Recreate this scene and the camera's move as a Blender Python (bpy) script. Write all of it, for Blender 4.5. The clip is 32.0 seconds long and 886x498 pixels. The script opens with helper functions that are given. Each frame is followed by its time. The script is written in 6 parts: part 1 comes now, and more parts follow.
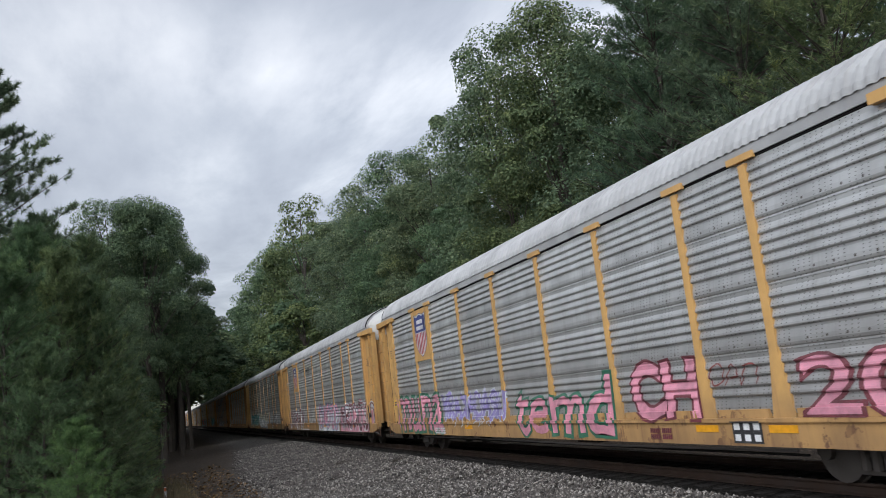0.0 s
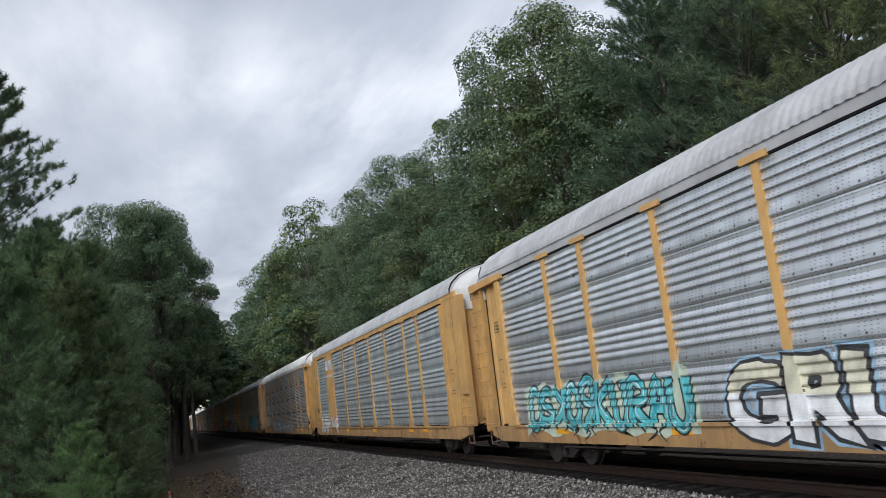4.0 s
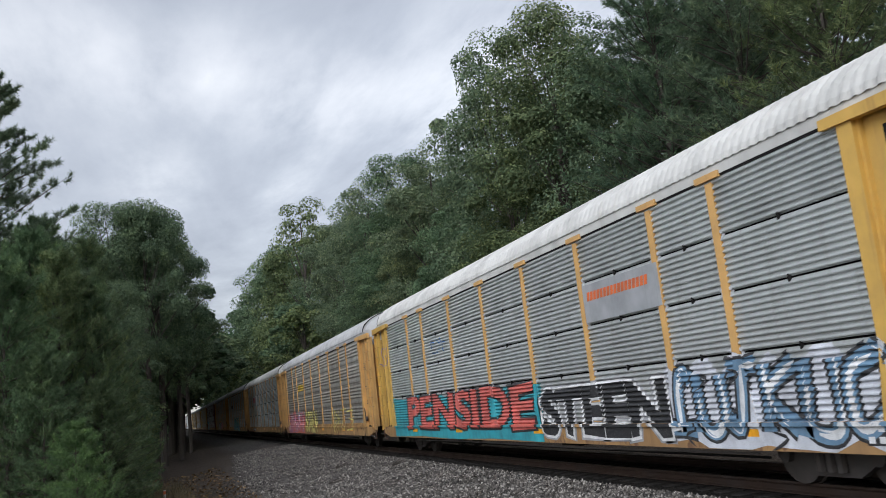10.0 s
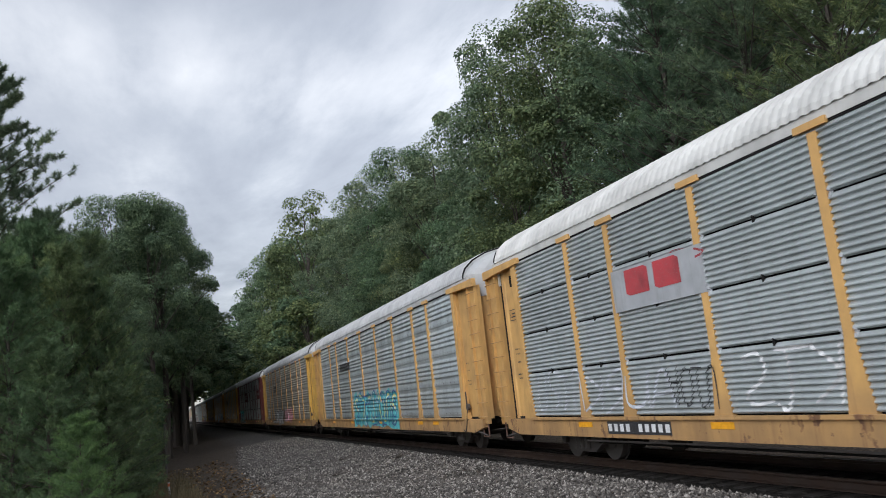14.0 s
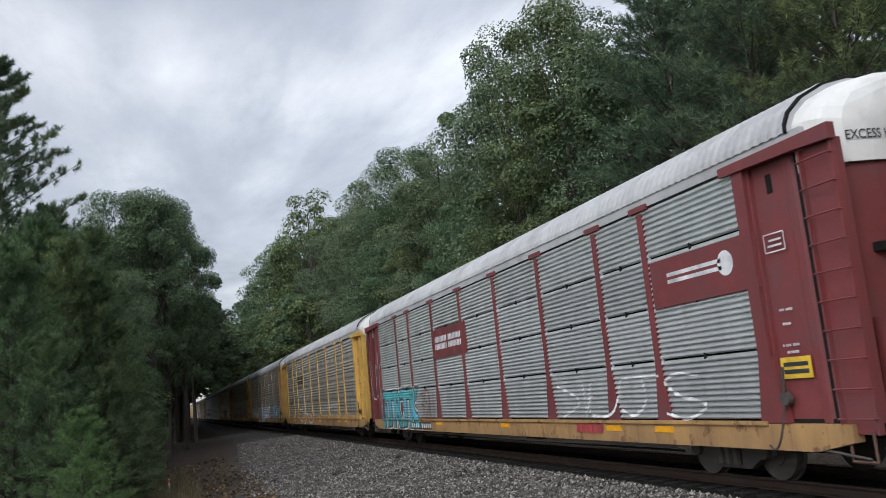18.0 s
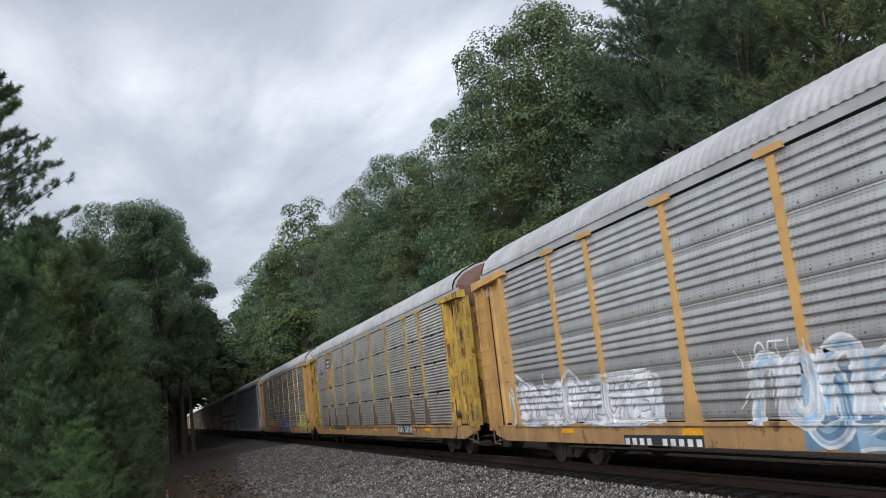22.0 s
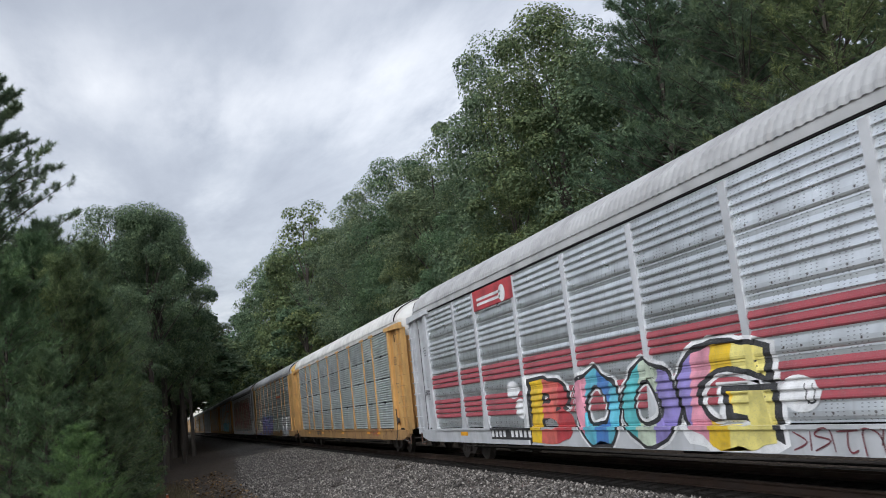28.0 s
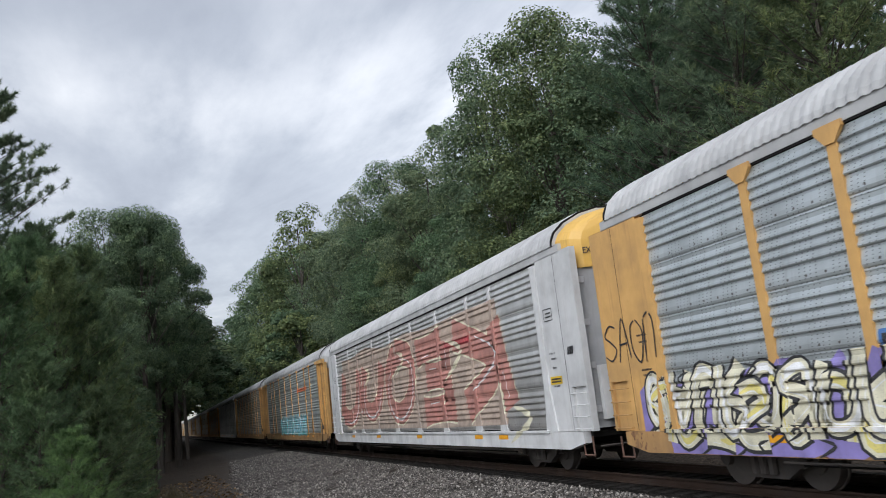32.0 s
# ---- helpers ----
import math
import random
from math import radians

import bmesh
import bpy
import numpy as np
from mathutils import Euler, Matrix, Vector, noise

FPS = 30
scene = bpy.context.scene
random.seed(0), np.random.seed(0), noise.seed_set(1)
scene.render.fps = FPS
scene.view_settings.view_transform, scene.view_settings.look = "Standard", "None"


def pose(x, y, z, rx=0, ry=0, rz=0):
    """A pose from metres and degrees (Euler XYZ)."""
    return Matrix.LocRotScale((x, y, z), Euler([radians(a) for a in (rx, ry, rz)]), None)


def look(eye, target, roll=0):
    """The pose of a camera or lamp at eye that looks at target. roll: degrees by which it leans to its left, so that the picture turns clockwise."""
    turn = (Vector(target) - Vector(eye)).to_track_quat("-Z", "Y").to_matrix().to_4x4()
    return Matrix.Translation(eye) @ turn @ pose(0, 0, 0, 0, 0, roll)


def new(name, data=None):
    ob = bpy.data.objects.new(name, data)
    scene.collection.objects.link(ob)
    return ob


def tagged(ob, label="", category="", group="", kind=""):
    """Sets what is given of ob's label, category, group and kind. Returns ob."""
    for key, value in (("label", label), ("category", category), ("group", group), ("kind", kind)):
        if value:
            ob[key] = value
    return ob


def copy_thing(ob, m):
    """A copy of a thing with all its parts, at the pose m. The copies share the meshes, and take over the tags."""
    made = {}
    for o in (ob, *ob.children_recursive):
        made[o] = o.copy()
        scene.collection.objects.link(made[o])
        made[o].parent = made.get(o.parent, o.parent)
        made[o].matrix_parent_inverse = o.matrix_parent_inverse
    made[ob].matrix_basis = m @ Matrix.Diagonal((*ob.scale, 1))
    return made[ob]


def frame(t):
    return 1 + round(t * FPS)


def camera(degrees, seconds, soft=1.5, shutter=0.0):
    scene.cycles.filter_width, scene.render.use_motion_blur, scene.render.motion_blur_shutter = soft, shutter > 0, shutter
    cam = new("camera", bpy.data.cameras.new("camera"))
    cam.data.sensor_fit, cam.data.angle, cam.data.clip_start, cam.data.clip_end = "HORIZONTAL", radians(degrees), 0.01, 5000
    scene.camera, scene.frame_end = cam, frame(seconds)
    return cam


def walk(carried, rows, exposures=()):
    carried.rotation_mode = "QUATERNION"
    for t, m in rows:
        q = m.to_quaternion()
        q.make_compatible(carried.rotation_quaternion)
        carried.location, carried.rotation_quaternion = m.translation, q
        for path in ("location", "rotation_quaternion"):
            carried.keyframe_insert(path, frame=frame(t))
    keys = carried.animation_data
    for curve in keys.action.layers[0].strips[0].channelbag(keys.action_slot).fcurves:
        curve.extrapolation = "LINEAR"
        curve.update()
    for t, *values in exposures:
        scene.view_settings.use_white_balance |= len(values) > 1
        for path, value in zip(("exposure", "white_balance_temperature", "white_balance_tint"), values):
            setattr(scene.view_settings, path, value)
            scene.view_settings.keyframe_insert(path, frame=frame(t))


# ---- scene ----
# plan: the rails' tops are z = 0, the track runs along +y, the camera stands at x = y = 0
EYE = (0.0, 0.0, 1.84)
TRACK_X = 9.78          # centre line of the track
HALF_W = 1.52           # half the width of a car
PITCH = 28.6            # one car with its couplers

cam = camera(55.09, 32.0, 0.65, 0.05)


def aim(yaw, pitch, roll):
    a, b = radians(yaw), radians(pitch)
    way = Vector((math.sin(a) * math.cos(b), math.cos(a) * math.cos(b), math.sin(b)))
    return look(EYE, Vector(EYE) + way, roll)


# seconds, turn from the track's direction, tilt, lean
AIMS = [
    (0, 19.07, 9.58, -6.46),
    (0.5, 19.05, 9.60, -6.61),
    (1, 18.98, 9.64, -6.67),
    (1.5, 18.90, 9.65, -6.65),
    (2, 18.79, 9.72, -6.62),
    (2.5, 18.76, 9.76, -6.51),
    (3, 18.79, 9.79, -6.50),
    (3.5, 18.82, 9.83, -6.50),
    (5.5, 18.87, 9.90, -6.85),
    (6, 18.85, 9.88, -6.77),
    (6.5, 18.86, 9.77, -6.65),
    (7, 18.90, 9.71, -6.53),
    (7.5, 18.87, 9.71, -6.34),
    (8, 18.74, 9.79, -6.13),
    (8.5, 18.66, 9.92, -6.02),
    (9, 18.74, 9.98, -5.98),
    (9.5, 18.93, 9.92, -6.19),
    (10, 19.08, 9.81, -6.38),
    (10.5, 19.11, 9.74, -6.47),
    (11, 19.06, 9.63, -6.44),
    (11.5, 19.01, 9.42, -6.45),
    (12, 19.07, 9.35, -6.34),
    (12.5, 19.10, 9.38, -6.28),
    (13, 19.00, 9.41, -6.29),
    (13.5, 18.88, 9.39, -6.32),
    (14, 18.81, 9.37, -6.32),
    (14.5, 18.80, 9.41, -6.25),
    (16.5, 18.79, 9.56, -5.77),
    (17, 18.67, 9.59, -5.56),
    (17.5, 18.59, 9.55, -5.44),
    (18, 18.59, 9.43, -5.42),
    (18.5, 18.74, 9.25, -5.62),
    (19, 18.90, 9.13, -6.03),
    (19.5, 18.94, 9.21, -6.22),
    (20, 18.89, 9.35, -6.36),
    (20.5, 18.84, 9.51, -6.36),
    (21, 18.84, 9.63, -6.36),
    (21.5, 18.90, 9.69, -6.36),
    (22, 18.96, 9.79, -6.44),
    (22.5, 18.99, 9.90, -6.55),
    (23, 18.97, 9.94, -6.60),
    (23.5, 18.95, 9.92, -6.55),
    (24, 18.96, 9.94, -6.62),
    (24.5, 19.02, 10.03, -6.71),
    (25, 19.09, 10.01, -6.74),
    (25.5, 19.13, 9.91, -6.64),
    (27.5, 18.96, 9.99, -6.53),
    (28, 18.95, 10.03, -6.43),
    (28.5, 19.01, 10.10, -6.35),
    (29, 19.09, 10.17, -6.45),
    (29.5, 19.18, 10.16, -6.49),
    (30, 19.21, 10.14, -6.57),
    (30.5, 19.26, 10.12, -6.56),
    (31, 19.30, 10.14, -6.50),
    (31.5, 19.32, 10.21, -6.44),
    (32, 19.33, 10.20, -6.49),
]
walk(cam, [(t, aim(a, b, c)) for t, a, b, c in AIMS])

# ------------------------------------------------------------------ light
scene.view_settings.exposure = 0.56
world = bpy.data.worlds.new("overcast_sky")
scene.world = world
world.use_nodes = True
wn, wl = world.node_tree.nodes, world.node_tree.links
wn.clear()
w_out = wn.new("ShaderNodeOutputWorld")
w_bg = wn.new("ShaderNodeBackground")
w_sky = wn.new("ShaderNodeTexSky")
w_sky.sky_type, w_sky.sun_disc = "NISHITA", False
w_sky.sun_elevation, w_sky.sun_rotation = radians(39), radians(-130)
w_hsv = wn.new("ShaderNodeHueSaturation")
w_hsv.inputs["Saturation"].default_value = 0.20
w_bg.inputs["Strength"].default_value = 0.15
# an overcast sky is about three times as bright overhead as at the horizon
w_co = wn.new("ShaderNodeTexCoord")
w_sp = wn.new("ShaderNodeSeparateXYZ")
w_mr = wn.new("ShaderNodeMapRange")
w_mr.inputs[3].default_value, w_mr.inputs[4].default_value = 0.66, 2.9
w_mul = wn.new("ShaderNodeMix")
w_mul.data_type, w_mul.blend_type = "RGBA", "MULTIPLY"
w_mul.inputs[0].default_value = 1.0
wl.new(w_co.outputs["Generated"], w_sp.inputs[0])
wl.new(w_sp.outputs[2], w_mr.inputs[0])
wl.new(w_sky.outputs[0], w_hsv.inputs["Color"])
wl.new(w_hsv.outputs[0], w_mul.inputs[6])
wl.new(w_mr.outputs[0], w_mul.inputs[7])
wl.new(w_mul.outputs[2], w_bg.inputs["Color"])
wl.new(w_bg.outputs[0], w_out.inputs[0])

sun = new("sun", bpy.data.lights.new("sun", "SUN"))
sun.data.energy, sun.data.angle, sun.data.color = 1.75, radians(40), (1.0, 0.985, 0.965)
sun.matrix_world = look((-34, -28, 36), (0, 0, 0))


# ------------------------------------------------------------------ materials
def shader(name):
    m = bpy.data.materials.new(name)
    m.use_nodes = True
    nt = m.node_tree
    return m, nt, nt.nodes["Principled BSDF"]


def tex(nt, kind, scale, detail=4.0, coord="Object", stretch=(1, 1, 1), rough=0.55):
    c = nt.nodes.new("ShaderNodeTexCoord")
    mp = nt.nodes.new("ShaderNodeMapping")
    mp.inputs["Scale"].default_value = stretch
    nt.links.new(c.outputs[coord], mp.inputs[0])
    n = nt.nodes.new(kind)
    n.inputs["Scale"].default_value = scale
    if kind == "ShaderNodeTexNoise":
        n.inputs["Detail"].default_value, n.inputs["Roughness"].default_value = detail, rough
    nt.links.new(mp.outputs[0], n.inputs["Vector"])
    return n


def ramp(nt, src, stops):
    r = nt.nodes.new("ShaderNodeValToRGB")
    while len(r.color_ramp.elements) < len(stops):
        r.color_ramp.elements.new(0.5)
    for e, (p, c) in zip(r.color_ramp.elements, stops):
        e.position, e.color = p, (*c, 1) if len(c) == 3 else c
    nt.links.new(src, r.inputs[0])
    return r


def mix(nt, fac, a, b, mode="MIX"):
    n = nt.nodes.new("ShaderNodeMix")
    n.data_type, n.blend_type = "RGBA", mode
    for i, v in ((0, fac), (6, a), (7, b)):
        if isinstance(v, (int, float)):
            n.inputs[i].default_value = v
        elif isinstance(v, tuple):
            n.inputs[i].default_value = (*v, 1)
        else:
            nt.links.new(v, n.inputs[i])
    return n.outputs[2]


def bump(nt, bsdf, src, strength, distance):
    b = nt.nodes.new("ShaderNodeBump")
    b.inputs["Strength"].default_value, b.inputs["Distance"].default_value = strength, distance
    nt.links.new(src, b.inputs["Height"])
    nt.links.new(b.outputs[0], bsdf.inputs["Normal"])


def painted(name, col, wear=(0.16, 0.08, 0.04), amount=0.5, rough=0.55, metal=0.0, streak=0.35, rust=0.0, vary=0.1):
    """Old paint or zinc: patches, streaks that run down, and a fine grain."""
    m, nt, b = shader(name)
    big = tex(nt, "ShaderNodeTexNoise", 1.3, 6)
    run = tex(nt, "ShaderNodeTexNoise", 2.2, 5, stretch=(1, 4.0, 0.22))
    fine = tex(nt, "ShaderNodeTexNoise", 26, 3)
    dull = tuple(v * 0.72 + 0.02 for v in col)
    lite = tuple(min(1, v * 1.12 + 0.01) for v in col)
    c1 = ramp(nt, big.outputs[0], [(0.3, dull), (0.55, col), (0.75, lite)])
    k = ramp(nt, run.outputs[0], [(0.56, (0, 0, 0)), (0.78, (1, 1, 1))])
    k2 = nt.nodes.new("ShaderNodeMath")
    k2.operation = "MULTIPLY"
    k2.inputs[1].default_value = streak
    nt.links.new(k.outputs[0], k2.inputs[0])
    c2 = mix(nt, k2.outputs[0], c1.outputs[0], wear)
    spots = ramp(nt, fine.outputs[0], [(0.66, (0, 0, 0)), (0.74, (1, 1, 1))])
    k3 = nt.nodes.new("ShaderNodeMath")
    k3.operation = "MULTIPLY"
    k3.inputs[1].default_value = amount * 0.4
    nt.links.new(spots.outputs[0], k3.inputs[0])
    c3 = mix(nt, k3.outputs[0], c2, wear)
    if rust:
        flake = tex(nt, "ShaderNodeTexNoise", 2.6, 8, rough=0.62)
        tone = tex(nt, "ShaderNodeTexNoise", 11, 5)
        k4 = ramp(nt, flake.outputs[0], [(0.62 - rust, (0, 0, 0)), (0.645 - rust, (1, 1, 1))])
        brown = ramp(nt, tone.outputs[0], [(0.3, (0.07, 0.03, 0.018)), (0.7, (0.21, 0.095, 0.045))])
        # flakes lie mostly along the drips
        drip = ramp(nt, run.outputs[0], [(0.40, (0.15, 0.15, 0.15)), (0.60, (1, 1, 1))])
        c3 = mix(nt, mix(nt, 1.0, k4.outputs[0], drip.outputs[0], "MULTIPLY"), c3, brown.outputs[0])
    if vary:
        oi = nt.nodes.new("ShaderNodeObjectInfo")
        tone2 = ramp(nt, oi.outputs["Random"], [(0.0, (1 - vary,) * 3), (1.0, (1 + vary,) * 3)])
        c3 = mix(nt, 1.0, c3, tone2.outputs[0], "MULTIPLY")
    nt.links.new(c3, b.inputs["Base Color"])
    r = ramp(nt, big.outputs[0], [(0.3, (rough + 0.15,) * 3), (0.7, (rough - 0.1,) * 3)])
    nt.links.new(r.outputs[0], b.inputs["Roughness"])
    b.inputs["Metallic"].default_value = metal
    bump(nt, b, fine.outputs[0], 0.15, 0.004)
    return m


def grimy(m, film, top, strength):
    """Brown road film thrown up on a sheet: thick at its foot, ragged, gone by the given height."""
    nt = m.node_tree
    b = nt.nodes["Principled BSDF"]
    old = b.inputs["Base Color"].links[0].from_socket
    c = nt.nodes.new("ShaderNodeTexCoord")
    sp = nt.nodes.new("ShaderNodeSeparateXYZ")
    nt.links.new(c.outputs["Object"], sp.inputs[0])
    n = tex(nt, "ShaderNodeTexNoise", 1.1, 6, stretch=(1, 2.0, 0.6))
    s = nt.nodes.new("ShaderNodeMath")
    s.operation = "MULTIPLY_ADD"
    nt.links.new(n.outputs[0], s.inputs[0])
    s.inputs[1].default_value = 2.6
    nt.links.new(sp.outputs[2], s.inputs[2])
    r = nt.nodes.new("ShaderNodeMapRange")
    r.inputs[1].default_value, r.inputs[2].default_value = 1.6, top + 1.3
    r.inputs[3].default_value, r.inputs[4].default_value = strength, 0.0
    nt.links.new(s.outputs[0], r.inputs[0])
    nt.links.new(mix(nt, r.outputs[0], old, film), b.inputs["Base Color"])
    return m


def plain(name, col, rough=0.6, metal=0.0):
    m, nt, b = shader(name)
    n = tex(nt, "ShaderNodeTexNoise", 9, 4)
    c = ramp(nt, n.outputs[0], [(0.3, tuple(v * 0.8 for v in col)), (0.7, tuple(min(1, v * 1.1) for v in col))])
    nt.links.new(c.outputs[0], b.inputs["Base Color"])
    b.inputs["Roughness"].default_value, b.inputs["Metallic"].default_value = rough, metal
    return m


def foliage(name, dark, mid, lite, through_light=0.25):
    m, nt, b = shader(name)
    g = nt.nodes.new("ShaderNodeNewGeometry")
    o = nt.nodes.new("ShaderNodeObjectInfo")
    r = ramp(nt, g.outputs["Random Per Island"], [(0.0, dark), (0.55, mid), (1.0, lite)])
    tint = ramp(nt, o.outputs["Random"], [(0.0, (0.8, 0.95, 0.85)), (0.5, (1, 1, 1)), (1.0, (1.2, 1.08, 0.8))])
    c = mix(nt, 1.0, r.outputs[0], tint.outputs[0], "MULTIPLY")
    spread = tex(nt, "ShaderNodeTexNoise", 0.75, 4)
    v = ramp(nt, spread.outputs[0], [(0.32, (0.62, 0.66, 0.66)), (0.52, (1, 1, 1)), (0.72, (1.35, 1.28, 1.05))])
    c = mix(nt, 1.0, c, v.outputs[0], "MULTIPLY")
    nt.links.new(c, b.inputs["Base Color"])
    b.inputs["Roughness"].default_value = 0.6
    b.inputs["Specular IOR Level"].default_value = 0.12
    t = nt.nodes.new("ShaderNodeBsdfTranslucent")
    nt.links.new(c, t.inputs[0])
    s = nt.nodes.new("ShaderNodeMixShader")
    s.inputs[0].default_value = through_light
    nt.links.new(b.outputs[0], s.inputs[1])
    nt.links.new(t.outputs[0], s.inputs[2])
    nt.links.new(s.outputs[0], nt.nodes["Material Output"].inputs[0])
    return m


def gravel_ground():
    m, nt, b = shader("gravel_and_soil")
    st = tex(nt, "ShaderNodeTexVoronoi", 17)
    n = tex(nt, "ShaderNodeTexNoise", 0.8, 6)
    n2 = tex(nt, "ShaderNodeTexNoise", 9, 5)
    sep = nt.nodes.new("ShaderNodeSeparateXYZ")
    c = nt.nodes.new("ShaderNodeTexCoord")
    nt.links.new(c.outputs["Object"], sep.inputs[0])
    edge = nt.nodes.new("ShaderNodeMath")
    edge.operation = "MULTIPLY_ADD"
    nt.links.new(n.outputs[0], edge.inputs[0])
    edge.inputs[1].default_value = 2.6
    nt.links.new(sep.outputs[0], edge.inputs[2])
    def band(src, a, b):
        n = nt.nodes.new("ShaderNodeMapRange")
        n.inputs[1].default_value, n.inputs[2].default_value = a, b
        nt.links.new(src, n.inputs[0])
        return n.outputs[0]

    stone = ramp(nt, st.outputs["Color"], [(0.1, (0.04, 0.035, 0.031)), (0.5, (0.088, 0.079, 0.07)), (0.9, (0.175, 0.16, 0.143))])
    # track bed: oil-stained stones, blackened further to paint the shade beneath the cars
    oily_shaded = ramp(nt, st.outputs["Color"], [(0.1, (0.006, 0.005, 0.005)), (0.5, (0.013, 0.012, 0.010)), (0.9, (0.03, 0.026, 0.022))])
    soil = ramp(nt, n2.outputs[0], [(0.3, (0.034, 0.027, 0.022)), (0.55, (0.072, 0.057, 0.045)), (0.75, (0.145, 0.11, 0.08))])
    bed = mix(nt, band(edge.outputs[0], 9.0, 9.5), stone.outputs[0], oily_shaded.outputs[0])
    # soil colour spreads towards the rails further on, painting in the wood's shade
    shade_creep = nt.nodes.new("ShaderNodeMath")
    shade_creep.operation = "MULTIPLY_ADD"
    nt.links.new(band(sep.outputs[1], 27.0, 62.0), shade_creep.inputs[0])
    shade_creep.inputs[1].default_value = -2.4
    nt.links.new(edge.outputs[0], shade_creep.inputs[2])
    near_side = mix(nt, band(shade_creep.outputs[0], 2.7, 4.2), soil.outputs[0], bed)
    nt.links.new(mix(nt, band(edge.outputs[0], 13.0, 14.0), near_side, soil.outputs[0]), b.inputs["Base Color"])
    b.inputs["Roughness"].default_value = 0.9
    b.inputs["Specular IOR Level"].default_value = 0.08
    bump(nt, b, st.outputs["Distance"], 0.9, 0.05)
    return m


def stone_mat():
    m, nt, b = shader("ballast_stone")
    g = nt.nodes.new("ShaderNodeNewGeometry")
    r = ramp(nt, g.outputs["Random Per Island"], [(0.0, (0.026, 0.022, 0.019)), (0.45, (0.085, 0.074, 0.064)), (0.8, (0.17, 0.152, 0.133)), (1.0, (0.38, 0.35, 0.31))])
    n = tex(nt, "ShaderNodeTexNoise", 40, 3)
    nt.links.new(mix(nt, 0.4, r.outputs[0], n.outputs[0], "OVERLAY"), b.inputs["Base Color"])
    b.inputs["Roughness"].default_value = 0.85
    return m


def punched(name, col, wear, amount, rough, metal, streak=0.35, rows=True):
    """Galvanised sheet: columns of small holes, and for grouped ribs the bolts on the plain bands."""
    m = painted(name, col, wear, amount, rough, metal, streak)
    nt = m.node_tree
    b = nt.nodes["Principled BSDF"]
    old = b.inputs["Base Color"].links[0].from_socket
    c = nt.nodes.new("ShaderNodeTexCoord")
    sp = nt.nodes.new("ShaderNodeSeparateXYZ")
    nt.links.new(c.outputs["Object"], sp.inputs[0])

    def calc(op, a, v, v2=None):
        n = nt.nodes.new("ShaderNodeMath")
        n.operation = op
        for i, q in enumerate((a, v, v2)):
            if q is None:
                continue
            if isinstance(q, (int, float)):
                n.inputs[i].default_value = q
            else:
                nt.links.new(q, n.inputs[i])
        return n.outputs[0]

    def dots(py, pz, ry, rz, shift=0.0):
        fy = calc("SUBTRACT", calc("FRACT", calc("DIVIDE", calc("ADD", sp.outputs[1], 20.0), py), 0), 0.5)
        fz = calc("SUBTRACT", calc("FRACT", calc("DIVIDE", calc("ADD", sp.outputs[2], shift), pz), 0), 0.5)
        ey = calc("DIVIDE", calc("MULTIPLY", fy, py), ry)
        ez = calc("DIVIDE", calc("MULTIPLY", fz, pz), rz)
        d = calc("ADD", calc("MULTIPLY", ey, ey), calc("MULTIPLY", ez, ez))
        return calc("LESS_THAN", d, 1.0)

    holes = dots(0.105, 0.050, 0.015, 0.008)
    group = calc("LESS_THAN", calc("FRACT", calc("DIVIDE", calc("ADD", sp.outputs[1], 20.1), 0.62), 0), 0.62)
    k = calc("MULTIPLY", calc("MULTIPLY", holes, group), 0.60)
    col1 = mix(nt, k, old, (0.03, 0.028, 0.026))
    if rows:
        bolt = dots(0.36, 0.9275, 0.020, 0.020, -0.646)
        col1 = mix(nt, calc("MULTIPLY", bolt, 0.85), col1, (0.06, 0.045, 0.035))
    nt.links.new(col1, b.inputs["Base Color"])
    return m


YELLOW = painted("faded_yellow_paint", (0.60, 0.345, 0.115), (0.27, 0.14, 0.07), 0.5, 0.6, 0.0, 0.55, 0.0, 0.07)
YELLOW_B = painted("bright_yellow_paint", (0.63, 0.38, 0.085), (0.26, 0.13, 0.05), 0.4, 0.55, 0.0, 0.55, 0.0, 0.07)
YELLOW_P = painted("sun_bleached_yellow_paint", (0.62, 0.405, 0.20), (0.25, 0.14, 0.08), 0.6, 0.62, 0.0, 0.7, 0.0, 0.07)
YELLOW_D = painted("weathered_yellow_paint", (0.52, 0.30, 0.11), (0.19, 0.09, 0.045), 0.8, 0.65, 0.0, 0.8, 0.06, 0.1)
YELLOW_R = painted("rust_eaten_yellow_paint", (0.62, 0.40, 0.07), (0.20, 0.085, 0.04), 0.9, 0.65, 0.0, 0.8, 0.15, 0.1)
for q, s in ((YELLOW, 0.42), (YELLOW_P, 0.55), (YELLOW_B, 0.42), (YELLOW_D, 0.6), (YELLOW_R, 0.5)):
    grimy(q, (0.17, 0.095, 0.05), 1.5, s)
RUST = painted("rusty_brown_steel", (0.125, 0.064, 0.043), (0.07, 0.035, 0.025), 0.8, 0.8)
ZINC = punched("galvanised_steel", (0.55, 0.55, 0.535), (0.22, 0.19, 0.16), 0.5, 0.40, 0.55)
ZINC_L = punched("bright_galvanised_steel", (0.77, 0.795, 0.805), (0.36, 0.36, 0.35), 0.3, 0.34, 0.85)
ZINC_B = punched("blue_grey_galvanised_steel", (0.53, 0.575, 0.58), (0.26, 0.25, 0.245), 0.4, 0.38, 0.55)
ZINC_T = punched("brown_stained_galvanised_steel", (0.52, 0.495, 0.45), (0.24, 0.185, 0.14), 0.7, 0.44, 0.55, 0.55)
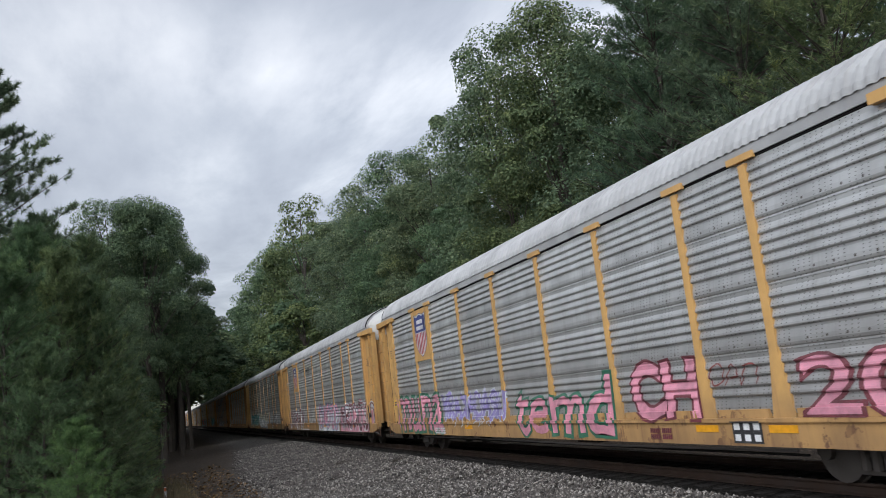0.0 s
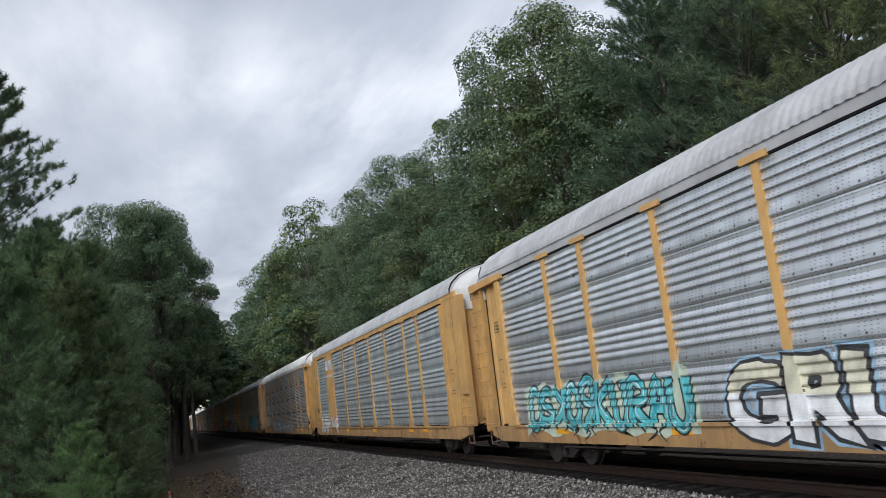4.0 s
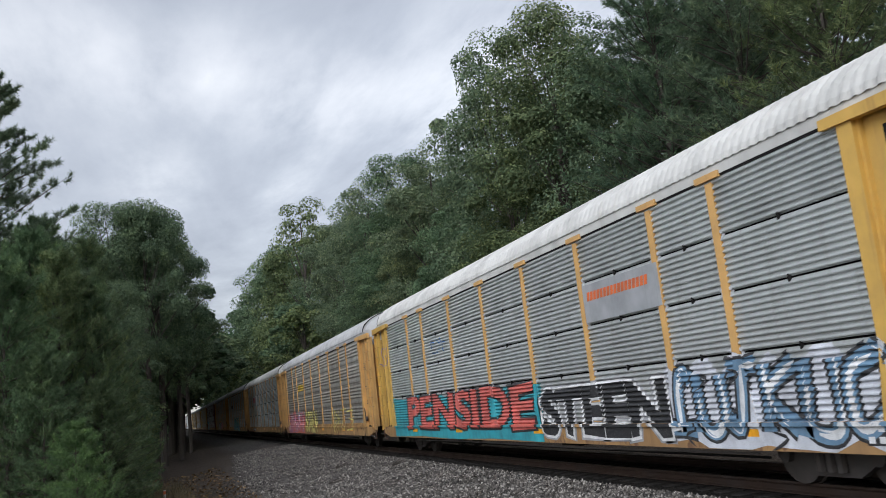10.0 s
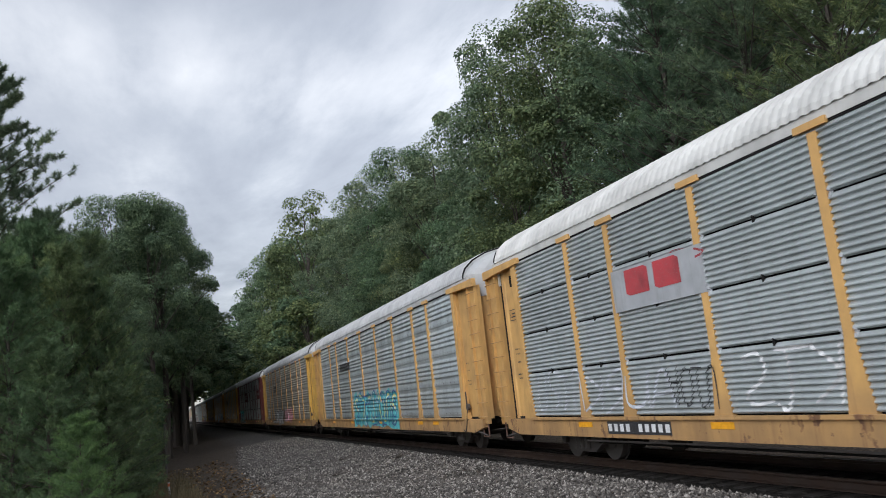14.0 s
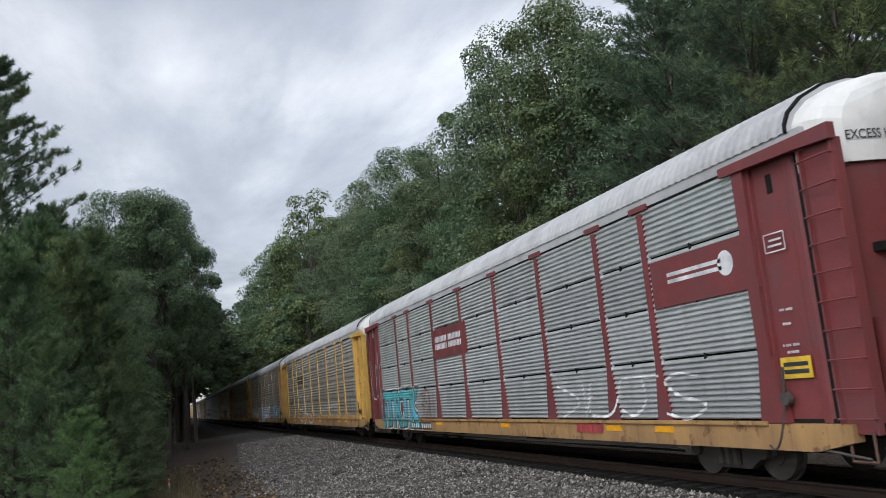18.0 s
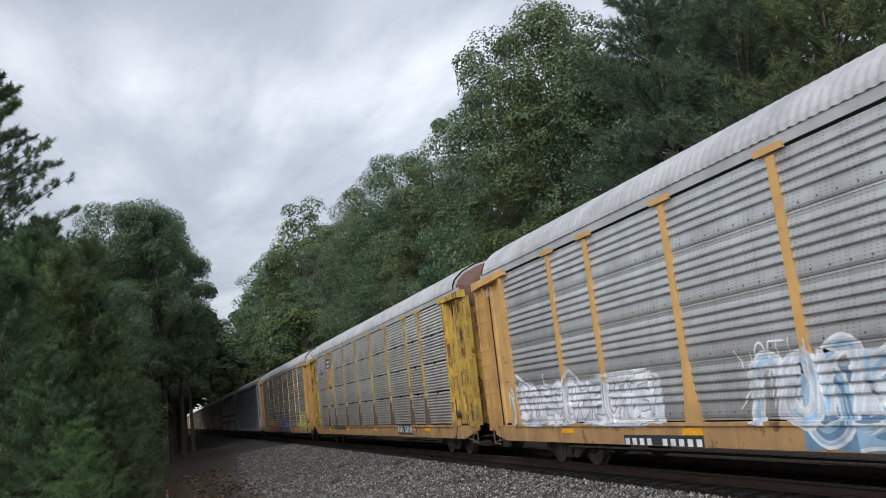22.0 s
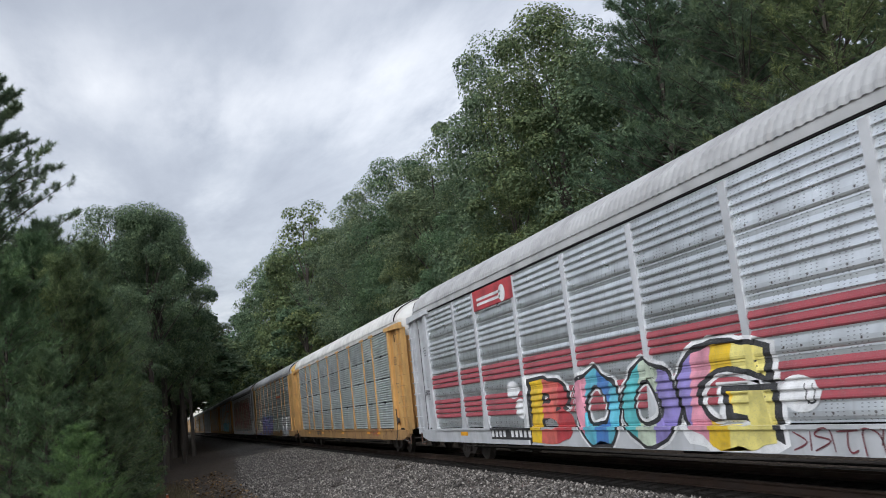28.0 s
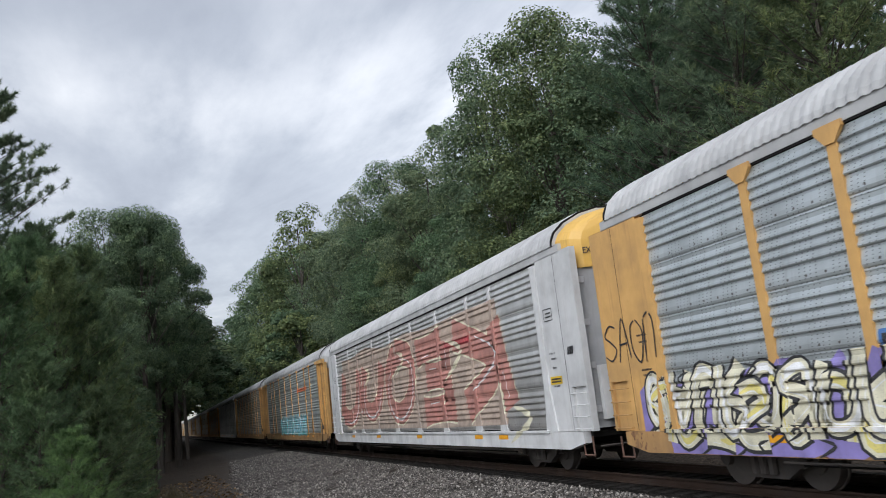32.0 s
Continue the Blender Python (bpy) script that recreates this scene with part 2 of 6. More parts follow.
ZINC_D = punched("dark_galvanised_steel", (0.25, 0.255, 0.265), (0.12, 0.11, 0.10), 0.5, 0.5, 0.3)
SLOTTED = {
    "galvanised_steel": painted("grey_slotted_steel", (0.53, 0.55, 0.535), (0.24, 0.21, 0.18), 0.4, 0.42, 0.5),
    "blue_grey_galvanised_steel": painted("blue_grey_slotted_steel", (0.47, 0.505, 0.50), (0.26, 0.25, 0.24), 0.3, 0.44, 0.45),
    "brown_stained_galvanised_steel": painted("brown_grey_slotted_steel", (0.54, 0.525, 0.495), (0.24, 0.18, 0.14), 0.5, 0.55, 0.3),
    "dark_galvanised_steel": painted("dark_slotted_steel", (0.32, 0.315, 0.315), (0.17, 0.145, 0.12), 0.5, 0.5, 0.4),
}
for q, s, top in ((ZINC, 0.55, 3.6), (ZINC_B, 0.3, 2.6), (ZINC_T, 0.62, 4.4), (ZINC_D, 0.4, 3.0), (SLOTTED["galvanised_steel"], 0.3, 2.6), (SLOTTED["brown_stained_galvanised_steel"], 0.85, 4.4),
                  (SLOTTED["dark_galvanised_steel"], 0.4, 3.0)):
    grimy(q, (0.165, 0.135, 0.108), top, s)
ZINC_P = painted("plain_galvanised_plate", (0.44, 0.45, 0.46), (0.2, 0.19, 0.18), 0.3, 0.5, 0.3)
ROOF = painted("grey_roof_steel", (0.40, 0.40, 0.395), (0.38, 0.35, 0.32), 0.4, 0.75, 0.0)
ROOF_W = painted("white_roof_paint", (0.60, 0.59, 0.555), (0.46, 0.42, 0.36), 0.3, 0.75)
WHITE = painted("dirty_white_paint", (0.62, 0.62, 0.61), (0.38, 0.33, 0.28), 0.4, 0.5)
GREY_P = painted("light_grey_paint", (0.50, 0.51, 0.52), (0.28, 0.26, 0.24), 0.3, 0.5)
MAROON = painted("oxide_red_paint", (0.17, 0.035, 0.035), (0.09, 0.03, 0.025), 0.4, 0.55)
AMBER = plain("amber_reflector", (0.80, 0.36, 0.02), 0.4)
# grime, and the painted darkness of gaps and slots
BLACK = plain("black_grime_and_gaps", (0.018, 0.017, 0.016), 0.7)
BLACK.node_tree.nodes["Principled BSDF"].inputs["Specular IOR Level"].default_value = 0.08
STEEL = painted("brown_grey_cast_steel", (0.062, 0.052, 0.045), (0.075, 0.04, 0.026), 0.6, 0.7, 0.0)
RAIL_TOP = painted("rail_steel", (0.052, 0.034, 0.026), (0.06, 0.035, 0.024), 0.5, 0.55, 0.2)
TIE = painted("tarred_timber", (0.017, 0.014, 0.012), (0.014, 0.012, 0.01), 0.6, 0.85)
for q in (TIE, RAIL_TOP):
    q.node_tree.nodes["Principled BSDF"].inputs["Specular IOR Level"].default_value = 0.12
GROUND = gravel_ground()
STONE = stone_mat()
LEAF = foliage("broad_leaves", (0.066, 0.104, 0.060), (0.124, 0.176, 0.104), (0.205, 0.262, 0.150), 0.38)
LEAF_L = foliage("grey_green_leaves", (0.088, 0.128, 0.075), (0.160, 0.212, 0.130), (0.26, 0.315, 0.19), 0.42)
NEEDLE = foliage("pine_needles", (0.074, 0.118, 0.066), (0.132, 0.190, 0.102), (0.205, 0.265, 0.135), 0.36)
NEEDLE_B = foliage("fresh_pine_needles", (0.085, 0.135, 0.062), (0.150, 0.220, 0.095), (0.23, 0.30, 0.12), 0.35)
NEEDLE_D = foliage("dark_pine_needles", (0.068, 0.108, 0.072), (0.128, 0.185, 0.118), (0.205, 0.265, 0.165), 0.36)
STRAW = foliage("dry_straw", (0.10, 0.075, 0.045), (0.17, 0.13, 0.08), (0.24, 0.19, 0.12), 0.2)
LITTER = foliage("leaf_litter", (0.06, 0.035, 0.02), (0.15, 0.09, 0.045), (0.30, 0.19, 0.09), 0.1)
BARK = painted("grey_brown_bark", (0.065, 0.052, 0.042), (0.035, 0.028, 0.022), 0.8, 0.9)


# ------------------------------------------------------------------ mesh helpers
def mesh_of(name, verts, faces, material, smooth=False):
    me = bpy.data.meshes.new(name)
    me.from_pydata([tuple(v) for v in verts], [], faces)
    me.materials.append(material)
    if smooth:
        me.polygons.foreach_set("use_smooth", [True] * len(me.polygons))
    me.update()
    return me


def part(name, data, material, parent, label=""):
    """Links a mesh or a bmesh as one part under its thing."""
    if isinstance(data, bmesh.types.BMesh):
        me = bpy.data.meshes.new(name)
        data.to_mesh(me)
        data.free()
        me.materials.append(material)
        data = me
    ob = new(name, data)
    ob.parent = parent
    return tagged(ob, label)


def box(bm, x0, x1, y0, y1, z0, z1):
    v = [bm.verts.new(p) for p in ((x0, y0, z0), (x1, y0, z0), (x1, y1, z0), (x0, y1, z0), (x0, y0, z1), (x1, y0, z1), (x1, y1, z1), (x0, y1, z1))]
    for f in ((3, 2, 1, 0), (4, 5, 6, 7), (0, 1, 5, 4), (1, 2, 6, 5), (2, 3, 7, 6), (3, 0, 4, 7)):
        bm.faces.new([v[i] for i in f])
    return v


def rod(bm, a, b, r, n=6, r2=None):
    a, b = Vector(a), Vector(b)
    d = (b - a).normalized()
    s = d.cross(Vector((0, 0, 1)) if abs(d.z) < 0.9 else Vector((1, 0, 0))).normalized()
    t = d.cross(s)
    r2 = r if r2 is None else r2
    rings = [[bm.verts.new(p + q * (s * math.cos(6.2832 * i / n) + t * math.sin(6.2832 * i / n))) for i in range(n)] for p, q in ((a, r), (b, r2))]
    for i in range(n):
        j = (i + 1) % n
        bm.faces.new((rings[0][i], rings[0][j], rings[1][j], rings[1][i]))
    bm.faces.new(rings[0][::-1])
    bm.faces.new(rings[1])


def prism(bm, outline, x0, x1):
    """An outline in (y, z) given a thickness along x."""
    a = [bm.verts.new((x0, y, z)) for y, z in outline]
    b = [bm.verts.new((x1, y, z)) for y, z in outline]
    n = len(a)
    bm.faces.new(a)
    bm.faces.new(b[::-1])
    for i in range(n):
        j = (i + 1) % n
        bm.faces.new((a[j], a[i], b[i], b[j]))


def prism_y(bm, outline, y0, y1):
    """An outline in (x, z) given a thickness along y."""
    a = [bm.verts.new((x, y0, z)) for x, z in outline]
    b = [bm.verts.new((x, y1, z)) for x, z in outline]
    n = len(a)
    bm.faces.new(a)
    bm.faces.new(b[::-1])
    for i in range(n):
        j = (i + 1) % n
        bm.faces.new((a[j], a[i], b[i], b[j]))


CACHE = {}


def cached(key, make):
    if key not in CACHE:
        CACHE[key] = make()
    return CACHE[key]


# ------------------------------------------------------------------ the autorack cars
PANEL_Z0, PANEL_Z1, EAVE = 0.99, 4.70, 4.91
END_Y, DOOR_Y = 13.74, 11.75
POSTS = (8.95, 7.15, 4.28, 1.43, -1.43, -4.28, -7.15, -8.95)
BAYS = [(8.95, 11.75), (7.15, 8.95), (4.28, 7.15), (1.43, 4.28), (-1.43, 1.43), (-4.28, -1.43), (-7.15, -4.28), (-8.95, -7.15), (-11.75, -8.95)]


# one course of a pressed sheet: height over its seam, depth; a broad swell, then four ribs
PERIOD = (PANEL_Z1 - PANEL_Z0) / 4
RIB, RIB_0 = 0.147, 0.295
RIB_SHAPE = ((0.0, 0.0), (0.012, 0.027), (0.030, 0.036), (0.058, 0.030), (0.124, 0.0))
COURSE = [(0.0, 0.010), (0.03, 0.006), (0.048, 0.022), (0.085, 0.030), (0.15, 0.024), (0.26, 0.0)] + [(RIB_0 + r * RIB + a, d) for r in range(4) for a, d in RIB_SHAPE] + [(PERIOD - 0.004, 0.0)]


def course_depth(z):
    u = (z - PANEL_Z0) % PERIOD
    for (a, da), (b, db) in zip(COURSE, COURSE[1:]):
        if u <= b:
            return da + (db - da) * (u - a) / (b - a)
    return 0.0


def ribbed(width, z0, z1, groups, side):
    """The outline of a pressed sheet, bottom to top, swept along the car."""
    pts = []
    if groups:
        for g in range(4):
            pts += [(d, z0 + g * PERIOD + a) for a, d in COURSE]
    else:
        n = max(3, int((z1 - z0) / 0.09))
        step = (z1 - z0) / n
        for r in range(n):
            b = z0 + r * step
            pts += [(0, b + 0.08 * step), (0.042, b + 0.24 * step), (0.042, b + 0.42 * step), (0, b + 0.94 * step)]
    pts = [(0, z0)] + pts + [(0, z1)]
    out = [(-side * 0 + side * d, z) for d, z in pts]
    n = len(out)
    h = width / 2
    verts = [(x, -h, z) for x, z in out] + [(x, h, z) for x, z in out]
    verts += [(-side * 0.03, -h, z0), (-side * 0.03, -h, z1), (-side * 0.03, h, z0), (-side * 0.03, h, z1)]
    faces = [(i, i + 1, n + i + 1, n + i) for i in range(n - 1)]
    k = 2 * n
    faces += [(k, k + 2, k + 3, k + 1), (n - 1, k + 1, k + 3, 2 * n - 1), (0, n, k + 2, k)]
    faces += [tuple(range(n - 1, -1, -1)) + (k, k + 1), tuple(range(n, 2 * n)) + (k + 3, k + 2)]
    if side < 0:
        faces = [f[::-1] for f in faces]
    return verts, faces


def panel_mesh(width, z0, z1, groups, side, material):
    def make():
        v, f = ribbed(width, z0, z1, groups, side)
        return mesh_of("side_panel", v, f, material)
    return cached(("panel", round(width, 2), z0, z1, groups, side, material.name), make)


def post_mesh(side, material, head=True):
    def make():
        bm = bmesh.new()
        x0, x1 = sorted((side * -0.02, side * 0.055))
        prism(bm, [(-0.085, 1.95), (-0.085, 4.66), (0.085, 4.66), (0.085, 1.95), (0.24, 0.94), (-0.24, 0.94)], x0, x1)
        if head:
            x0, x1 = sorted((side * 0.02, side * 0.08))
            if head == "gusset":
                prism(bm, [(-0.085, 4.52), (-0.24, 4.70), (-0.24, 4.78), (0.24, 4.78), (0.24, 4.70), (0.085, 4.52)], x0, x1)
            else:
                prism(bm, [(-0.30, 4.70), (-0.30, 4.80), (0.30, 4.80), (0.30, 4.70)], x0, x1)
        me = bpy.data.meshes.new("post")
        bmesh.ops.recalc_face_normals(bm, faces=bm.faces)
        bm.to_mesh(me)
        bm.free()
        me.materials.append(material)
        return me
    return cached(("post", side, material.name, head), make)


def roof_mesh(material, half):
    def make():
        n = int(2 * half / 0.05)
        arc = [(-1.512, EAVE), (-1.495, 5.02), (-1.40, 5.20), (-1.15, 5.42), (-0.75, 5.62), (-0.3, 5.73)]
        arc = arc + [(-x, z) for x, z in arc[::-1]]
        verts, faces = [], []
        for i in range(n + 1):
            y = -half + 2 * half * i / n
            up = 0.05 if (i // 2) % 2 else 0.0
            for x, z in arc:
                verts.append((x * (1 + up / 4.0), y, z + up * (0.2 + 0.8 * (z > 5.1))))
        m = len(arc)
        for i in range(n):
            for j in range(m - 1):
                a = i * m + j
                faces.append((a, a + 1, a + m + 1, a + m))
        faces.append(tuple(range(m)))
        faces.append(tuple(range(n * m, n * m + m))[::-1])
        return mesh_of("roof", verts, faces, material)
    return cached(("roof", material.name, half), make)


# the hood's plan: distance out, share of its width, drop of its crown
HOOD_PLAN = ((0.0, 1.0, 0.0), (0.24, 0.985, -0.01), (0.46, 0.93, -0.04), (0.60, 0.78, -0.08), (0.69, 0.52, -0.11), (0.74, 0.22, -0.13))


def hood_mesh(material):
    """The plain hood that closes the roof above the end doors."""
    def make():
        arc = [(-1.42, 4.32), (-1.43, 5.0), (-1.34, 5.17), (-1.10, 5.38), (-0.7, 5.57), (-0.3, 5.67)]
        arc = arc + [(-x, z) for x, z in arc[::-1]]
        verts, faces = [], []
        for y, s, dz in HOOD_PLAN:
            verts += [(x * s, y, z + dz * (z > 4.7)) for x, z in arc]
        m = len(arc)
        for i in range(len(HOOD_PLAN) - 1):
            for j in range(m - 1):
                a = i * m + j
                faces.append((a, a + 1, a + m + 1, a + m))
        k = len(HOOD_PLAN) - 1
        faces += [tuple(range(m)), tuple(range(k * m, k * m + m))[::-1]]
        return mesh_of("end_hood", verts, faces, material)
    return cached(("hood", material.name), make)


def bm_mesh(key, material, fill):
    """A mesh built once by fill(bm) and shared."""
    def make():
        bm = bmesh.new()
        fill(bm)
        bmesh.ops.recalc_face_normals(bm, faces=bm.faces)
        me = bpy.data.meshes.new(key)
        bm.to_mesh(me)
        bm.free()
        me.materials.append(material)
        return me
    return cached((key, material.name), make)


def sill_fill(side):
    def fill(bm):
        x0, x1 = sorted((side * 1.36, side * 1.53))
        prism(bm, [(-13.3, 0.93), (13.3, 0.93), (13.3, 0.70), (12.6, 0.56), (-12.6, 0.56), (-13.3, 0.70)], x0, x1)
        x0, x1 = sorted((side * 1.52, side * 1.57))
        prism(bm, [(-11.7, 0.97), (11.7, 0.97), (11.7, 0.91), (-11.7, 0.91)], x0, x1)
    return fill


def ladder_fill(side, joined):
    """The upright corner channel that carries the rungs."""
    def fill(bm):
        prof = [(-0.31, 0.0), (-0.31, 0.09), (-0.275, 0.09), (-0.275, 0.02), (0.275, 0.02), (0.275, 0.09), (0.31, 0.09), (0.31, 0.0)]
        a = [bm.verts.new((side * x, y, 0.80)) for y, x in prof]
        b = [bm.verts.new((side * x, y, 4.60)) for y, x in prof]
        for i in range(len(a)):
            j = (i + 1) % len(a)
            bm.faces.new((a[i], a[j], b[j], b[i]))
        for c in (a, b):
            bm.faces.new((c[0], c[1], c[2], c[3]))
            bm.faces.new((c[4], c[5], c[6], c[7]))
            bm.faces.new((c[0], c[3], c[4], c[7]))
        if joined:
            for i in range(10):
                rod(bm, (side * 0.13, -0.33, 1.0 + i * 0.38), (side * 0.13, 0.33, 1.0 + i * 0.38), 0.018)
    return fill


def rung_fill(bm):
    rod(bm, (-0.13, -0.30, 0), (-0.13, 0.30, 0), 0.013)
    for y in (-0.30, 0.30):
        rod(bm, (-0.13, y, 0), (-0.05, y, 0), 0.015)


def strap_fill(bm):
    arc = [(-1.515, 4.93), (-1.505, 5.03), (-1.42, 5.21), (-1.17, 5.44), (-0.76, 5.645), (-0.3, 5.76)]
    arc = arc + [(-x, z) for x, z in arc[::-1]]
    rings = [[bm.verts.new((x * q, y, z + g)) for x, z in arc] for q, g, y in ((1.0, -0.03, -0.03), (1.012, 0.012, -0.03), (1.012, 0.012, 0.03), (1.0, -0.03, 0.03))]
    for i in range(len(arc) - 1):
        for a in range(4):
            b = (a + 1) % 4
            bm.faces.new((rings[a][i], rings[a][i + 1], rings[b][i + 1], rings[b][i]))
    for i in (0, -1):
        bm.faces.new([r[i] for r in rings])


def stirrup_fill(bm):
    for y in (-0.20, 0.20):
        rod(bm, (0, y, 0.84), (0, y, 0.46), 0.020)
    rod(bm, (0, -0.21, 0.46), (0, 0.21, 0.46), 0.022)


def brake_fill(bm):
    rod(bm, (0.02, 0.0, 1.28), (-0.06, 0.0, 1.28), 0.10, 10)
    rod(bm, (-0.05, 0.0, 1.28), (-0.09, -0.10, 1.72), 0.022)
    last = (-0.06, 0.0, 1.2)
    for i in range(1, 9):
        u = i / 8
        p = (-0.06, 0.45 * u, 1.2 - 0.75 * math.sin(u * 1.9) * 0.95 + 0.1 * u)
        rod(bm, last, p, 0.016, 5)
        last = p


def wheelset_fill(bm):
    rod(bm, (-0.95, 0, 0), (0.95, 0, 0), 0.08, 10)
    for s in (-1, 1):
        for x0, x1, r in ((0.70, 0.735, 0.465), (0.735, 0.86, 0.43)):
            rod(bm, (s * x0, 0, 0), (s * x1, 0, 0), r, 28)
        rod(bm, (s * 0.86, 0, 0), (s * 0.89, 0, 0), 0.20, 16)


def sideframe_fill(bm):
    for s in (-1, 1):
        prism(bm, [(-1.12, 0.40), (-1.12, 0.60), (-0.75, 0.66), (-0.45, 0.76), (0.45, 0.76), (0.75, 0.66), (1.12, 0.60), (1.12, 0.40), (0.78, 0.36), (0.45, 0.17), (-0.45, 0.17), (-0.78, 0.36)], s * 0.93, s * 1.06)
        for i in range(3):
            rod(bm, (s * 1.10, -0.20 + 0.2 * i, 0.24), (s * 1.10, -0.20 + 0.2 * i, 0.62), 0.075, 8)
        for y in (-0.88, 0.88):
            rod(bm, (s * 1.05, y, 0.46), (s * 1.14, y, 0.46), 0.12, 12)
    box(bm, -1.1, 1.1, -0.22, 0.22, 0.40, 0.62)


def truck(parent, y, k):
    f = part("truck", bm_mesh("truck", STEEL, sideframe_fill), STEEL, parent, "grimy cast steel truck")
    f.location = (0, y, 0)
    for dy in (-0.88, 0.88):
        w = part("wheelset", bm_mesh("wheelset", STEEL, wheelset_fill), STEEL, f)
        w.location = (0, dy, 0.43)
        w["car_number"] = k
        WHEELS.append((w, dy))
    return f


def bracket_fill(bm):
    box(bm, -0.02, 0.0, -0.15, 0.15, -0.012, 0.012)
    for sy in (-1, 1):
        box(bm, -0.05, -0.01, sy * 0.125 - 0.022, sy * 0.125 + 0.022, -0.075, -0.02)
        box(bm, -0.05, -0.01, sy * 0.125 - 0.022, sy * 0.125 + 0.022, 0.02, 0.075)
        box(bm, -0.03, 0.0, sy * 0.125 - 0.012, sy * 0.125 + 0.012, -0.03, 0.03)


def under_fill(bm):
    box(bm, -0.35, 0.35, -13.6, 13.6, 0.62, 0.95)
    box(bm, -1.36, 1.36, -13.4, 13.4, 0.80, 0.93)
    for i in range(-8, 9):
        box(bm, -1.36, 1.36, i * 1.4 - 0.06, i * 1.4 + 0.06, 0.64, 0.80)
    for s in (-1, 1):
        rod(bm, (s * 1.25, -9, 0.42), (s * 1.25, 9, 0.42), 0.022)
        box(bm, s * 0.6 - 0.3, s * 0.6 + 0.3, -2.2, -1.2, 0.42, 0.75)


def coupler_fill(bm):
    box(bm, -0.10, 0.10, 0.0, 0.62, 0.74, 0.96)
    prism(bm, [(0.5, 0.70), (0.74, 0.70), (0.78, 0.85), (0.74, 1.0), (0.5, 1.0)], -0.17, 0.15)
    rod(bm, (-0.55, 0.1, 0.72), (-0.62, 0.55, 0.45), 0.025)
    rod(bm, (-0.62, 0.55, 0.45), (-0.3, 0.72, 0.38), 0.025)
    rod(bm, (-1.30, 0.05, 0.62), (1.30, 0.05, 0.62), 0.02)


WHEELS = []
CARS = []
HOODS = {(20, -1): YELLOW_B, (16, -1): YELLOW_B, (15, -1): ROOF, (14, -1): RUST, (3, -1): ROOF_W}


def end_door_fill(bm):
    # bowed leaf, swept across the end
    n = 9
    pts = []
    for i in range(n):
        u = i / (n - 1)
        pts.append((-1.36 + 1.34 * u, 0.02 + 0.26 * math.sin(math.pi * u * 0.5)))
    lo = [[bm.verts.new((x, y + d, z)) for x, y in pts] for d in (0, -0.05) for z in (0.98, 4.32)]
    for i in range(n - 1):
        bm.faces.new((lo[0][i], lo[0][i + 1], lo[1][i + 1], lo[1][i]))
        bm.faces.new((lo[2][i + 1], lo[2][i], lo[3][i], lo[3][i + 1]))
        bm.faces.new((lo[1][i], lo[1][i + 1], lo[3][i + 1], lo[3][i]))
        bm.faces.new((lo[0][i + 1], lo[0][i], lo[2][i], lo[2][i + 1]))
    bm.faces.new((lo[0][0], lo[1][0], lo[3][0], lo[2][0]))
    bm.faces.new((lo[0][-1], lo[2][-1], lo[3][-1], lo[1][-1]))


FLUSH = (3, 16, 19, 20, 23)
KICK = (0, 5, 7, 12)      # cars with a plate along the foot of each bay
END_LEAF = {19: "white", 20: "zinc"}


def flush_fill(side):
    """A plain corner: two smooth sheets with a seam, and a ladder niche at the foot."""
    def fill(bm):
        prism(bm, [(11.955, 0.94), (13.02, 0.94), (13.02, 1.86), (13.62, 1.86), (13.62, 0.94), (13.70, 0.94), (13.70, 4.76), (11.955, 4.76)], *sorted((side * 1.36, side * 1.50)))
    return fill


def corner_fill(side):
    """The flat sheet between the end and the first ribbed bay, with its deep edge."""
    def fill(bm):
        # a folded sheet: a flat field with two shallow folds beside the gap
        prof = [(11.93, 1.40), (12.68, 1.40), (12.72, 1.43), (12.86, 1.43), (12.90, 1.38), (13.04, 1.38), (13.04, 1.30), (11.93, 1.30)]
        a = [bm.verts.new((side * x, y, 0.94)) for y, x in prof]
        b = [bm.verts.new((side * x, y, 4.70)) for y, x in prof]
        bm.faces.new(a)
        bm.faces.new(b[::-1])
        for i in range(len(a)):
            j = (i + 1) % len(a)
            bm.faces.new((a[i], a[j], b[j], b[i]))
    return fill


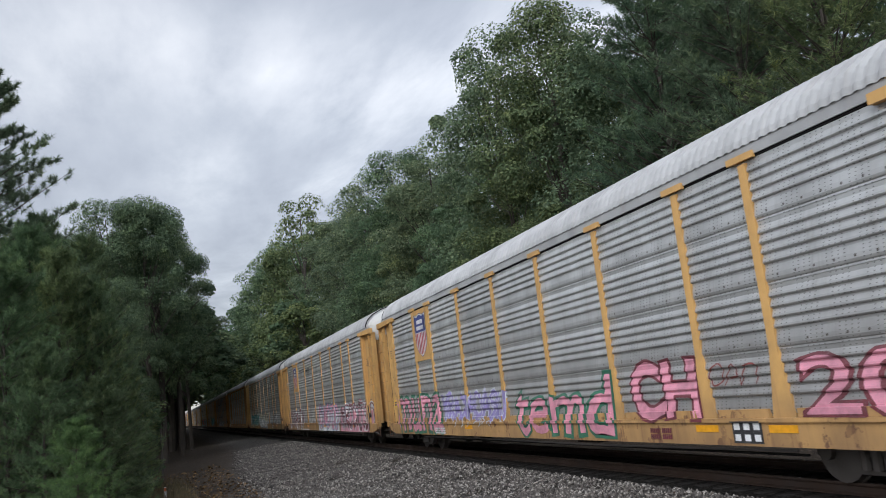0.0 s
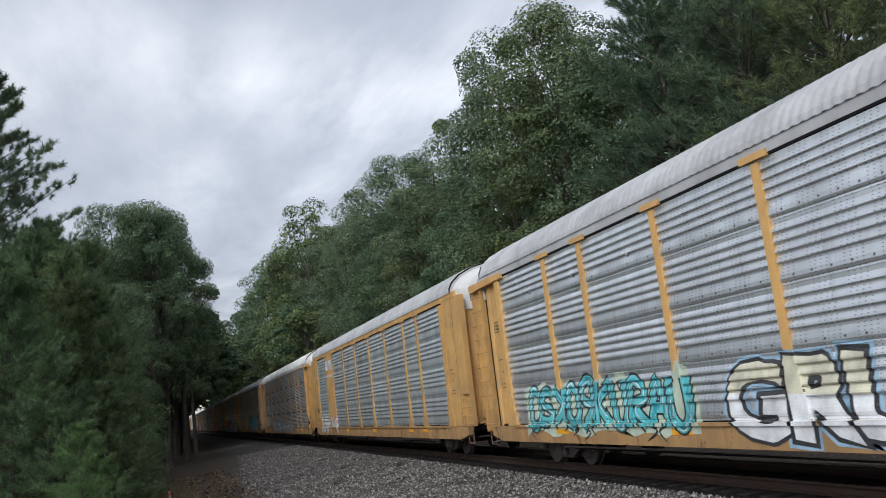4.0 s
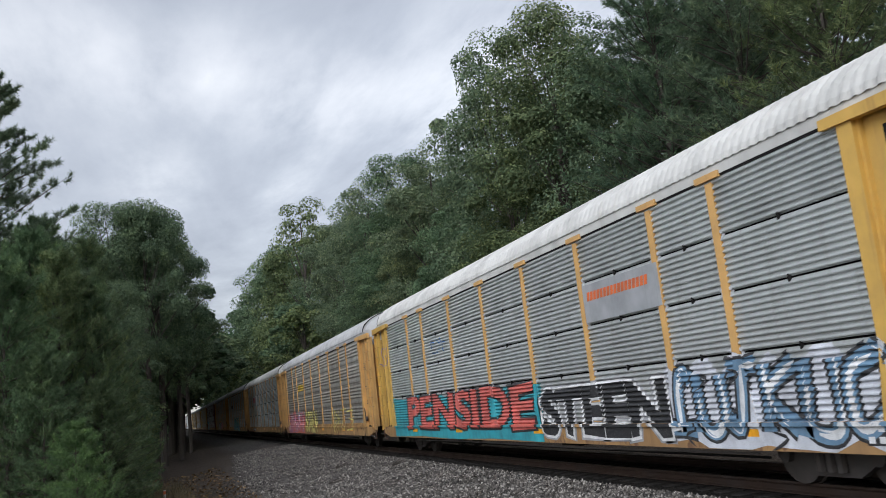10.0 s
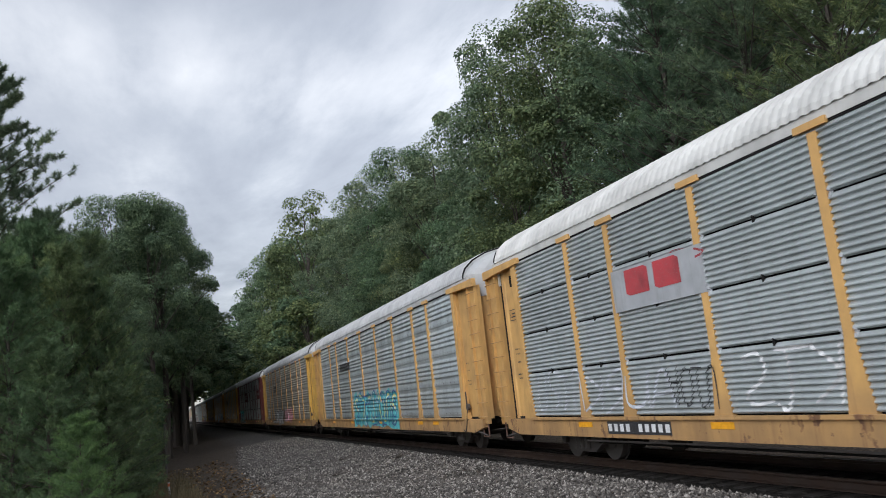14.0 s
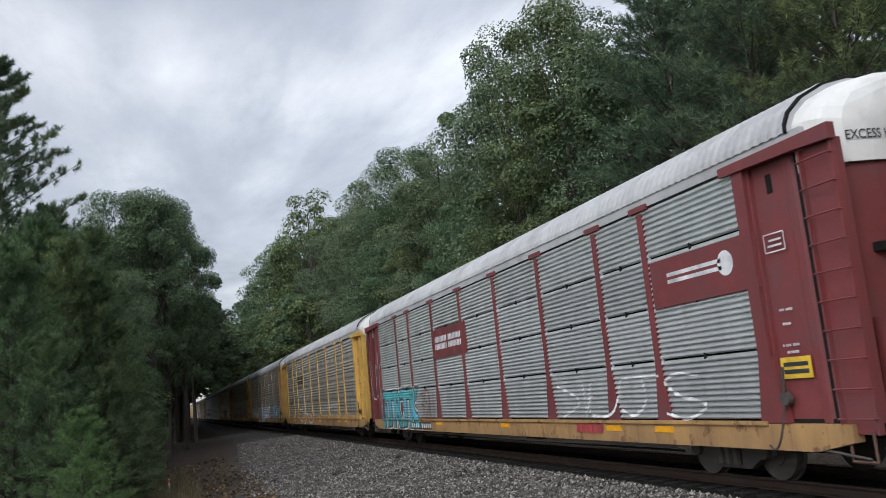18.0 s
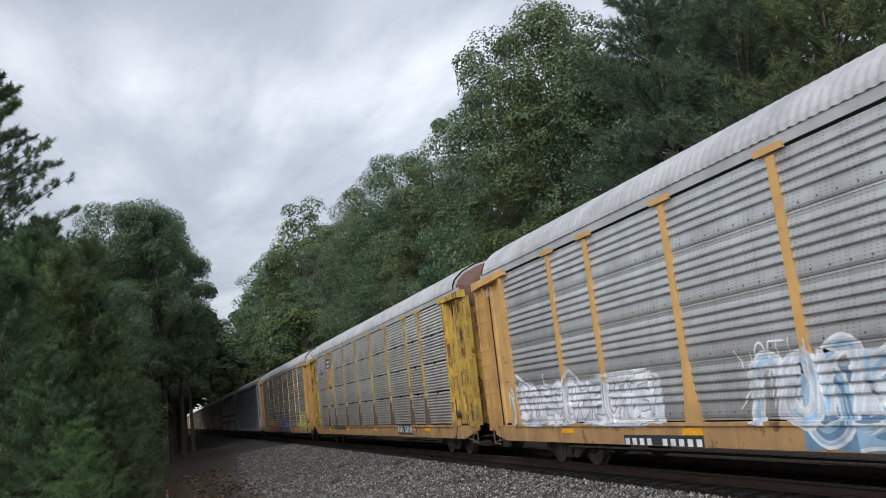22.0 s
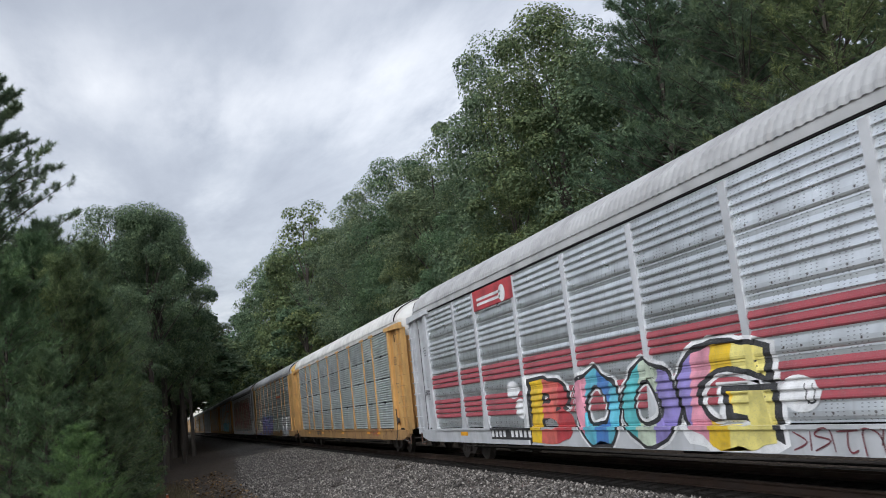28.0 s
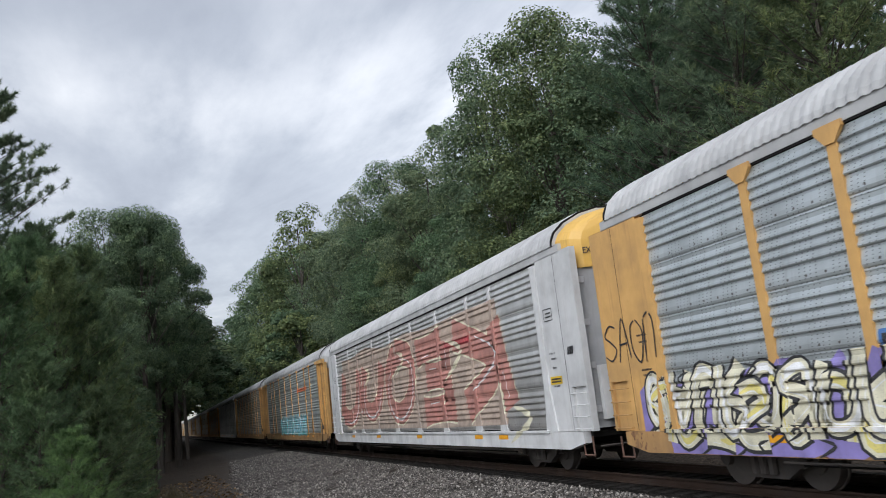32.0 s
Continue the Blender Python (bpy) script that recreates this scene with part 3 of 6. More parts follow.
def autorack(spec):
    k = spec["k"]
    car = new("autorack_car")
    tagged(car, spec["label"], "freight car", "cars of the freight train")
    post, pan, roof, end, sill = spec["post"], spec["panel"], spec["roof"], spec["end"], spec["sill"]
    eave = post if k == 3 else roof
    part("underframe", bm_mesh("underframe", BLACK, under_fill), BLACK, car, "black grimy underframe")
    part("roof", roof_mesh(roof, 13.0), roof, car, "corrugated steel roof")
    for s in (-1, 1):
        if s < 0 and k < 22:
            part("brake_pipe", bm_mesh("brake_pipe", STEEL, lambda bm: [rod(bm, (-1.42, a, za), (-1.42, c, zc), 0.02) for a, za, c, zc in ((-9.0, 0.50, -3.0, 0.46), (-3.0, 0.46, 4.0, 0.49), (4.0, 0.49, 9.2, 0.47))]), STEEL, car, "thin steel pipe under the sill")
        part("side_sill", bm_mesh("side_sill%d" % s, sill, sill_fill(s)), sill, car)
        rows = [(PANEL_Z0, PANEL_Z1)] if spec["groups"] else [(0.99, 1.99), (2.02, 2.92), (2.95, 3.80), (3.83, 4.72)]
        for y0, y1 in BAYS:
            if k == 3 and y0 == 7.15:
                p = part("side_panel", bm_mesh("broad_panel%d" % s, post, lambda bm: [box(bm, *sorted((s * 1.40, s * 1.505)), a, c, 0.94, 4.76) for a, c in ((7.16, 8.04), (8.06, 8.94))]), post, car, "broad plain yellow panel")
                continue
            for z0, z1 in rows:
                p = part("side_panel", panel_mesh(y1 - y0, z0, z1, spec["groups"], s, pan), pan, car)
                p.location = (s * 1.465, (y0 + y1) / 2, 0)
        if s < 0:
            for y0, y1 in BAYS:
                if k in KICK:
                    p = part("kick_plate", bm_mesh("kick_plate%.1f" % (y1 - y0), sill, lambda bm: box(bm, -1.535, -1.44, -(y1 - y0) / 2 + 0.30, (y1 - y0) / 2 - 0.30, 0.972, 1.10)), sill, car)
                    p.location = (0, (y0 + y1) / 2, 0)
                elif not spec["groups"]:
                    for z in (2.005, 2.935, 3.815):
                        p = part("clip", bm_mesh("clip", BLACK, lambda bm: box(bm, -1.512, -1.46, -0.016, 0.016, -0.06, 0.05)), BLACK, car)
                        p.location = (0, (y0 + y1) / 2, z)
            for y in POSTS[::2] + (POSTS[7],):
                p = part("reflector", bm_mesh("reflector", AMBER, lambda bm: box(bm, -1.536, -1.50, -0.30, 0.30, 0.76, 0.87)), AMBER, car)
                p.location = (0, y + 0.05, 0)
        for y in POSTS:
            p = part("post", post_mesh(s, post, spec["head"]), post, car)
            p.location = (s * 1.46, y, 0)
            if s < 0 and k == 14:
                g = part("post_foot", bm_mesh("post_foot", RUST, lambda bm: prism(bm, [(-0.095, 1.85), (0.095, 1.85), (0.246, 0.945), (-0.246, 0.945)], -0.062, -0.01)), RUST, car, "rust-brown post foot")
                g.location = (-1.46, y, 0)
            if s < 0 and not spec["groups"] and k < 22:
                for z in (2.005, 2.935, 3.815):
                    q = part("bracket", bm_mesh("bracket", GREY_P, bracket_fill), GREY_P, car)
                    q.location = (-1.46, y, z)
        part("eave_beam", bm_mesh("eave_beam%d" % s, eave, lambda bm: box(bm, *sorted((s * 1.36, s * 1.50)), -13.2, 13.2, 4.745, 4.925)), eave, car)
        # solid black strip that paints in the dark of the gap below the eave
        thin = k in (0, 1, 5, 13)
        part("eave_gap", bm_mesh("eave_%s%d" % ("seam" if thin else "gap", s), BLACK, lambda bm: box(bm, *sorted((s * 1.40, s * (1.47 if thin else 1.488))), -11.7, 11.7, 4.712, 4.748)), BLACK, car)
        # black sheet added behind the side so that its gaps look dark
        part("inner_wall", bm_mesh("inner_wall%d" % s, BLACK, lambda bm: box(bm, *sorted((s * 1.36, s * 1.39)), -13.05, 13.05, 0.93, 4.75)), BLACK, car)
        for e in (-1, 1):
            flush = k in FLUSH
            c = part("corner_sheet", bm_mesh("%s_sheet%d" % ("flush" if flush else "corner", s), end, (flush_fill if flush else corner_fill)(s)), end, car)
            d = part("door_post", bm_mesh("door_post%d" % s, end, lambda bm: prism(bm, [(11.70, 1.9), (11.70, 4.68), (11.95, 4.68), (11.95, 1.9), (12.12, 0.94), (11.55, 0.94)], *sorted((s * 1.42, s * 1.54)))), end, car)
            if flush:
                for o in (c, d):
                    o.scale = (1, e, 1)
                if s < 0:
                    niche = part("ladder_niche", bm_mesh("ladder_niche", end, lambda bm: box(bm, -1.44, -1.37, 13.02, 13.62, 0.94, 1.86)), end, car)
                    seam = part("sheet_seam", bm_mesh("sheet_seam", BLACK, lambda bm: box(bm, -1.502, -1.48, 12.856, 12.868, 0.95, 4.75)), BLACK, car)
                    for o in (niche, seam):
                        o.scale = (1, e, 1)
                    for i in range(4):
                        r = part("rung", bm_mesh("rung", end, rung_fill), end, car)
                        r.location = (-1.43, e * 13.32, 1.0 + i * 0.24)
                    step = part("stirrup_step", bm_mesh("stirrup_step", RUST, stirrup_fill), RUST, car)
                    step.location = (-1.48, e * 13.38, 0)
                continue
            b = part("end_bracket", bm_mesh("end_bracket%d" % s, end, lambda bm: prism(bm, [(11.45, 4.66), (11.45, 4.80), (13.78, 4.80), (13.78, 4.58), (13.1, 4.62)], *sorted((s * 1.46, s * 1.58)))), end, car)
            cp = part("corner_post", bm_mesh("corner_post%d" % s, end, lambda bm: box(bm, *sorted((s * 1.33, s * 1.435)), 13.12, 13.715, 0.94, 4.62)), end, car)
            cp.scale = (1, e, 1)
            l = part("ladder", bm_mesh("ladder%d" % s, end, ladder_fill(s, s > 0)), end, car)
            l.location = (s * 1.44, e * 13.42, 0)
            if s < 0 and k <= 24:
                for i in range(10):
                    r = part("rung", bm_mesh("rung", end, rung_fill), end, l)
                    r.location = (0, 0, 1.0 + i * 0.38)
            if s < 0:
                mirrored = []
                if not spec["groups"]:
                    # a raised black box painted in for the dark of the slot
                    mirrored.append(part("door_slot", bm_mesh("door_slot", BLACK, lambda bm: box(bm, -1.406, -1.39, 12.28, 12.40, 4.20, 4.48)), BLACK, car))
                fold = part("door_fold", bm_mesh("door_fold", end, lambda bm: box(bm, -1.47, -1.40, 11.93, 12.00, 0.95, 4.69)), end, car)
                foot = part("sheet_foot", bm_mesh("sheet_foot", BLACK, lambda bm: box(bm, -1.42, -1.32, 12.02, 13.0, 0.86, 0.99)), BLACK, car)
                step = part("stirrup_step", bm_mesh("stirrup_step", RUST, stirrup_fill), RUST, car)
                step.location = (-1.48, e * 13.38, 0)
                for o in (*mirrored, fold, foot):
                    if e < 0:
                        o.scale = (1, -1, 1)
                if e < 0:
                    gear = part("hand_brake", bm_mesh("hand_brake", STEEL, brake_fill), STEEL, car, "dark steel hand brake lever and chain")
                    gear.location = (-1.48, -12.12, 0)
                hb = part("hand_brake_rod", bm_mesh("brake_rod", STEEL, lambda bm: rod(bm, (-1.50, 0, 0.60), (-1.50, 0.9, 0.50), 0.022)), STEEL, car)
                hb.location = (0, e * 12.6, 0)
                if e < 0:
                    hb.scale = (1, -1, 1)
            for o in (c, d, b):
                if e < 0:
                    o.scale = (1, -1, 1)
    for e in (-1, 1):
        strap = part("roof_strap", bm_mesh("roof_strap", BLACK, strap_fill), BLACK, car)
        strap.location = (0, e * 12.96, 0)
        hm = HOODS.get((k, e), spec["hood"])
        h = part("end_hood", hood_mesh(hm), hm, car)
        h.location = (0, e * 12.98, 0)
        for sx in (-1, 1):
            leaf = {"white": WHITE, "zinc": ZINC_P}.get(END_LEAF.get(k), end)
            d = part("end_door", bm_mesh("end_door", leaf, end_door_fill), leaf, car)
            if k in END_LEAF:
                for z in (1.3, 2.2, 3.1, 4.0):
                    part("hinge", bm_mesh("hinge%.1f" % z, GREY_P, lambda bm: box(bm, -1.37, -1.16, 0.04, 0.13, z, z + 0.13)), GREY_P, d)
            d.location = (0, e * 13.42, 0)
            d.scale = (-sx, e, 1)
            part("door_recess", bm_mesh("door_recess", end, lambda bm: prism_y(bm, [(-1.15, 1.15), (-0.55, 1.15), (-0.55, 2.25), (-1.15, 2.25)], 0.13, 0.27)), end, d)
            if not spec["groups"]:
                # black block that paints the dark of a slot in the leaf
                part("door_slot", bm_mesh("end_slot", BLACK, lambda bm: prism_y(bm, [(-0.95, 3.10), (-0.35, 3.10), (-0.35, 3.22), (-0.95, 3.22)], 0.10, 0.285)), BLACK, d)
            part("door_latch", bm_mesh("door_latch", end, lambda bm: box(bm, -0.14, -0.06, 0.18, 0.34, 1.5, 3.9)), end, d)
        q = part("coupler", bm_mesh("coupler", STEEL, coupler_fill), STEEL, car, "rusty steel coupler and hose")
        q.location = (0, e * 13.5, 0)
        if e < 0:
            for o in (h, q):
                o.scale = (1, -1, 1)
        truck(car, e * 10.06, k)
    CARS.append((car, k))
    return car


def spec(k, label, panel, groups, post, roof, end, sill, hood=None):
    if not groups:
        panel = SLOTTED[panel.name]
    if sill is YELLOW:
        sill = YELLOW_D
    return dict(head={19: "gusset", 16: "", 17: "", 20: ""}.get(k, "bar"), k=k, label=label, panel=panel, groups=groups, post=post, roof=roof, end=end, sill=sill, hood=hood or roof)


Y = YELLOW
SPECS = [
    spec(0, "grey ribbed autorack car with yellow posts and pink graffiti", ZINC, True, Y, ROOF, Y, Y),
    spec(1, "grey ribbed autorack car with yellow posts and pink and blue graffiti", ZINC, True, Y, ROOF, Y, Y, ROOF_W),
    spec(2, "bright ribbed autorack car with yellow posts and black and white graffiti", ZINC_L, True, Y, ROOF, Y, Y, ROOF_W),
    spec(3, "silver ribbed autorack car with broad yellow panels and white graffiti", ZINC_B, True, Y, ROOF, Y, Y, Y),
    spec(4, "dark grey autorack car with yellow posts and slotted panels", ZINC_D, False, Y, ROOF_W, Y, Y, ROOF_W),
    spec(5, "brown-grey ribbed autorack car, faded yellow posts, round yellow graffiti", ZINC_T, True, YELLOW_P, ROOF, YELLOW_P, YELLOW_D),
    spec(6, "grey slotted autorack car with teal and red graffiti along its foot", ZINC, False, Y, ROOF_W, YELLOW_B, Y, ROOF_W),
    spec(7, "brown-stained ribbed autorack car with yellow posts", ZINC_T, True, Y, ROOF, Y, YELLOW_D),
    spec(8, "blue-grey slotted autorack car with white and yellow graffiti outlines", ZINC_B, False, Y, ROOF_W, Y, Y, ROOF_W),
    spec(9, "blue-grey ribbed autorack car with teal graffiti", ZINC_B, True, Y, ROOF, Y, Y),
    spec(10, "tan-stained ribbed autorack car with pink and white graffiti", ZINC_T, True, Y, ROOF, YELLOW_B, YELLOW_D),
    spec(11, "grey slotted autorack car with oxide red posts and turquoise graffiti", ZINC, False, MAROON, ROOF, MAROON, YELLOW_D, ROOF_W),
    spec(12, "brown-grey ribbed autorack car with yellow posts and white graffiti", ZINC_T, True, YELLOW_B, ROOF, YELLOW_B, YELLOW_D, ROOF_W),
    spec(13, "grey ribbed autorack car with pale blue graffiti", ZINC, True, Y, ROOF, Y, YELLOW_D, ROOF_W),
    spec(14, "grey slotted autorack car with bright yellow posts", ZINC_T, False, YELLOW_R, ROOF, YELLOW_R, YELLOW_D),
    spec(15, "silver ribbed autorack car with yellow and blue graffiti", ZINC_L, True, Y, ROOF, Y, Y, YELLOW_B),
    spec(16, "silver ribbed autorack car with dirty white ends", ZINC_B, True, GREY_P, ROOF, WHITE, GREY_P, WHITE),
    spec(17, "grey ribbed autorack car with red stripes and rainbow graffiti", ZINC_L, True, GREY_P, ROOF, GREY_P, GREY_P),
    spec(18, "grey slotted autorack car with yellow posts and a white roof", ZINC_B, False, Y, ROOF_W, Y, Y, ROOF_W),
    spec(19, "blue-grey ribbed autorack car with purple and white graffiti", ZINC_B, True, Y, ROOF, Y, YELLOW_D, YELLOW_B),
    spec(20, "white autorack car with large red-brown graffiti letters", ZINC, True, WHITE, ROOF, WHITE, WHITE),
    spec(21, "blue-grey ribbed autorack car with yellow posts", ZINC_B, True, Y, ROOF, Y, Y),
    spec(22, "dark ribbed autorack car with yellow posts", ZINC_T, True, Y, ROOF, Y, Y),
    spec(23, "grey ribbed autorack car with grey posts", ZINC, True, GREY_P, ROOF, GREY_P, GREY_P),
    spec(24, "brown-stained ribbed autorack car", ZINC_T, True, Y, ROOF, Y, Y),
    spec(25, "grey slotted autorack car with yellow posts", ZINC, False, Y, ROOF, Y, Y),
    spec(26, "grey ribbed autorack car with yellow posts", ZINC, True, Y, ROOF, Y, Y),
    spec(27, "dark slotted autorack car with yellow posts", ZINC_D, False, Y, ROOF, Y, Y),
    spec(28, "grey ribbed autorack car with yellow posts", ZINC, True, Y, ROOF, Y, Y),
    spec(29, "dark ribbed autorack car with yellow posts", ZINC_T, True, Y, ROOF, Y, Y),
    spec(30, "grey ribbed autorack car with yellow posts", ZINC, True, Y, ROOF, Y, Y),
    spec(31, "dark slotted autorack car with yellow posts", ZINC_D, False, Y, ROOF, Y, Y),
]


# ------------------------------------------------------------------ ground and track
def ground_z(x, y):
    knots = ((-400, 3.0), (-60, 0.6), (-14, -0.5), (-3, -0.75), (0.5, -0.70), (3.5, -0.42), (7.4, -0.22), (8.2, -0.19), (11.4, -0.19), (12.3, -0.3), (14, -0.9), (20, 0.0), (60, 1.5), (400, 4.0))
    for (a, za), (b, zb) in zip(knots, knots[1:]):
        if x <= b:
            u = (x - a) / (b - a)
            u = u * u * (3 - 2 * u)
            return za + (zb - za) * u
    return knots[-1][1]


def build_ground():
    xs = sorted({-3000, -1000, -400, -150, -60, -40, -25, *[-14 + 0.8 * i for i in range(48)], 30, 45, 60, 150, 400, 1000, 3000})
    ys = sorted({-3000, -1000, -300, -100, -40, *[-20 + 1.0 * i for i in range(81)], *[62 + 4 * i for i in range(35)], 250, 350, 600, 1200, 3500})
    verts, faces = [], []
    for y in ys:
        for x in xs:
            xx = max(-400, min(400, x))
            w = 0.09 * noise.noise((x * 0.7, y * 0.7, 0)) * (0 if 7.5 < x < 12 else 1) if abs(x) < 60 and -30 < y < 210 else 0
            verts.append((x, y, ground_z(xx, y) + w))
    n = len(xs)
    for j in range(len(ys) - 1):
        for i in range(n - 1):
            faces.append((j * n + i, j * n + i + 1, (j + 1) * n + i + 1, (j + 1) * n + i))
    g = new("ground", mesh_of("ground", verts, faces, GROUND, True))
    tagged(g, "grey gravel shoulder and dark leaf-strewn soil beside the track", "ground", "", "structure")


def rail_fill(bm):
    prof = [(-0.036, 0.0), (-0.04, -0.02), (-0.03, -0.045), (-0.009, -0.055), (-0.009, -0.14), (-0.075, -0.16), (-0.075, -0.172)]
    prof = prof + [(-x, z) for x, z in prof[::-1]]
    a = [bm.verts.new((x, -60, z)) for x, z in prof]
    b = [bm.verts.new((x, 900, z)) for x, z in prof]
    bm.faces.new(a)
    bm.faces.new(b[::-1])
    for i in range(len(a)):
        j = (i + 1) % len(a)
        bm.faces.new((a[j], a[i], b[i], b[j]))


def build_track():
    track = new("railway_track")
    tagged(track, "rusty steel rails on dark timber ties in grey ballast", "railway track", "", "structure")
    for s in (-1, 1):
        r = part("rail", bm_mesh("rail", RAIL_TOP, rail_fill), RAIL_TOP, track)
        r.location = (TRACK_X + s * 0.755, 0, 0)
    tie = bm_mesh("tie", TIE, lambda bm: box(bm, -1.3, 1.3, -0.11, 0.11, -0.30, -0.172))
    for i in range(240):
        t = part("tie", tie, TIE, track)
        t.location = (TRACK_X + random.uniform(-0.04, 0.04), 4 + i * 0.52, 0)


def build_stones():
    rng = np.random.default_rng(5)
    n = 105000
    y = 9 + 50 * rng.random(n) ** 1.8
    x = 0.6 + rng.random(n) * 7.55
    keep = (x > 1.9 + 1.5 * rng.random(n) ** 2 + 0.35 * np.sin(y * 0.9))
    # stones also stop where the wood's shade is painted as soil
    keep &= x > 1.9 + 2.4 * np.clip((y - 27) / 35, 0, 1) + 0.4 * rng.random(n)
    x, y = x[keep], y[keep]
    n = len(x)
    z = np.array([ground_z(a, b) + 0.09 * noise.noise((a * 0.7, b * 0.7, 0)) * (0 if 7.5 < a < 12 else 1) for a, b in zip(x, y)])
    base = np.array([(1, 0, 0), (0, 1, 0), (-1, 0, 0), (0, -1, 0), (0, 0, 0.8), (0, 0, -0.8)], float)
    size = rng.uniform(0.016, 0.042, n)
    v = base[None] * (1 + 0.45 * rng.standard_normal((n, 6, 3)).clip(-1.4, 1.4) * 0.6) + 0.25 * rng.standard_normal((n, 6, 3))
    a = rng.random(n) * 6.283
    c, s = np.cos(a), np.sin(a)
    v = np.stack([v[..., 0] * c[:, None] - v[..., 1] * s[:, None], v[..., 0] * s[:, None] + v[..., 1] * c[:, None], v[..., 2]], -1)
    v = v * size[:, None, None] + np.stack([x, y, z + size * 0.35], -1)[:, None]
    tri = np.array([(0, 1, 4), (1, 2, 4), (2, 3, 4), (3, 0, 4), (1, 0, 5), (2, 1, 5), (3, 2, 5), (0, 3, 5)])
    f = (tri[None] + 6 * np.arange(n)[:, None, None]).reshape(-1, 3)
    ob = new("ballast_stones", fast_mesh("ballast_stones", v.reshape(-1, 3), f, STONE))
    tagged(ob, "loose crushed grey ballast stones beside the rail", "gravel", "", "stuff")


def fast_mesh(name, verts, faces, material):
    me = bpy.data.meshes.new(name)
    nv, nf, k = len(verts), len(faces), faces.shape[1]
    me.vertices.add(nv)
    me.vertices.foreach_set("co", np.ascontiguousarray(verts, dtype=np.float32).ravel())
    me.loops.add(nf * k)
    me.loops.foreach_set("vertex_index", np.ascontiguousarray(faces, dtype=np.int32).ravel())
    me.polygons.add(nf)
    me.polygons.foreach_set("loop_start", np.arange(0, nf * k, k, dtype=np.int32))
    me.update(calc_edges=True)
    me.materials.append(material)
    return me


# ------------------------------------------------------------------ trees
def unit(rng, n):
    v = rng.standard_normal((n, 3))
    return v / np.linalg.norm(v, axis=1)[:, None]


def leaf_cards(rng, centres, normals, size):
    n = len(centres)
    r = unit(rng, n)
    a = np.cross(normals, r)
    a /= np.linalg.norm(a, axis=1)[:, None] + 1e-9
    b = np.cross(normals, a)
    s = size[:, None]
    v = np.stack([centres + a * s, centres + b * s * 0.72, centres - a * s, centres - b * s * 0.72], 1)
    f = np.arange(4 * n).reshape(n, 4)
    return v.reshape(-1, 3), f


def broad_tree(seed, height, width, low=0.12, clumps=70, leaves=190, leaf=0.17, material=None):
    """A broad-leaved tree: trunk with limbs, crown of leaf clumps."""
    rng = np.random.default_rng(seed)
    tree = new("tree")
    bm = bmesh.new()
    r0 = 0.016 * height
    rod(bm, (0, 0, -0.4), (0.1, 0.1, height * 0.45), r0, 8, r0 * 0.7)
    rod(bm, (0.1, 0.1, height * 0.45), (0, 0, height * 0.9), r0 * 0.7, 8, r0 * 0.15)
    cen, rad = [], []
    for i in range(clumps):
        u = rng.random() ** 0.8
        z = height * (low + (0.97 - low) * u)
        w = width / 2 * (math.sin(math.pi * (0.12 + 0.80 * u)) ** 0.7)
        a = rng.random() * 6.283
        q = w * (0.45 + 0.5 * rng.random())
        small = rng.random() < 0.3
        if small:
            q, z = q * 1.12 + 0.25, z + rng.uniform(-0.2, 0.045) * height * 0.5
        cen.append((q * math.cos(a), q * math.sin(a), z))
        rad.append(width * (rng.uniform(0.05, 0.09) if small else rng.uniform(0.10, 0.165)))
        if i % 4 == 0:
            rod(bm, (0.05, 0.05, max(0.5, z * 0.72)), cen[-1], r0 * 0.28, 5, r0 * 0.06)
    part("trunk", bm, BARK, tree, "grey-brown trunk and limbs")
    cen, rad = np.array(cen), np.array(rad)
    d = unit(rng, clumps * leaves)
    d[:, 2] = np.where(rng.random(len(d)) < 0.62, np.abs(d[:, 2]), d[:, 2])
    rr = np.repeat(rad, leaves) * (0.62 + 0.48 * rng.random(len(d)) ** 0.5)
    p = np.repeat(cen, leaves, 0) + d * rr[:, None] * np.array([1.1, 1.1, 0.85])
    nrm = d + 0.7 * unit(rng, len(d)) + np.array([0, 0, 0.45])
    nrm /= np.linalg.norm(nrm, axis=1)[:, None]
    v, f = leaf_cards(rng, p, nrm, leaf * rng.uniform(0.7, 1.3, len(p)))
    part("crown", fast_mesh("crown", v, f, material or LEAF), LEAF, tree)
    return tree


def needle_tufts(rng, tips, ways, n, length, width):
    """Tufts of needles: thin triangles that spread from each twig's tip."""
    m = len(tips)
    t = np.repeat(tips, n, 0)
    w = np.repeat(ways, n, 0) * 0.75 + unit(rng, m * n)
    w /= np.linalg.norm(w, axis=1)[:, None]
    side = np.cross(w, unit(rng, m * n))
    side /= np.linalg.norm(side, axis=1)[:, None] + 1e-9
    ln = length * rng.uniform(0.7, 1.2, m * n)[:, None]
    base = t - np.repeat(ways, n, 0) * (rng.random(m * n) * length * 1.1)[:, None]
    v = np.stack([base - side * width, base + side * width, base + w * ln], 1)
    return v.reshape(-1, 3), np.arange(3 * m * n).reshape(-1, 3)


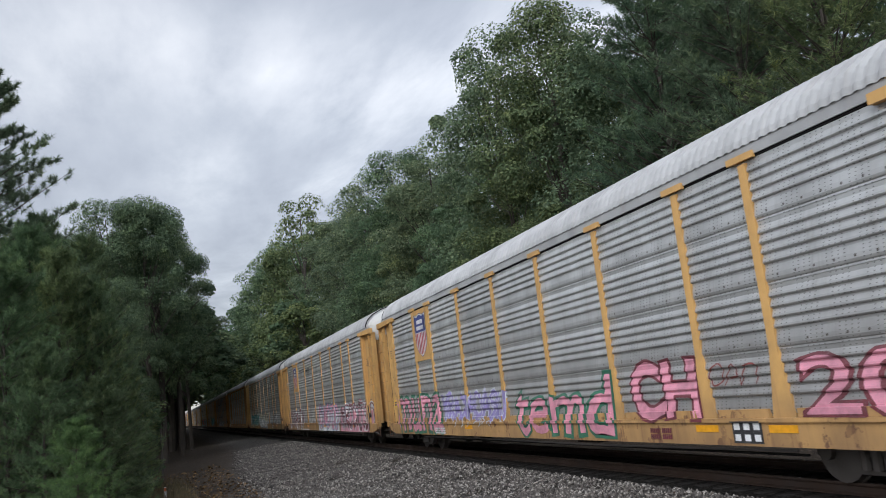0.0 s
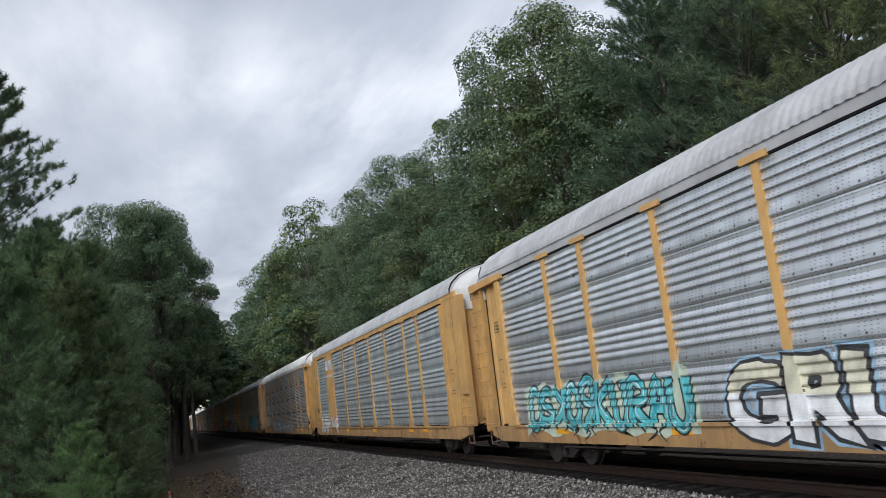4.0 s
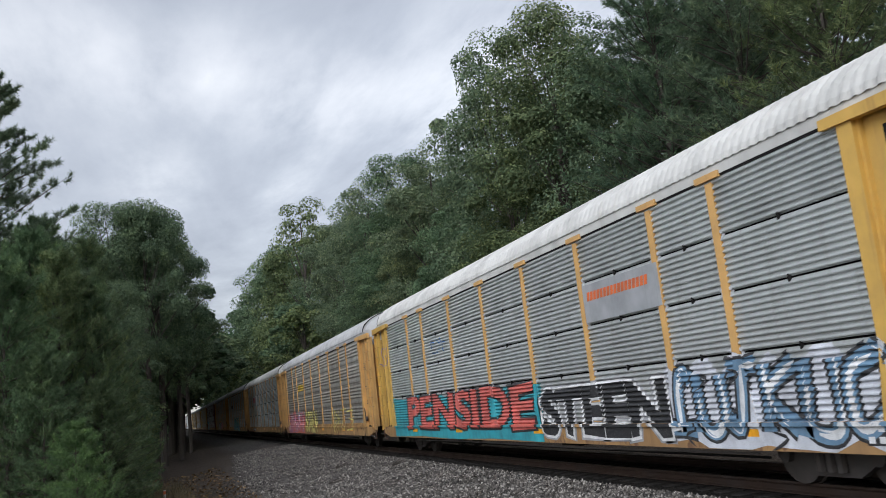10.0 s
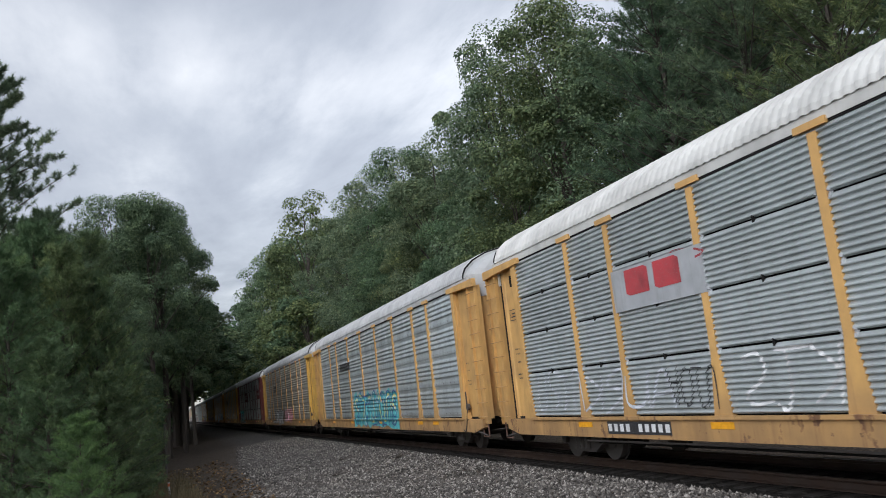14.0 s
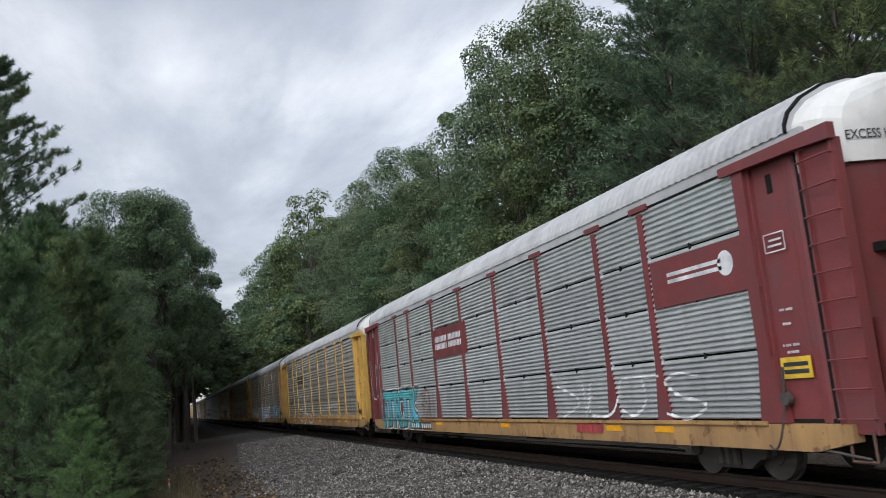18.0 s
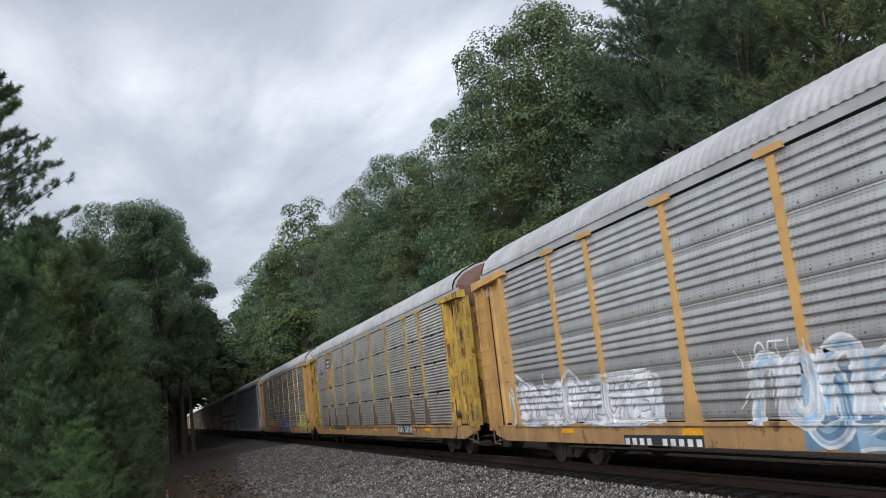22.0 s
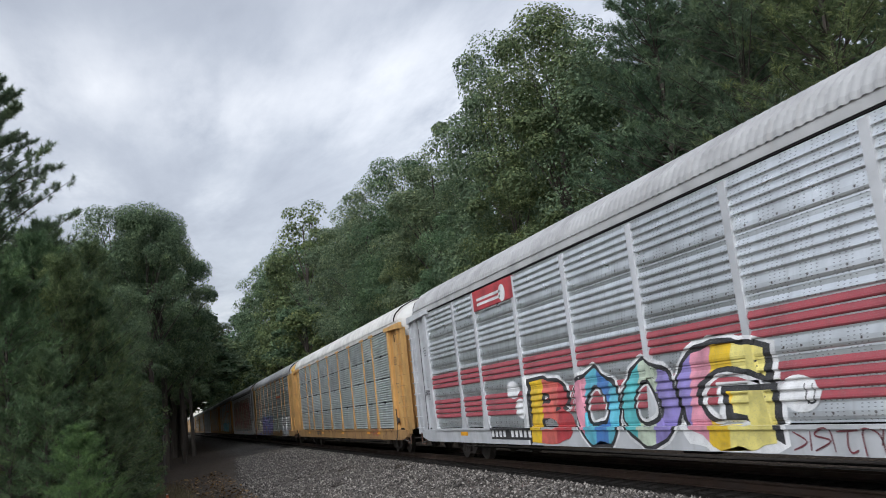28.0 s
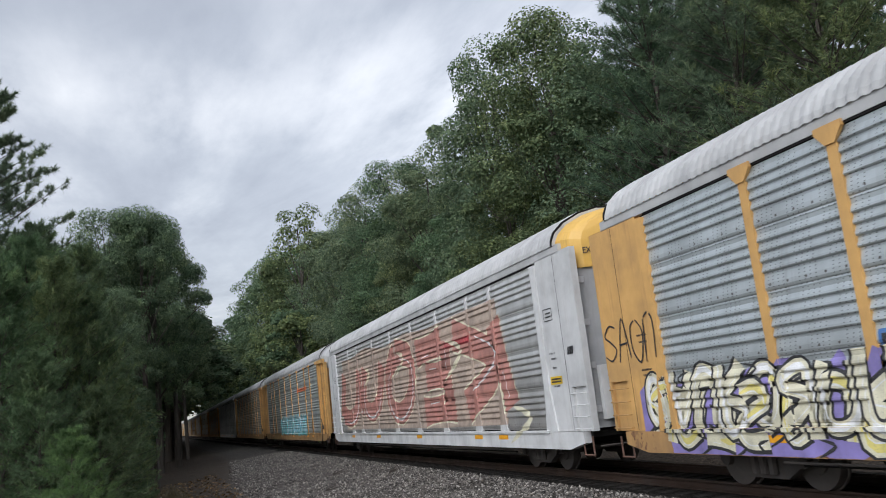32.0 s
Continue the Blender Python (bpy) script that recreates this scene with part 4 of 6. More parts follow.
def pine_tree(seed, height, width, low, whorls, per, twigs, needles, length, thick, material):
    rng = np.random.default_rng(seed)
    tree = new("pine_tree")
    bm = bmesh.new()
    r0 = 0.013 * height
    rod(bm, (0, 0, -0.4), (0, 0, height * 0.97), r0, 8, r0 * 0.12)
    tips, ways = [], []
    for i in range(whorls):
        u = (i + 0.5 * rng.random()) / whorls
        z = height * (low + (0.99 - low) * u)
        reach = width / 2 * (1 - u) ** 0.62 * (0.75 + 0.4 * rng.random()) + 0.15
        for j in range(per):
            a = 6.283 * (j + rng.random()) / per
            rise = rng.uniform(0.05, 0.55) + 0.5 * u
            end = np.array([reach * math.cos(a), reach * math.sin(a), z + reach * rise])
            start = np.array([0, 0, z])
            rod(bm, start, end, r0 * 0.2 * (1 - 0.6 * u), 4, 0.006)
            for q in range(twigs):
                s = 0.25 + 0.75 * (q + rng.random()) / twigs
                p = start + (end - start) * s
                off = unit(rng, 1)[0] * reach * 0.26 * (1.2 - s)
                off[2] = abs(off[2]) * 0.8
                way = (end - start) / np.linalg.norm(end - start) * 0.6 + off / (np.linalg.norm(off) + 1e-6) * 0.5 + np.array([0, 0, 0.4])
                tips.append(p + off)
                ways.append(way / np.linalg.norm(way))
    part("trunk", bm, BARK, tree, "grey-brown scaly trunk and branches")
    v, f = needle_tufts(rng, np.array(tips), np.array(ways), needles, length, thick)
    part("crown", fast_mesh("crown", v, f, material), material, tree)
    return tree


def plant(source, placed, group, rng):
    """Copies of the source trees: which, x, y, height factor, width factor."""
    for which, x, y, sz, sw in placed:
        src = source[which]
        m = Matrix.Translation((x, y, ground_z(x, y))) @ Matrix.Rotation(rng.random() * 6.283, 4, "Z")
        t = copy_thing(src, m)
        t.scale = (sw, sw, sz)
        tagged(t, group=group)


def remove(ob):
    for o in (*ob.children_recursive, ob):
        bpy.data.objects.remove(o)


# ------------------------------------------------------------------ lettering, logos and graffiti on the cars' sides
def spray(name, col):
    """Sprayed paint: uneven, thin in places."""
    m, nt, b = shader(name)
    n = tex(nt, "ShaderNodeTexNoise", 2.4, 6)
    g = tex(nt, "ShaderNodeTexNoise", 60, 3)
    c = ramp(nt, n.outputs[0], [(0.28, tuple(v * 0.5 + 0.01 for v in col)), (0.5, tuple(v * 0.86 + 0.01 for v in col)), (0.62, col), (0.78, tuple(min(1, v * 1.1 + 0.05) for v in col))])
    k = ramp(nt, g.outputs[0], [(0.55, (0, 0, 0)), (0.75, (0.6, 0.6, 0.6))])
    nt.links.new(mix(nt, k.outputs[0], c.outputs[0], (0.24, 0.235, 0.22)), b.inputs["Base Color"])
    b.inputs["Roughness"].default_value = 0.55
    return m


COLOURS = {
    "pink": (0.74, 0.30, 0.38), "green": (0.03, 0.16, 0.09), "violet": (0.32, 0.26, 0.55), "pale": (0.60, 0.62, 0.66), "maroon": (0.17, 0.03, 0.04), "red": (0.50, 0.05, 0.06),
    "black": (0.02, 0.02, 0.022), "white": (0.78, 0.78, 0.77), "teal": (0.03, 0.36, 0.42), "blue": (0.06, 0.20, 0.50), "grey": (0.36, 0.36, 0.37), "amber": (0.85, 0.55, 0.03),
    "yellow": (0.72, 0.62, 0.24), "cyan": (0.12, 0.50, 0.62), "coral": (0.68, 0.14, 0.11), "steelblue": (0.14, 0.26, 0.38), "orange": (0.80, 0.16, 0.03), "gold": (0.80, 0.52, 0.02),
    "lemon": (0.76, 0.66, 0.20), "brown": (0.22, 0.13, 0.08), "turq": (0.10, 0.50, 0.52), "darkred": (0.24, 0.05, 0.04), "skyblue": (0.34, 0.52, 0.66), "purple": (0.27, 0.22, 0.52),
    "lime": (0.35, 0.48, 0.06), "palegreen": (0.52, 0.60, 0.46), "cream": (0.72, 0.68, 0.50), "salmon": (0.46, 0.20, 0.16), "tan": (0.44, 0.34, 0.27), "blush": (0.70, 0.44, 0.50), "navy": (0.03, 0.05, 0.22), "stripe": (0.36, 0.06, 0.075),
}
PAINTS = {}


def paint(name):
    if name not in PAINTS:
        PAINTS[name] = spray(name + "_spray_paint", COLOURS[name])
    return PAINTS[name]


LAYING = {"car": 0}


def side_depth(y, z, groups, lift):
    """How far the camera's side of a car stands out at a place on it."""
    if LAYING["car"] == 3 and 7.15 < y < 8.95:
        return 1.508 + lift
    if abs(y) > 11.93:
        if LAYING["car"] in FLUSH:
            return 1.504 + lift
        return (1.535 if abs(y) > 13.08 else 1.435) + lift
    if z < 0.97:
        return (1.572 if z > 0.908 else 1.533) + lift
    for p in POSTS:
        if abs(y - p) < (0.09 if z > 1.95 else 0.09 + 0.153 * (1.95 - z)):
            return 1.517 + lift
    if abs(abs(y) - 11.83) < 0.14:
        return 1.543 + lift
    if LAYING["car"] in KICK and z < 1.104 and any(a + 0.295 < y < b - 0.295 for a, b in BAYS):
        return 1.537 + lift
    if not groups:
        if 1.985 < z < 2.025 or 2.915 < z < 2.955:
            return 1.39
        a, c = (0.99, 1.99) if z < 2 else (2.02, 2.92) if z < 2.93 else (2.95, 3.80)
        step = (c - a) / int((c - a) / 0.09)
        u = ((z - a) / step) % 1.0
        d = 0.0 if u < 0.08 or u > 0.94 else 0.042 * min(1.0, (u - 0.08) / 0.16, (0.94 - u) / 0.52)
        return 1.466 + d + lift
    return 1.466 + course_depth(z) + lift


def lay_on_side(bm, groups, lift):
    """Lays a flat (y, z) drawing on the car's side, over ribs, posts and sill."""
    if not bm.verts:
        return
    ys = [v.co.y for v in bm.verts]
    zs = [v.co.z for v in bm.verts]
    if not ys:
        return
    y0, y1, z0, z1 = min(ys), max(ys), min(zs), max(zs)

    def cut(co, no):
        bmesh.ops.bisect_plane(bm, geom=bm.verts[:] + bm.edges[:] + bm.faces[:], plane_co=co, plane_no=no)

    cuts = [0.905, 0.911, 0.968, 0.975]
    if LAYING["car"] in KICK:
        cuts += [1.098, 1.106]
    if groups:
        for g in range(4):
            cuts += [PANEL_Z0 + g * PERIOD + a for a, d in COURSE]
    else:
        for a, c in ((0.99, 1.99), (2.02, 2.92)):
            cuts += [a - 0.004, c + 0.004]
            step = (c - a) / int((c - a) / 0.09)
            if c > z0 and a < z1 and z1 - z0 > 0.4:
                for r in range(int((c - a) / 0.09)):
                    cuts += [a + (r + f) * step for f in (0.08, 0.24, 0.42, 0.94)]
    for z in cuts:
        if z0 < z < z1:
            cut((0, 0, z), (0, 0, 1))
    for p in POSTS:
        if y0 - 0.3 < p < y1 + 0.3:
            for s in (-1, 1):
                for e in (-0.006, 0.006):
                    if z1 > 1.95:
                        cut((0, p + s * 0.09 + e, 0), (0, 1, 0))
                    if z0 < 1.95:
                        cut((0, p + s * 0.09 + e, 1.95), (0, s * 1.01, 0.153))
    for p in (-11.97, -11.93, -11.69, 11.69, 11.93, 11.97):
        if y0 < p < y1:
            cut((0, p, 0), (0, 1, 0))
    if z0 < 0.57:
        bmesh.ops.bisect_plane(bm, geom=bm.verts[:] + bm.edges[:] + bm.faces[:], plane_co=(0, 0, 0.57), plane_no=(0, 0, -1), clear_outer=True)
    for v in bm.verts:
        v.co.x = -side_depth(v.co.y, v.co.z, groups, lift) - v.co.x


LETTERS = {}


def word_mesh(word, fat):
    """A word in the built-in font as a flat mesh."""
    if (word, fat) not in LETTERS:
        cu = bpy.data.curves.new("word", "FONT")
        cu.body, cu.size, cu.offset, cu.resolution_u = word, 1.0, fat, (10 if len(word) == 1 else 4)
        ob = bpy.data.objects.new("word", cu)
        scene.collection.objects.link(ob)
        bpy.context.view_layer.update()
        LETTERS[(word, fat)] = bpy.data.meshes.new_from_object(ob.evaluated_get(bpy.context.evaluated_depsgraph_get()))
        bpy.data.objects.remove(ob)
    return LETTERS[(word, fat)]


def word_bm(word, fat, box4, frame_fat):
    """The word stretched into the box yl, yr, z0, z1 on the side (read from the camera's side)."""
    yl, yr, z0, z1 = box4
    ref = word_mesh(word, frame_fat)
    co = [v.co for v in ref.vertices]
    ax, bx = min(c.x for c in co), max(c.x for c in co)
    ay, by = min(c.y for c in co), max(c.y for c in co)
    bm = bmesh.new()
    bm.from_mesh(word_mesh(word, fat))
    for v in bm.verts:
        u, w = (v.co.x - ax) / (bx - ax), (v.co.y - ay) / (by - ay)
        y, z = yl + (yr - yl) * u, z0 + (z1 - z0) * w
        if frame_fat > 0.05:
            # hand-drawn: uneven foot and top, leaning strokes
            y += 0.13 * (z1 - z0) * noise.noise((y * 1.7, z * 1.3, 5.0))
            z += 0.09 * (z1 - z0) * noise.noise((y * 2.3, w * 0.8, 9.0)) * (0.35 + abs(w - 0.5))
        v.co = (0, y, z)
    return bm


def ribbon(bm, pts, width):
    """A flat stroke along points (y, z)."""
    n = len(pts)
    left, right = [], []
    for i in range(n):
        a, b = pts[max(0, i - 1)], pts[min(n - 1, i + 1)]
        dy, dz = b[0] - a[0], b[1] - a[1]
        q = math.hypot(dy, dz) or 1
        oy, oz = -dz / q * width / 2, dy / q * width / 2
        left.append(bm.verts.new((0, pts[i][0] + oy, pts[i][1] + oz)))
        right.append(bm.verts.new((0, pts[i][0] - oy, pts[i][1] - oz)))
    for i in range(n - 1):
        bm.faces.new((left[i], left[i + 1], right[i + 1], right[i]))


def patch_shape(bm, pts):
    bm.faces.new([bm.verts.new((0, y, z)) for y, z in pts])


# strokes of sprayed forms, in a unit cell: left to right, foot to top
FORMS = [
    [[(0.1, 0.0), (0.12, 0.9)], [(0.12, 0.85), (0.5, 1.0), (0.85, 0.8), (0.88, 0.0)]],
    [[(0.9, 0.88), (0.4, 1.0), (0.1, 0.75), (0.45, 0.52), (0.9, 0.3), (0.6, 0.02), (0.08, 0.1)]],
    [[(0.15, 0.0), (0.12, 1.0)], [(0.15, 0.95), (0.9, 0.86)], [(0.15, 0.5), (0.75, 0.56)], [(0.15, 0.05), (0.92, 0.0)]],
    [[(0.05, 0.0), (0.45, 1.0), (0.95, 0.0)], [(0.22, 0.38), (0.8, 0.4)]],
    [[(0.5, 0.02), (0.1, 0.3), (0.15, 0.85), (0.55, 1.0), (0.9, 0.7), (0.85, 0.2), (0.5, 0.02)]],
    [[(0.1, 1.0), (0.12, 0.0)], [(0.95, 1.0), (0.2, 0.5), (0.9, 0.0)]],
    [[(0.1, 1.0), (0.12, 0.22), (0.5, 0.0), (0.86, 0.22), (0.9, 1.0)], [(0.9, 0.6), (0.98, 0.0)]],
    [[(0.1, 0.0), (0.12, 1.0), (0.7, 0.92), (0.82, 0.66), (0.2, 0.48), (0.92, 0.0)]],
    [[(0.0, 0.95), (0.95, 0.98)], [(0.5, 0.95), (0.42, 0.4), (0.6, 0.0), (0.95, 0.15)]],
]


def smooth(pts, per):
    out = []
    for i in range(len(pts) - 1):
        p0, p1, p2, p3 = pts[max(0, i - 1)], pts[i], pts[i + 1], pts[min(len(pts) - 1, i + 2)]
        for q in range(per + (i == len(pts) - 2)):
            u = q / per
            out.append(tuple(0.5 * (2 * b + (c - a) * u + (2 * a - 5 * b + 4 * c - d) * u * u + (3 * b - a - 3 * c + d) * u ** 3) for a, b, c, d in zip(p0, p1, p2, p3)))
    return out


def sprayed_forms(box4, count, rng):
    """For each cell of the box, its strokes as smooth lines of (y, z); they spell nothing."""
    yl, yr, z0, z1 = box4
    w = (yr - yl) / count
    cells, last = [], -1
    for i in range(count):
        pick = rng.choice([q for q in range(len(FORMS)) if q != last])
        last = pick
        flip, turn = rng.random() < 0.45, rng.random() < 0.3
        lean, low, top = rng.uniform(-0.12, 0.2), rng.uniform(0, 0.12), rng.uniform(0.84, 1.0)
        strokes = []
        for line in FORMS[pick]:
            pts = []
            for u, v in line:
                u, v = u + rng.uniform(-0.08, 0.08), v + rng.uniform(-0.05, 0.05)
                u, v = (1 - u if flip else u), (1 - v if turn else v)
                pts.append((yl + w * (i + 0.02 + 0.96 * u + lean * (v - 0.5)), z0 + (z1 - z0) * (low + (top - low) * min(1.02, max(-0.02, v)))))
            strokes.append(smooth(pts, 4))
        cells.append(strokes)
    return cells


def swelling(bm, pts, width, deep, slot, ends):
    """A flat stroke that swells towards its ends, set out by deep."""
    n = len(pts)
    left, right = [], []
    for i in range(n):
        a, b = pts[max(0, i - 1)], pts[min(n - 1, i + 1)]
        dy, dz = b[0] - a[0], b[1] - a[1]
        q = math.hypot(dy, dz) or 1
        u = i / (n - 1)
        h = (width * (1 + ends * (2 * u - 1) ** 2)) / 2
        left.append(bm.verts.new((deep, pts[i][0] - dz / q * h, pts[i][1] + dy / q * h)))
        right.append(bm.verts.new((deep, pts[i][0] + dz / q * h, pts[i][1] - dy / q * h)))
    for i in range(n - 1):
        bm.faces.new((left[i], left[i + 1], right[i + 1], right[i])).material_index = slot


def letter_part(car, groups, name, bm, colours, lift, label=""):
    # strokes of one form hang together
    groups_of = islands(bm)
    for a, c in zip(groups_of, groups_of[1:]):
        bm.edges.new((a[0].verts[0], c[0].verts[0]))
    lay_on_side(bm, groups, lift)
    ob = part(name, bm, paint(colours[0]), car, label)
    for c in colours[1:]:
        ob.data.materials.append(paint(c))


def islands(bm):
    """The separate pieces of a drawing, each as vertices and faces."""
    bm.verts.index_update()
    bm.faces.ensure_lookup_table()
    seen, found = set(), []
    for f in bm.faces:
        if f in seen:
            continue
        seen.add(f)
        stack, group = [f], []
        while stack:
            q = stack.pop()
            group.append(q)
            for e in q.edges:
                for o in e.link_faces:
                    if o not in seen:
                        seen.add(o)
                        stack.append(o)
        found.append(group)
    return found


def add_mark(car, groups, name, bm, colour, lift, label="", joined=False):
    lay_on_side(bm, groups, lift)
    if joined:
        return part(name, bm, paint(colour), car, label)
    place_parts(car, name, bm, colour, label)


def place_parts(car, name, bm, colour, label):
    for group in islands(bm):
        number, verts, faces = {}, [], []
        for f in group:
            row = []
            for v in f.verts:
                if v not in number:
                    number[v] = len(verts)
                    verts.append(tuple(v.co))
                row.append(number[v])
            faces.append(row)
        inks = colour.split("+")
        me = mesh_of(name, verts, faces, paint(inks[0]))
        for c in inks[1:]:
            me.materials.append(paint(c))
        if len(inks) > 1:
            me.polygons.foreach_set("material_index", [f.material_index for f in group])
        part(name, me, None, car, label)
    bm.free()


def build_mark(car, car_no, groups, rng, kind, arg, yl, yr, z0, z1, fill, edge):
    if kind == "sign" and abs(yl + yr) / 2 > 11.9:
        sgn = 1 if yl > 0 else -1
        half = min(0.34, abs(yl - yr) / 2)
        mid = sgn * min(12.66 - half, max(12.04 + half, abs(yl + yr) / 2 - 0.3))
        yl, yr = mid + half, mid - half
    b4 = (yl, yr, z0, z1)
    n = int(arg) if arg.isdigit() else 0
    wide, high = abs(yr - yl), z1 - z0
    if kind == "text":
        fat = 0.014 if edge == "-" or wide <= 2 and len(arg) > 1 else 0.04 if len(arg) == 1 else 0.045 if "+" in edge and arg.isupper() else 0.035 if arg.isupper() else 0.012
        inks, rims = fill.split("+"), edge.split("+")
        if len(rims) > 1:
            add_mark(car, groups, "graffiti_halo", word_bm(arg, fat + 0.07, b4, fat + 0.04), rims[1], 0.002)
        if edge != "-":
            add_mark(car, groups, "graffiti_outline", word_bm(arg, fat + 0.04, b4, fat + 0.04), rims[0], 0.005)
        name = "lettering" if edge == "-" else "graffiti"
        bm = word_bm(arg, fat, b4, fat + (0.04 if edge != "-" else 0))
        # colours that run across a letter, or down a word
        planes = []
        for q in range(1, len(inks)):
            u = q / len(inks)
            if len(arg) == 1:
                planes.append(((0, yl + (yr - yl) * u, (z0 + z1) / 2), (0, -1, -0.22)))
            else:
                planes.append(((0, (yl + yr) / 2, z1 - high * u), (0, 0.04, -1)))
        for co, no in planes:
            bmesh.ops.bisect_plane(bm, geom=bm.verts[:] + bm.edges[:] + bm.faces[:], plane_co=co, plane_no=no)
        lay_on_side(bm, groups, 0.009)
        for f in bm.faces:
            c = f.calc_center_median()
            f.material_index = sum(1 for co, no in planes if (c.y - co[1]) * no[1] + (c.z - co[2]) * no[2] > 0)
        place_parts(car, name, bm, fill, "%s painted lettering" % inks[0])
    elif kind == "wild":
        draw = random.Random(rng.random())
        cell = min(wide / n, 0.85 * high)
        inks, edges = fill.split("+"), edge.split("+")
        if fill != "none" and high < 2.2 and wide / n > 0.55 * high:
            n = max(n + 1, int(wide / (0.55 * high)))
            cell = min(wide / n, 0.85 * high)
        if len(edges) > 1:
            # the cloud of paint behind the forms
            top = [(u / (3 * n), draw.uniform(0.80, 1.06) if u % 3 else draw.uniform(0.62, 0.85)) for u in range(3 * n + 1)]
            foot = [(u / (2 * n), draw.uniform(-0.06, 0.10)) for u in range(2 * n + 1)]
            bm = bmesh.new()
            patch_shape(bm, [(yl + (yr - yl) * (1.06 * u - 0.03), z0 + high * v) for u, v in foot + top[::-1]])
            bmesh.ops.triangulate(bm, faces=bm.faces[:])
            add_mark(car, groups, "graffiti_ground", bm, edges[1], 0.002)
        pad = 0 if fill == "none" else 0.17 * cell
        for i, strokes in enumerate(sprayed_forms((yl, yr, max(z0, 0.58) + pad, z1 - pad), n, draw)):
            bm = bmesh.new()
            d = 0.0022 * (i % 4)
            if fill == "none":
                w = min(0.075, max(0.028, 0.085 * cell))
                for pts in strokes:
                    swelling(bm, pts, w, d, 0, -0.3)
                letter_part(car, groups, "graffiti", bm, [edge], 0.006, "%s sprayed scrawl" % edge)
                continue
            w = 0.27 * cell
            rim = min(0.05, max(0.028, 0.06 * cell))
            for pts in strokes:
                swelling(bm, pts, w + 2 * rim, d, 0, 0.25)
            for pts in strokes:
                swelling(bm, pts, w, d + 0.0008, 1, 0.25)
            if len(inks) > 1:
                for pts in strokes:
                    swelling(bm, pts[: len(pts) * 2 // 3], w * 0.5, d + 0.0013, 2, -0.7)
            mats = [edges[0], *inks]
            mats += [inks[0]] if len(inks) < 2 else []
            for pts in strokes:
                s = draw.choice((-1, 1))
                swelling(bm, [(y, z + s * w * 0.28) for y, z in pts[2:-1]], 0.1 * w + 0.008, d + 0.0016, 3, -0.6)
            for pts in strokes[:1]:
                y, z = pts[-1]
                q = draw.uniform(0.25, 0.5) * cell
                swelling(bm, smooth([(y, z), (y + q * draw.choice((-1, 1)), z - 0.3 * q), (y + 0.3 * q, z - 0.9 * q)], 4), 0.07 * cell, d + 0.0018, 0, -1.0)
            mats.append("white" if edges[0] != "white" else "pale")
            letter_part(car, groups, "graffiti", bm, mats, 0.004, "%s sprayed graffiti form" % inks[0])
    elif kind == "script":
        for i in range(n):
            zc = z1 - (i + 0.5) * high / n
            pts = [(yl + (yr - yl) * q / 30, zc + 0.07 * math.sin(q * 1.9 + i) * (0.2 + rng.random()) + 0.05 * math.sin(q * 0.5)) for q in range(31)]
            bm = bmesh.new()
            ribbon(bm, pts, 0.022)
            add_mark(car, groups, "scribble", bm, fill, 0.006)
    elif kind in ("patch", "smear", "field", "sign", "slab", "data", "bars"):
        if high < 0.16:
            z0, z1 = z0 - 0.07, z1 + 0.07
            high = z1 - z0
        if kind == "slab":
            z0, z1 = min(z0, z1), max(z0, z1)
            mat = {"zinc": ZINC_P, "maroon": MAROON, "red": paint("red")}[fill]
            bm = bmesh.new()
            box(bm, -1.522, -1.46, min(yl, yr), max(yl, yr), z0, z1)
            part("logo_panel", bm, mat, car, "flat logo panel")
            return
        if kind == "bars":
            lines = max(1, n)
            for i in range(lines):
                a, b = z0 + (z1 - z0) * (i + 0.12) / lines, z0 + (z1 - z0) * (i + 0.88) / lines
                cells = max(2, int(wide / max(0.05, (b - a) * 0.75))) if lines > 1 or wide > 4 * (b - a) else 3
                bm = bmesh.new()
                for c in range(cells):
                    if cells > 4 and c == cells // 2 and lines > 1:
                        continue
                    u0, u1 = (c + 0.1) / cells, (c + 0.86) / cells
                    s = 0.12 * (b - a)
                    patch_shape(bm, [(yl + (yr - yl) * u0 + s, a), (yl + (yr - yl) * u1 + s, a), (yl + (yr - yl) * u1 - s, b), (yl + (yr - yl) * u0 - s, b)])
                on_plate = any(r[0] == car_no and r[1] == "slab" and min(r[3], r[4]) - 0.1 < min(yl, yr) and max(yl, yr) < max(r[3], r[4]) + 0.1 and z0 > 1.5 for r in MARKS)
                if on_plate:
                    for v in bm.verts:
                        v.co.x = -1.526
                    place_parts(car, "lettering", bm, fill, "plain %s marks" % fill)
                else:
                    add_mark(car, groups, "lettering", bm, fill, 0.012, "plain %s marks" % fill)
            return
        if kind == "data":
            if fill != "none":
                bm = bmesh.new()
                patch_shape(bm, [(yl, z0), (yr, z0), (yr, z1), (yl, z1)])
                add_mark(car, groups, "data_panel", bm, fill, 0.005)
            rows = 2 if high > 0.26 and wide < 1.5 else 1
            for i in range(rows):
                bm = bmesh.new()
                a, b = z0 + high * (i + 0.2) / rows, z0 + high * (i + 0.8) / rows
                cells = 3 if wide < 1.5 else 10
                for c in range(cells):
                    if cells == 10 and c == 4:
                        continue
                    patch_shape(bm, [(yl + (yr - yl) * (c + 0.2) / cells, a), (yl + (yr - yl) * (c + 0.8) / cells, a), (yl + (yr - yl) * (c + 0.8) / cells, b), (yl + (yr - yl) * (c + 0.2) / cells, b)])
                add_mark(car, groups, "lettering", bm, edge, 0.010)
            return
        bm = bmesh.new()
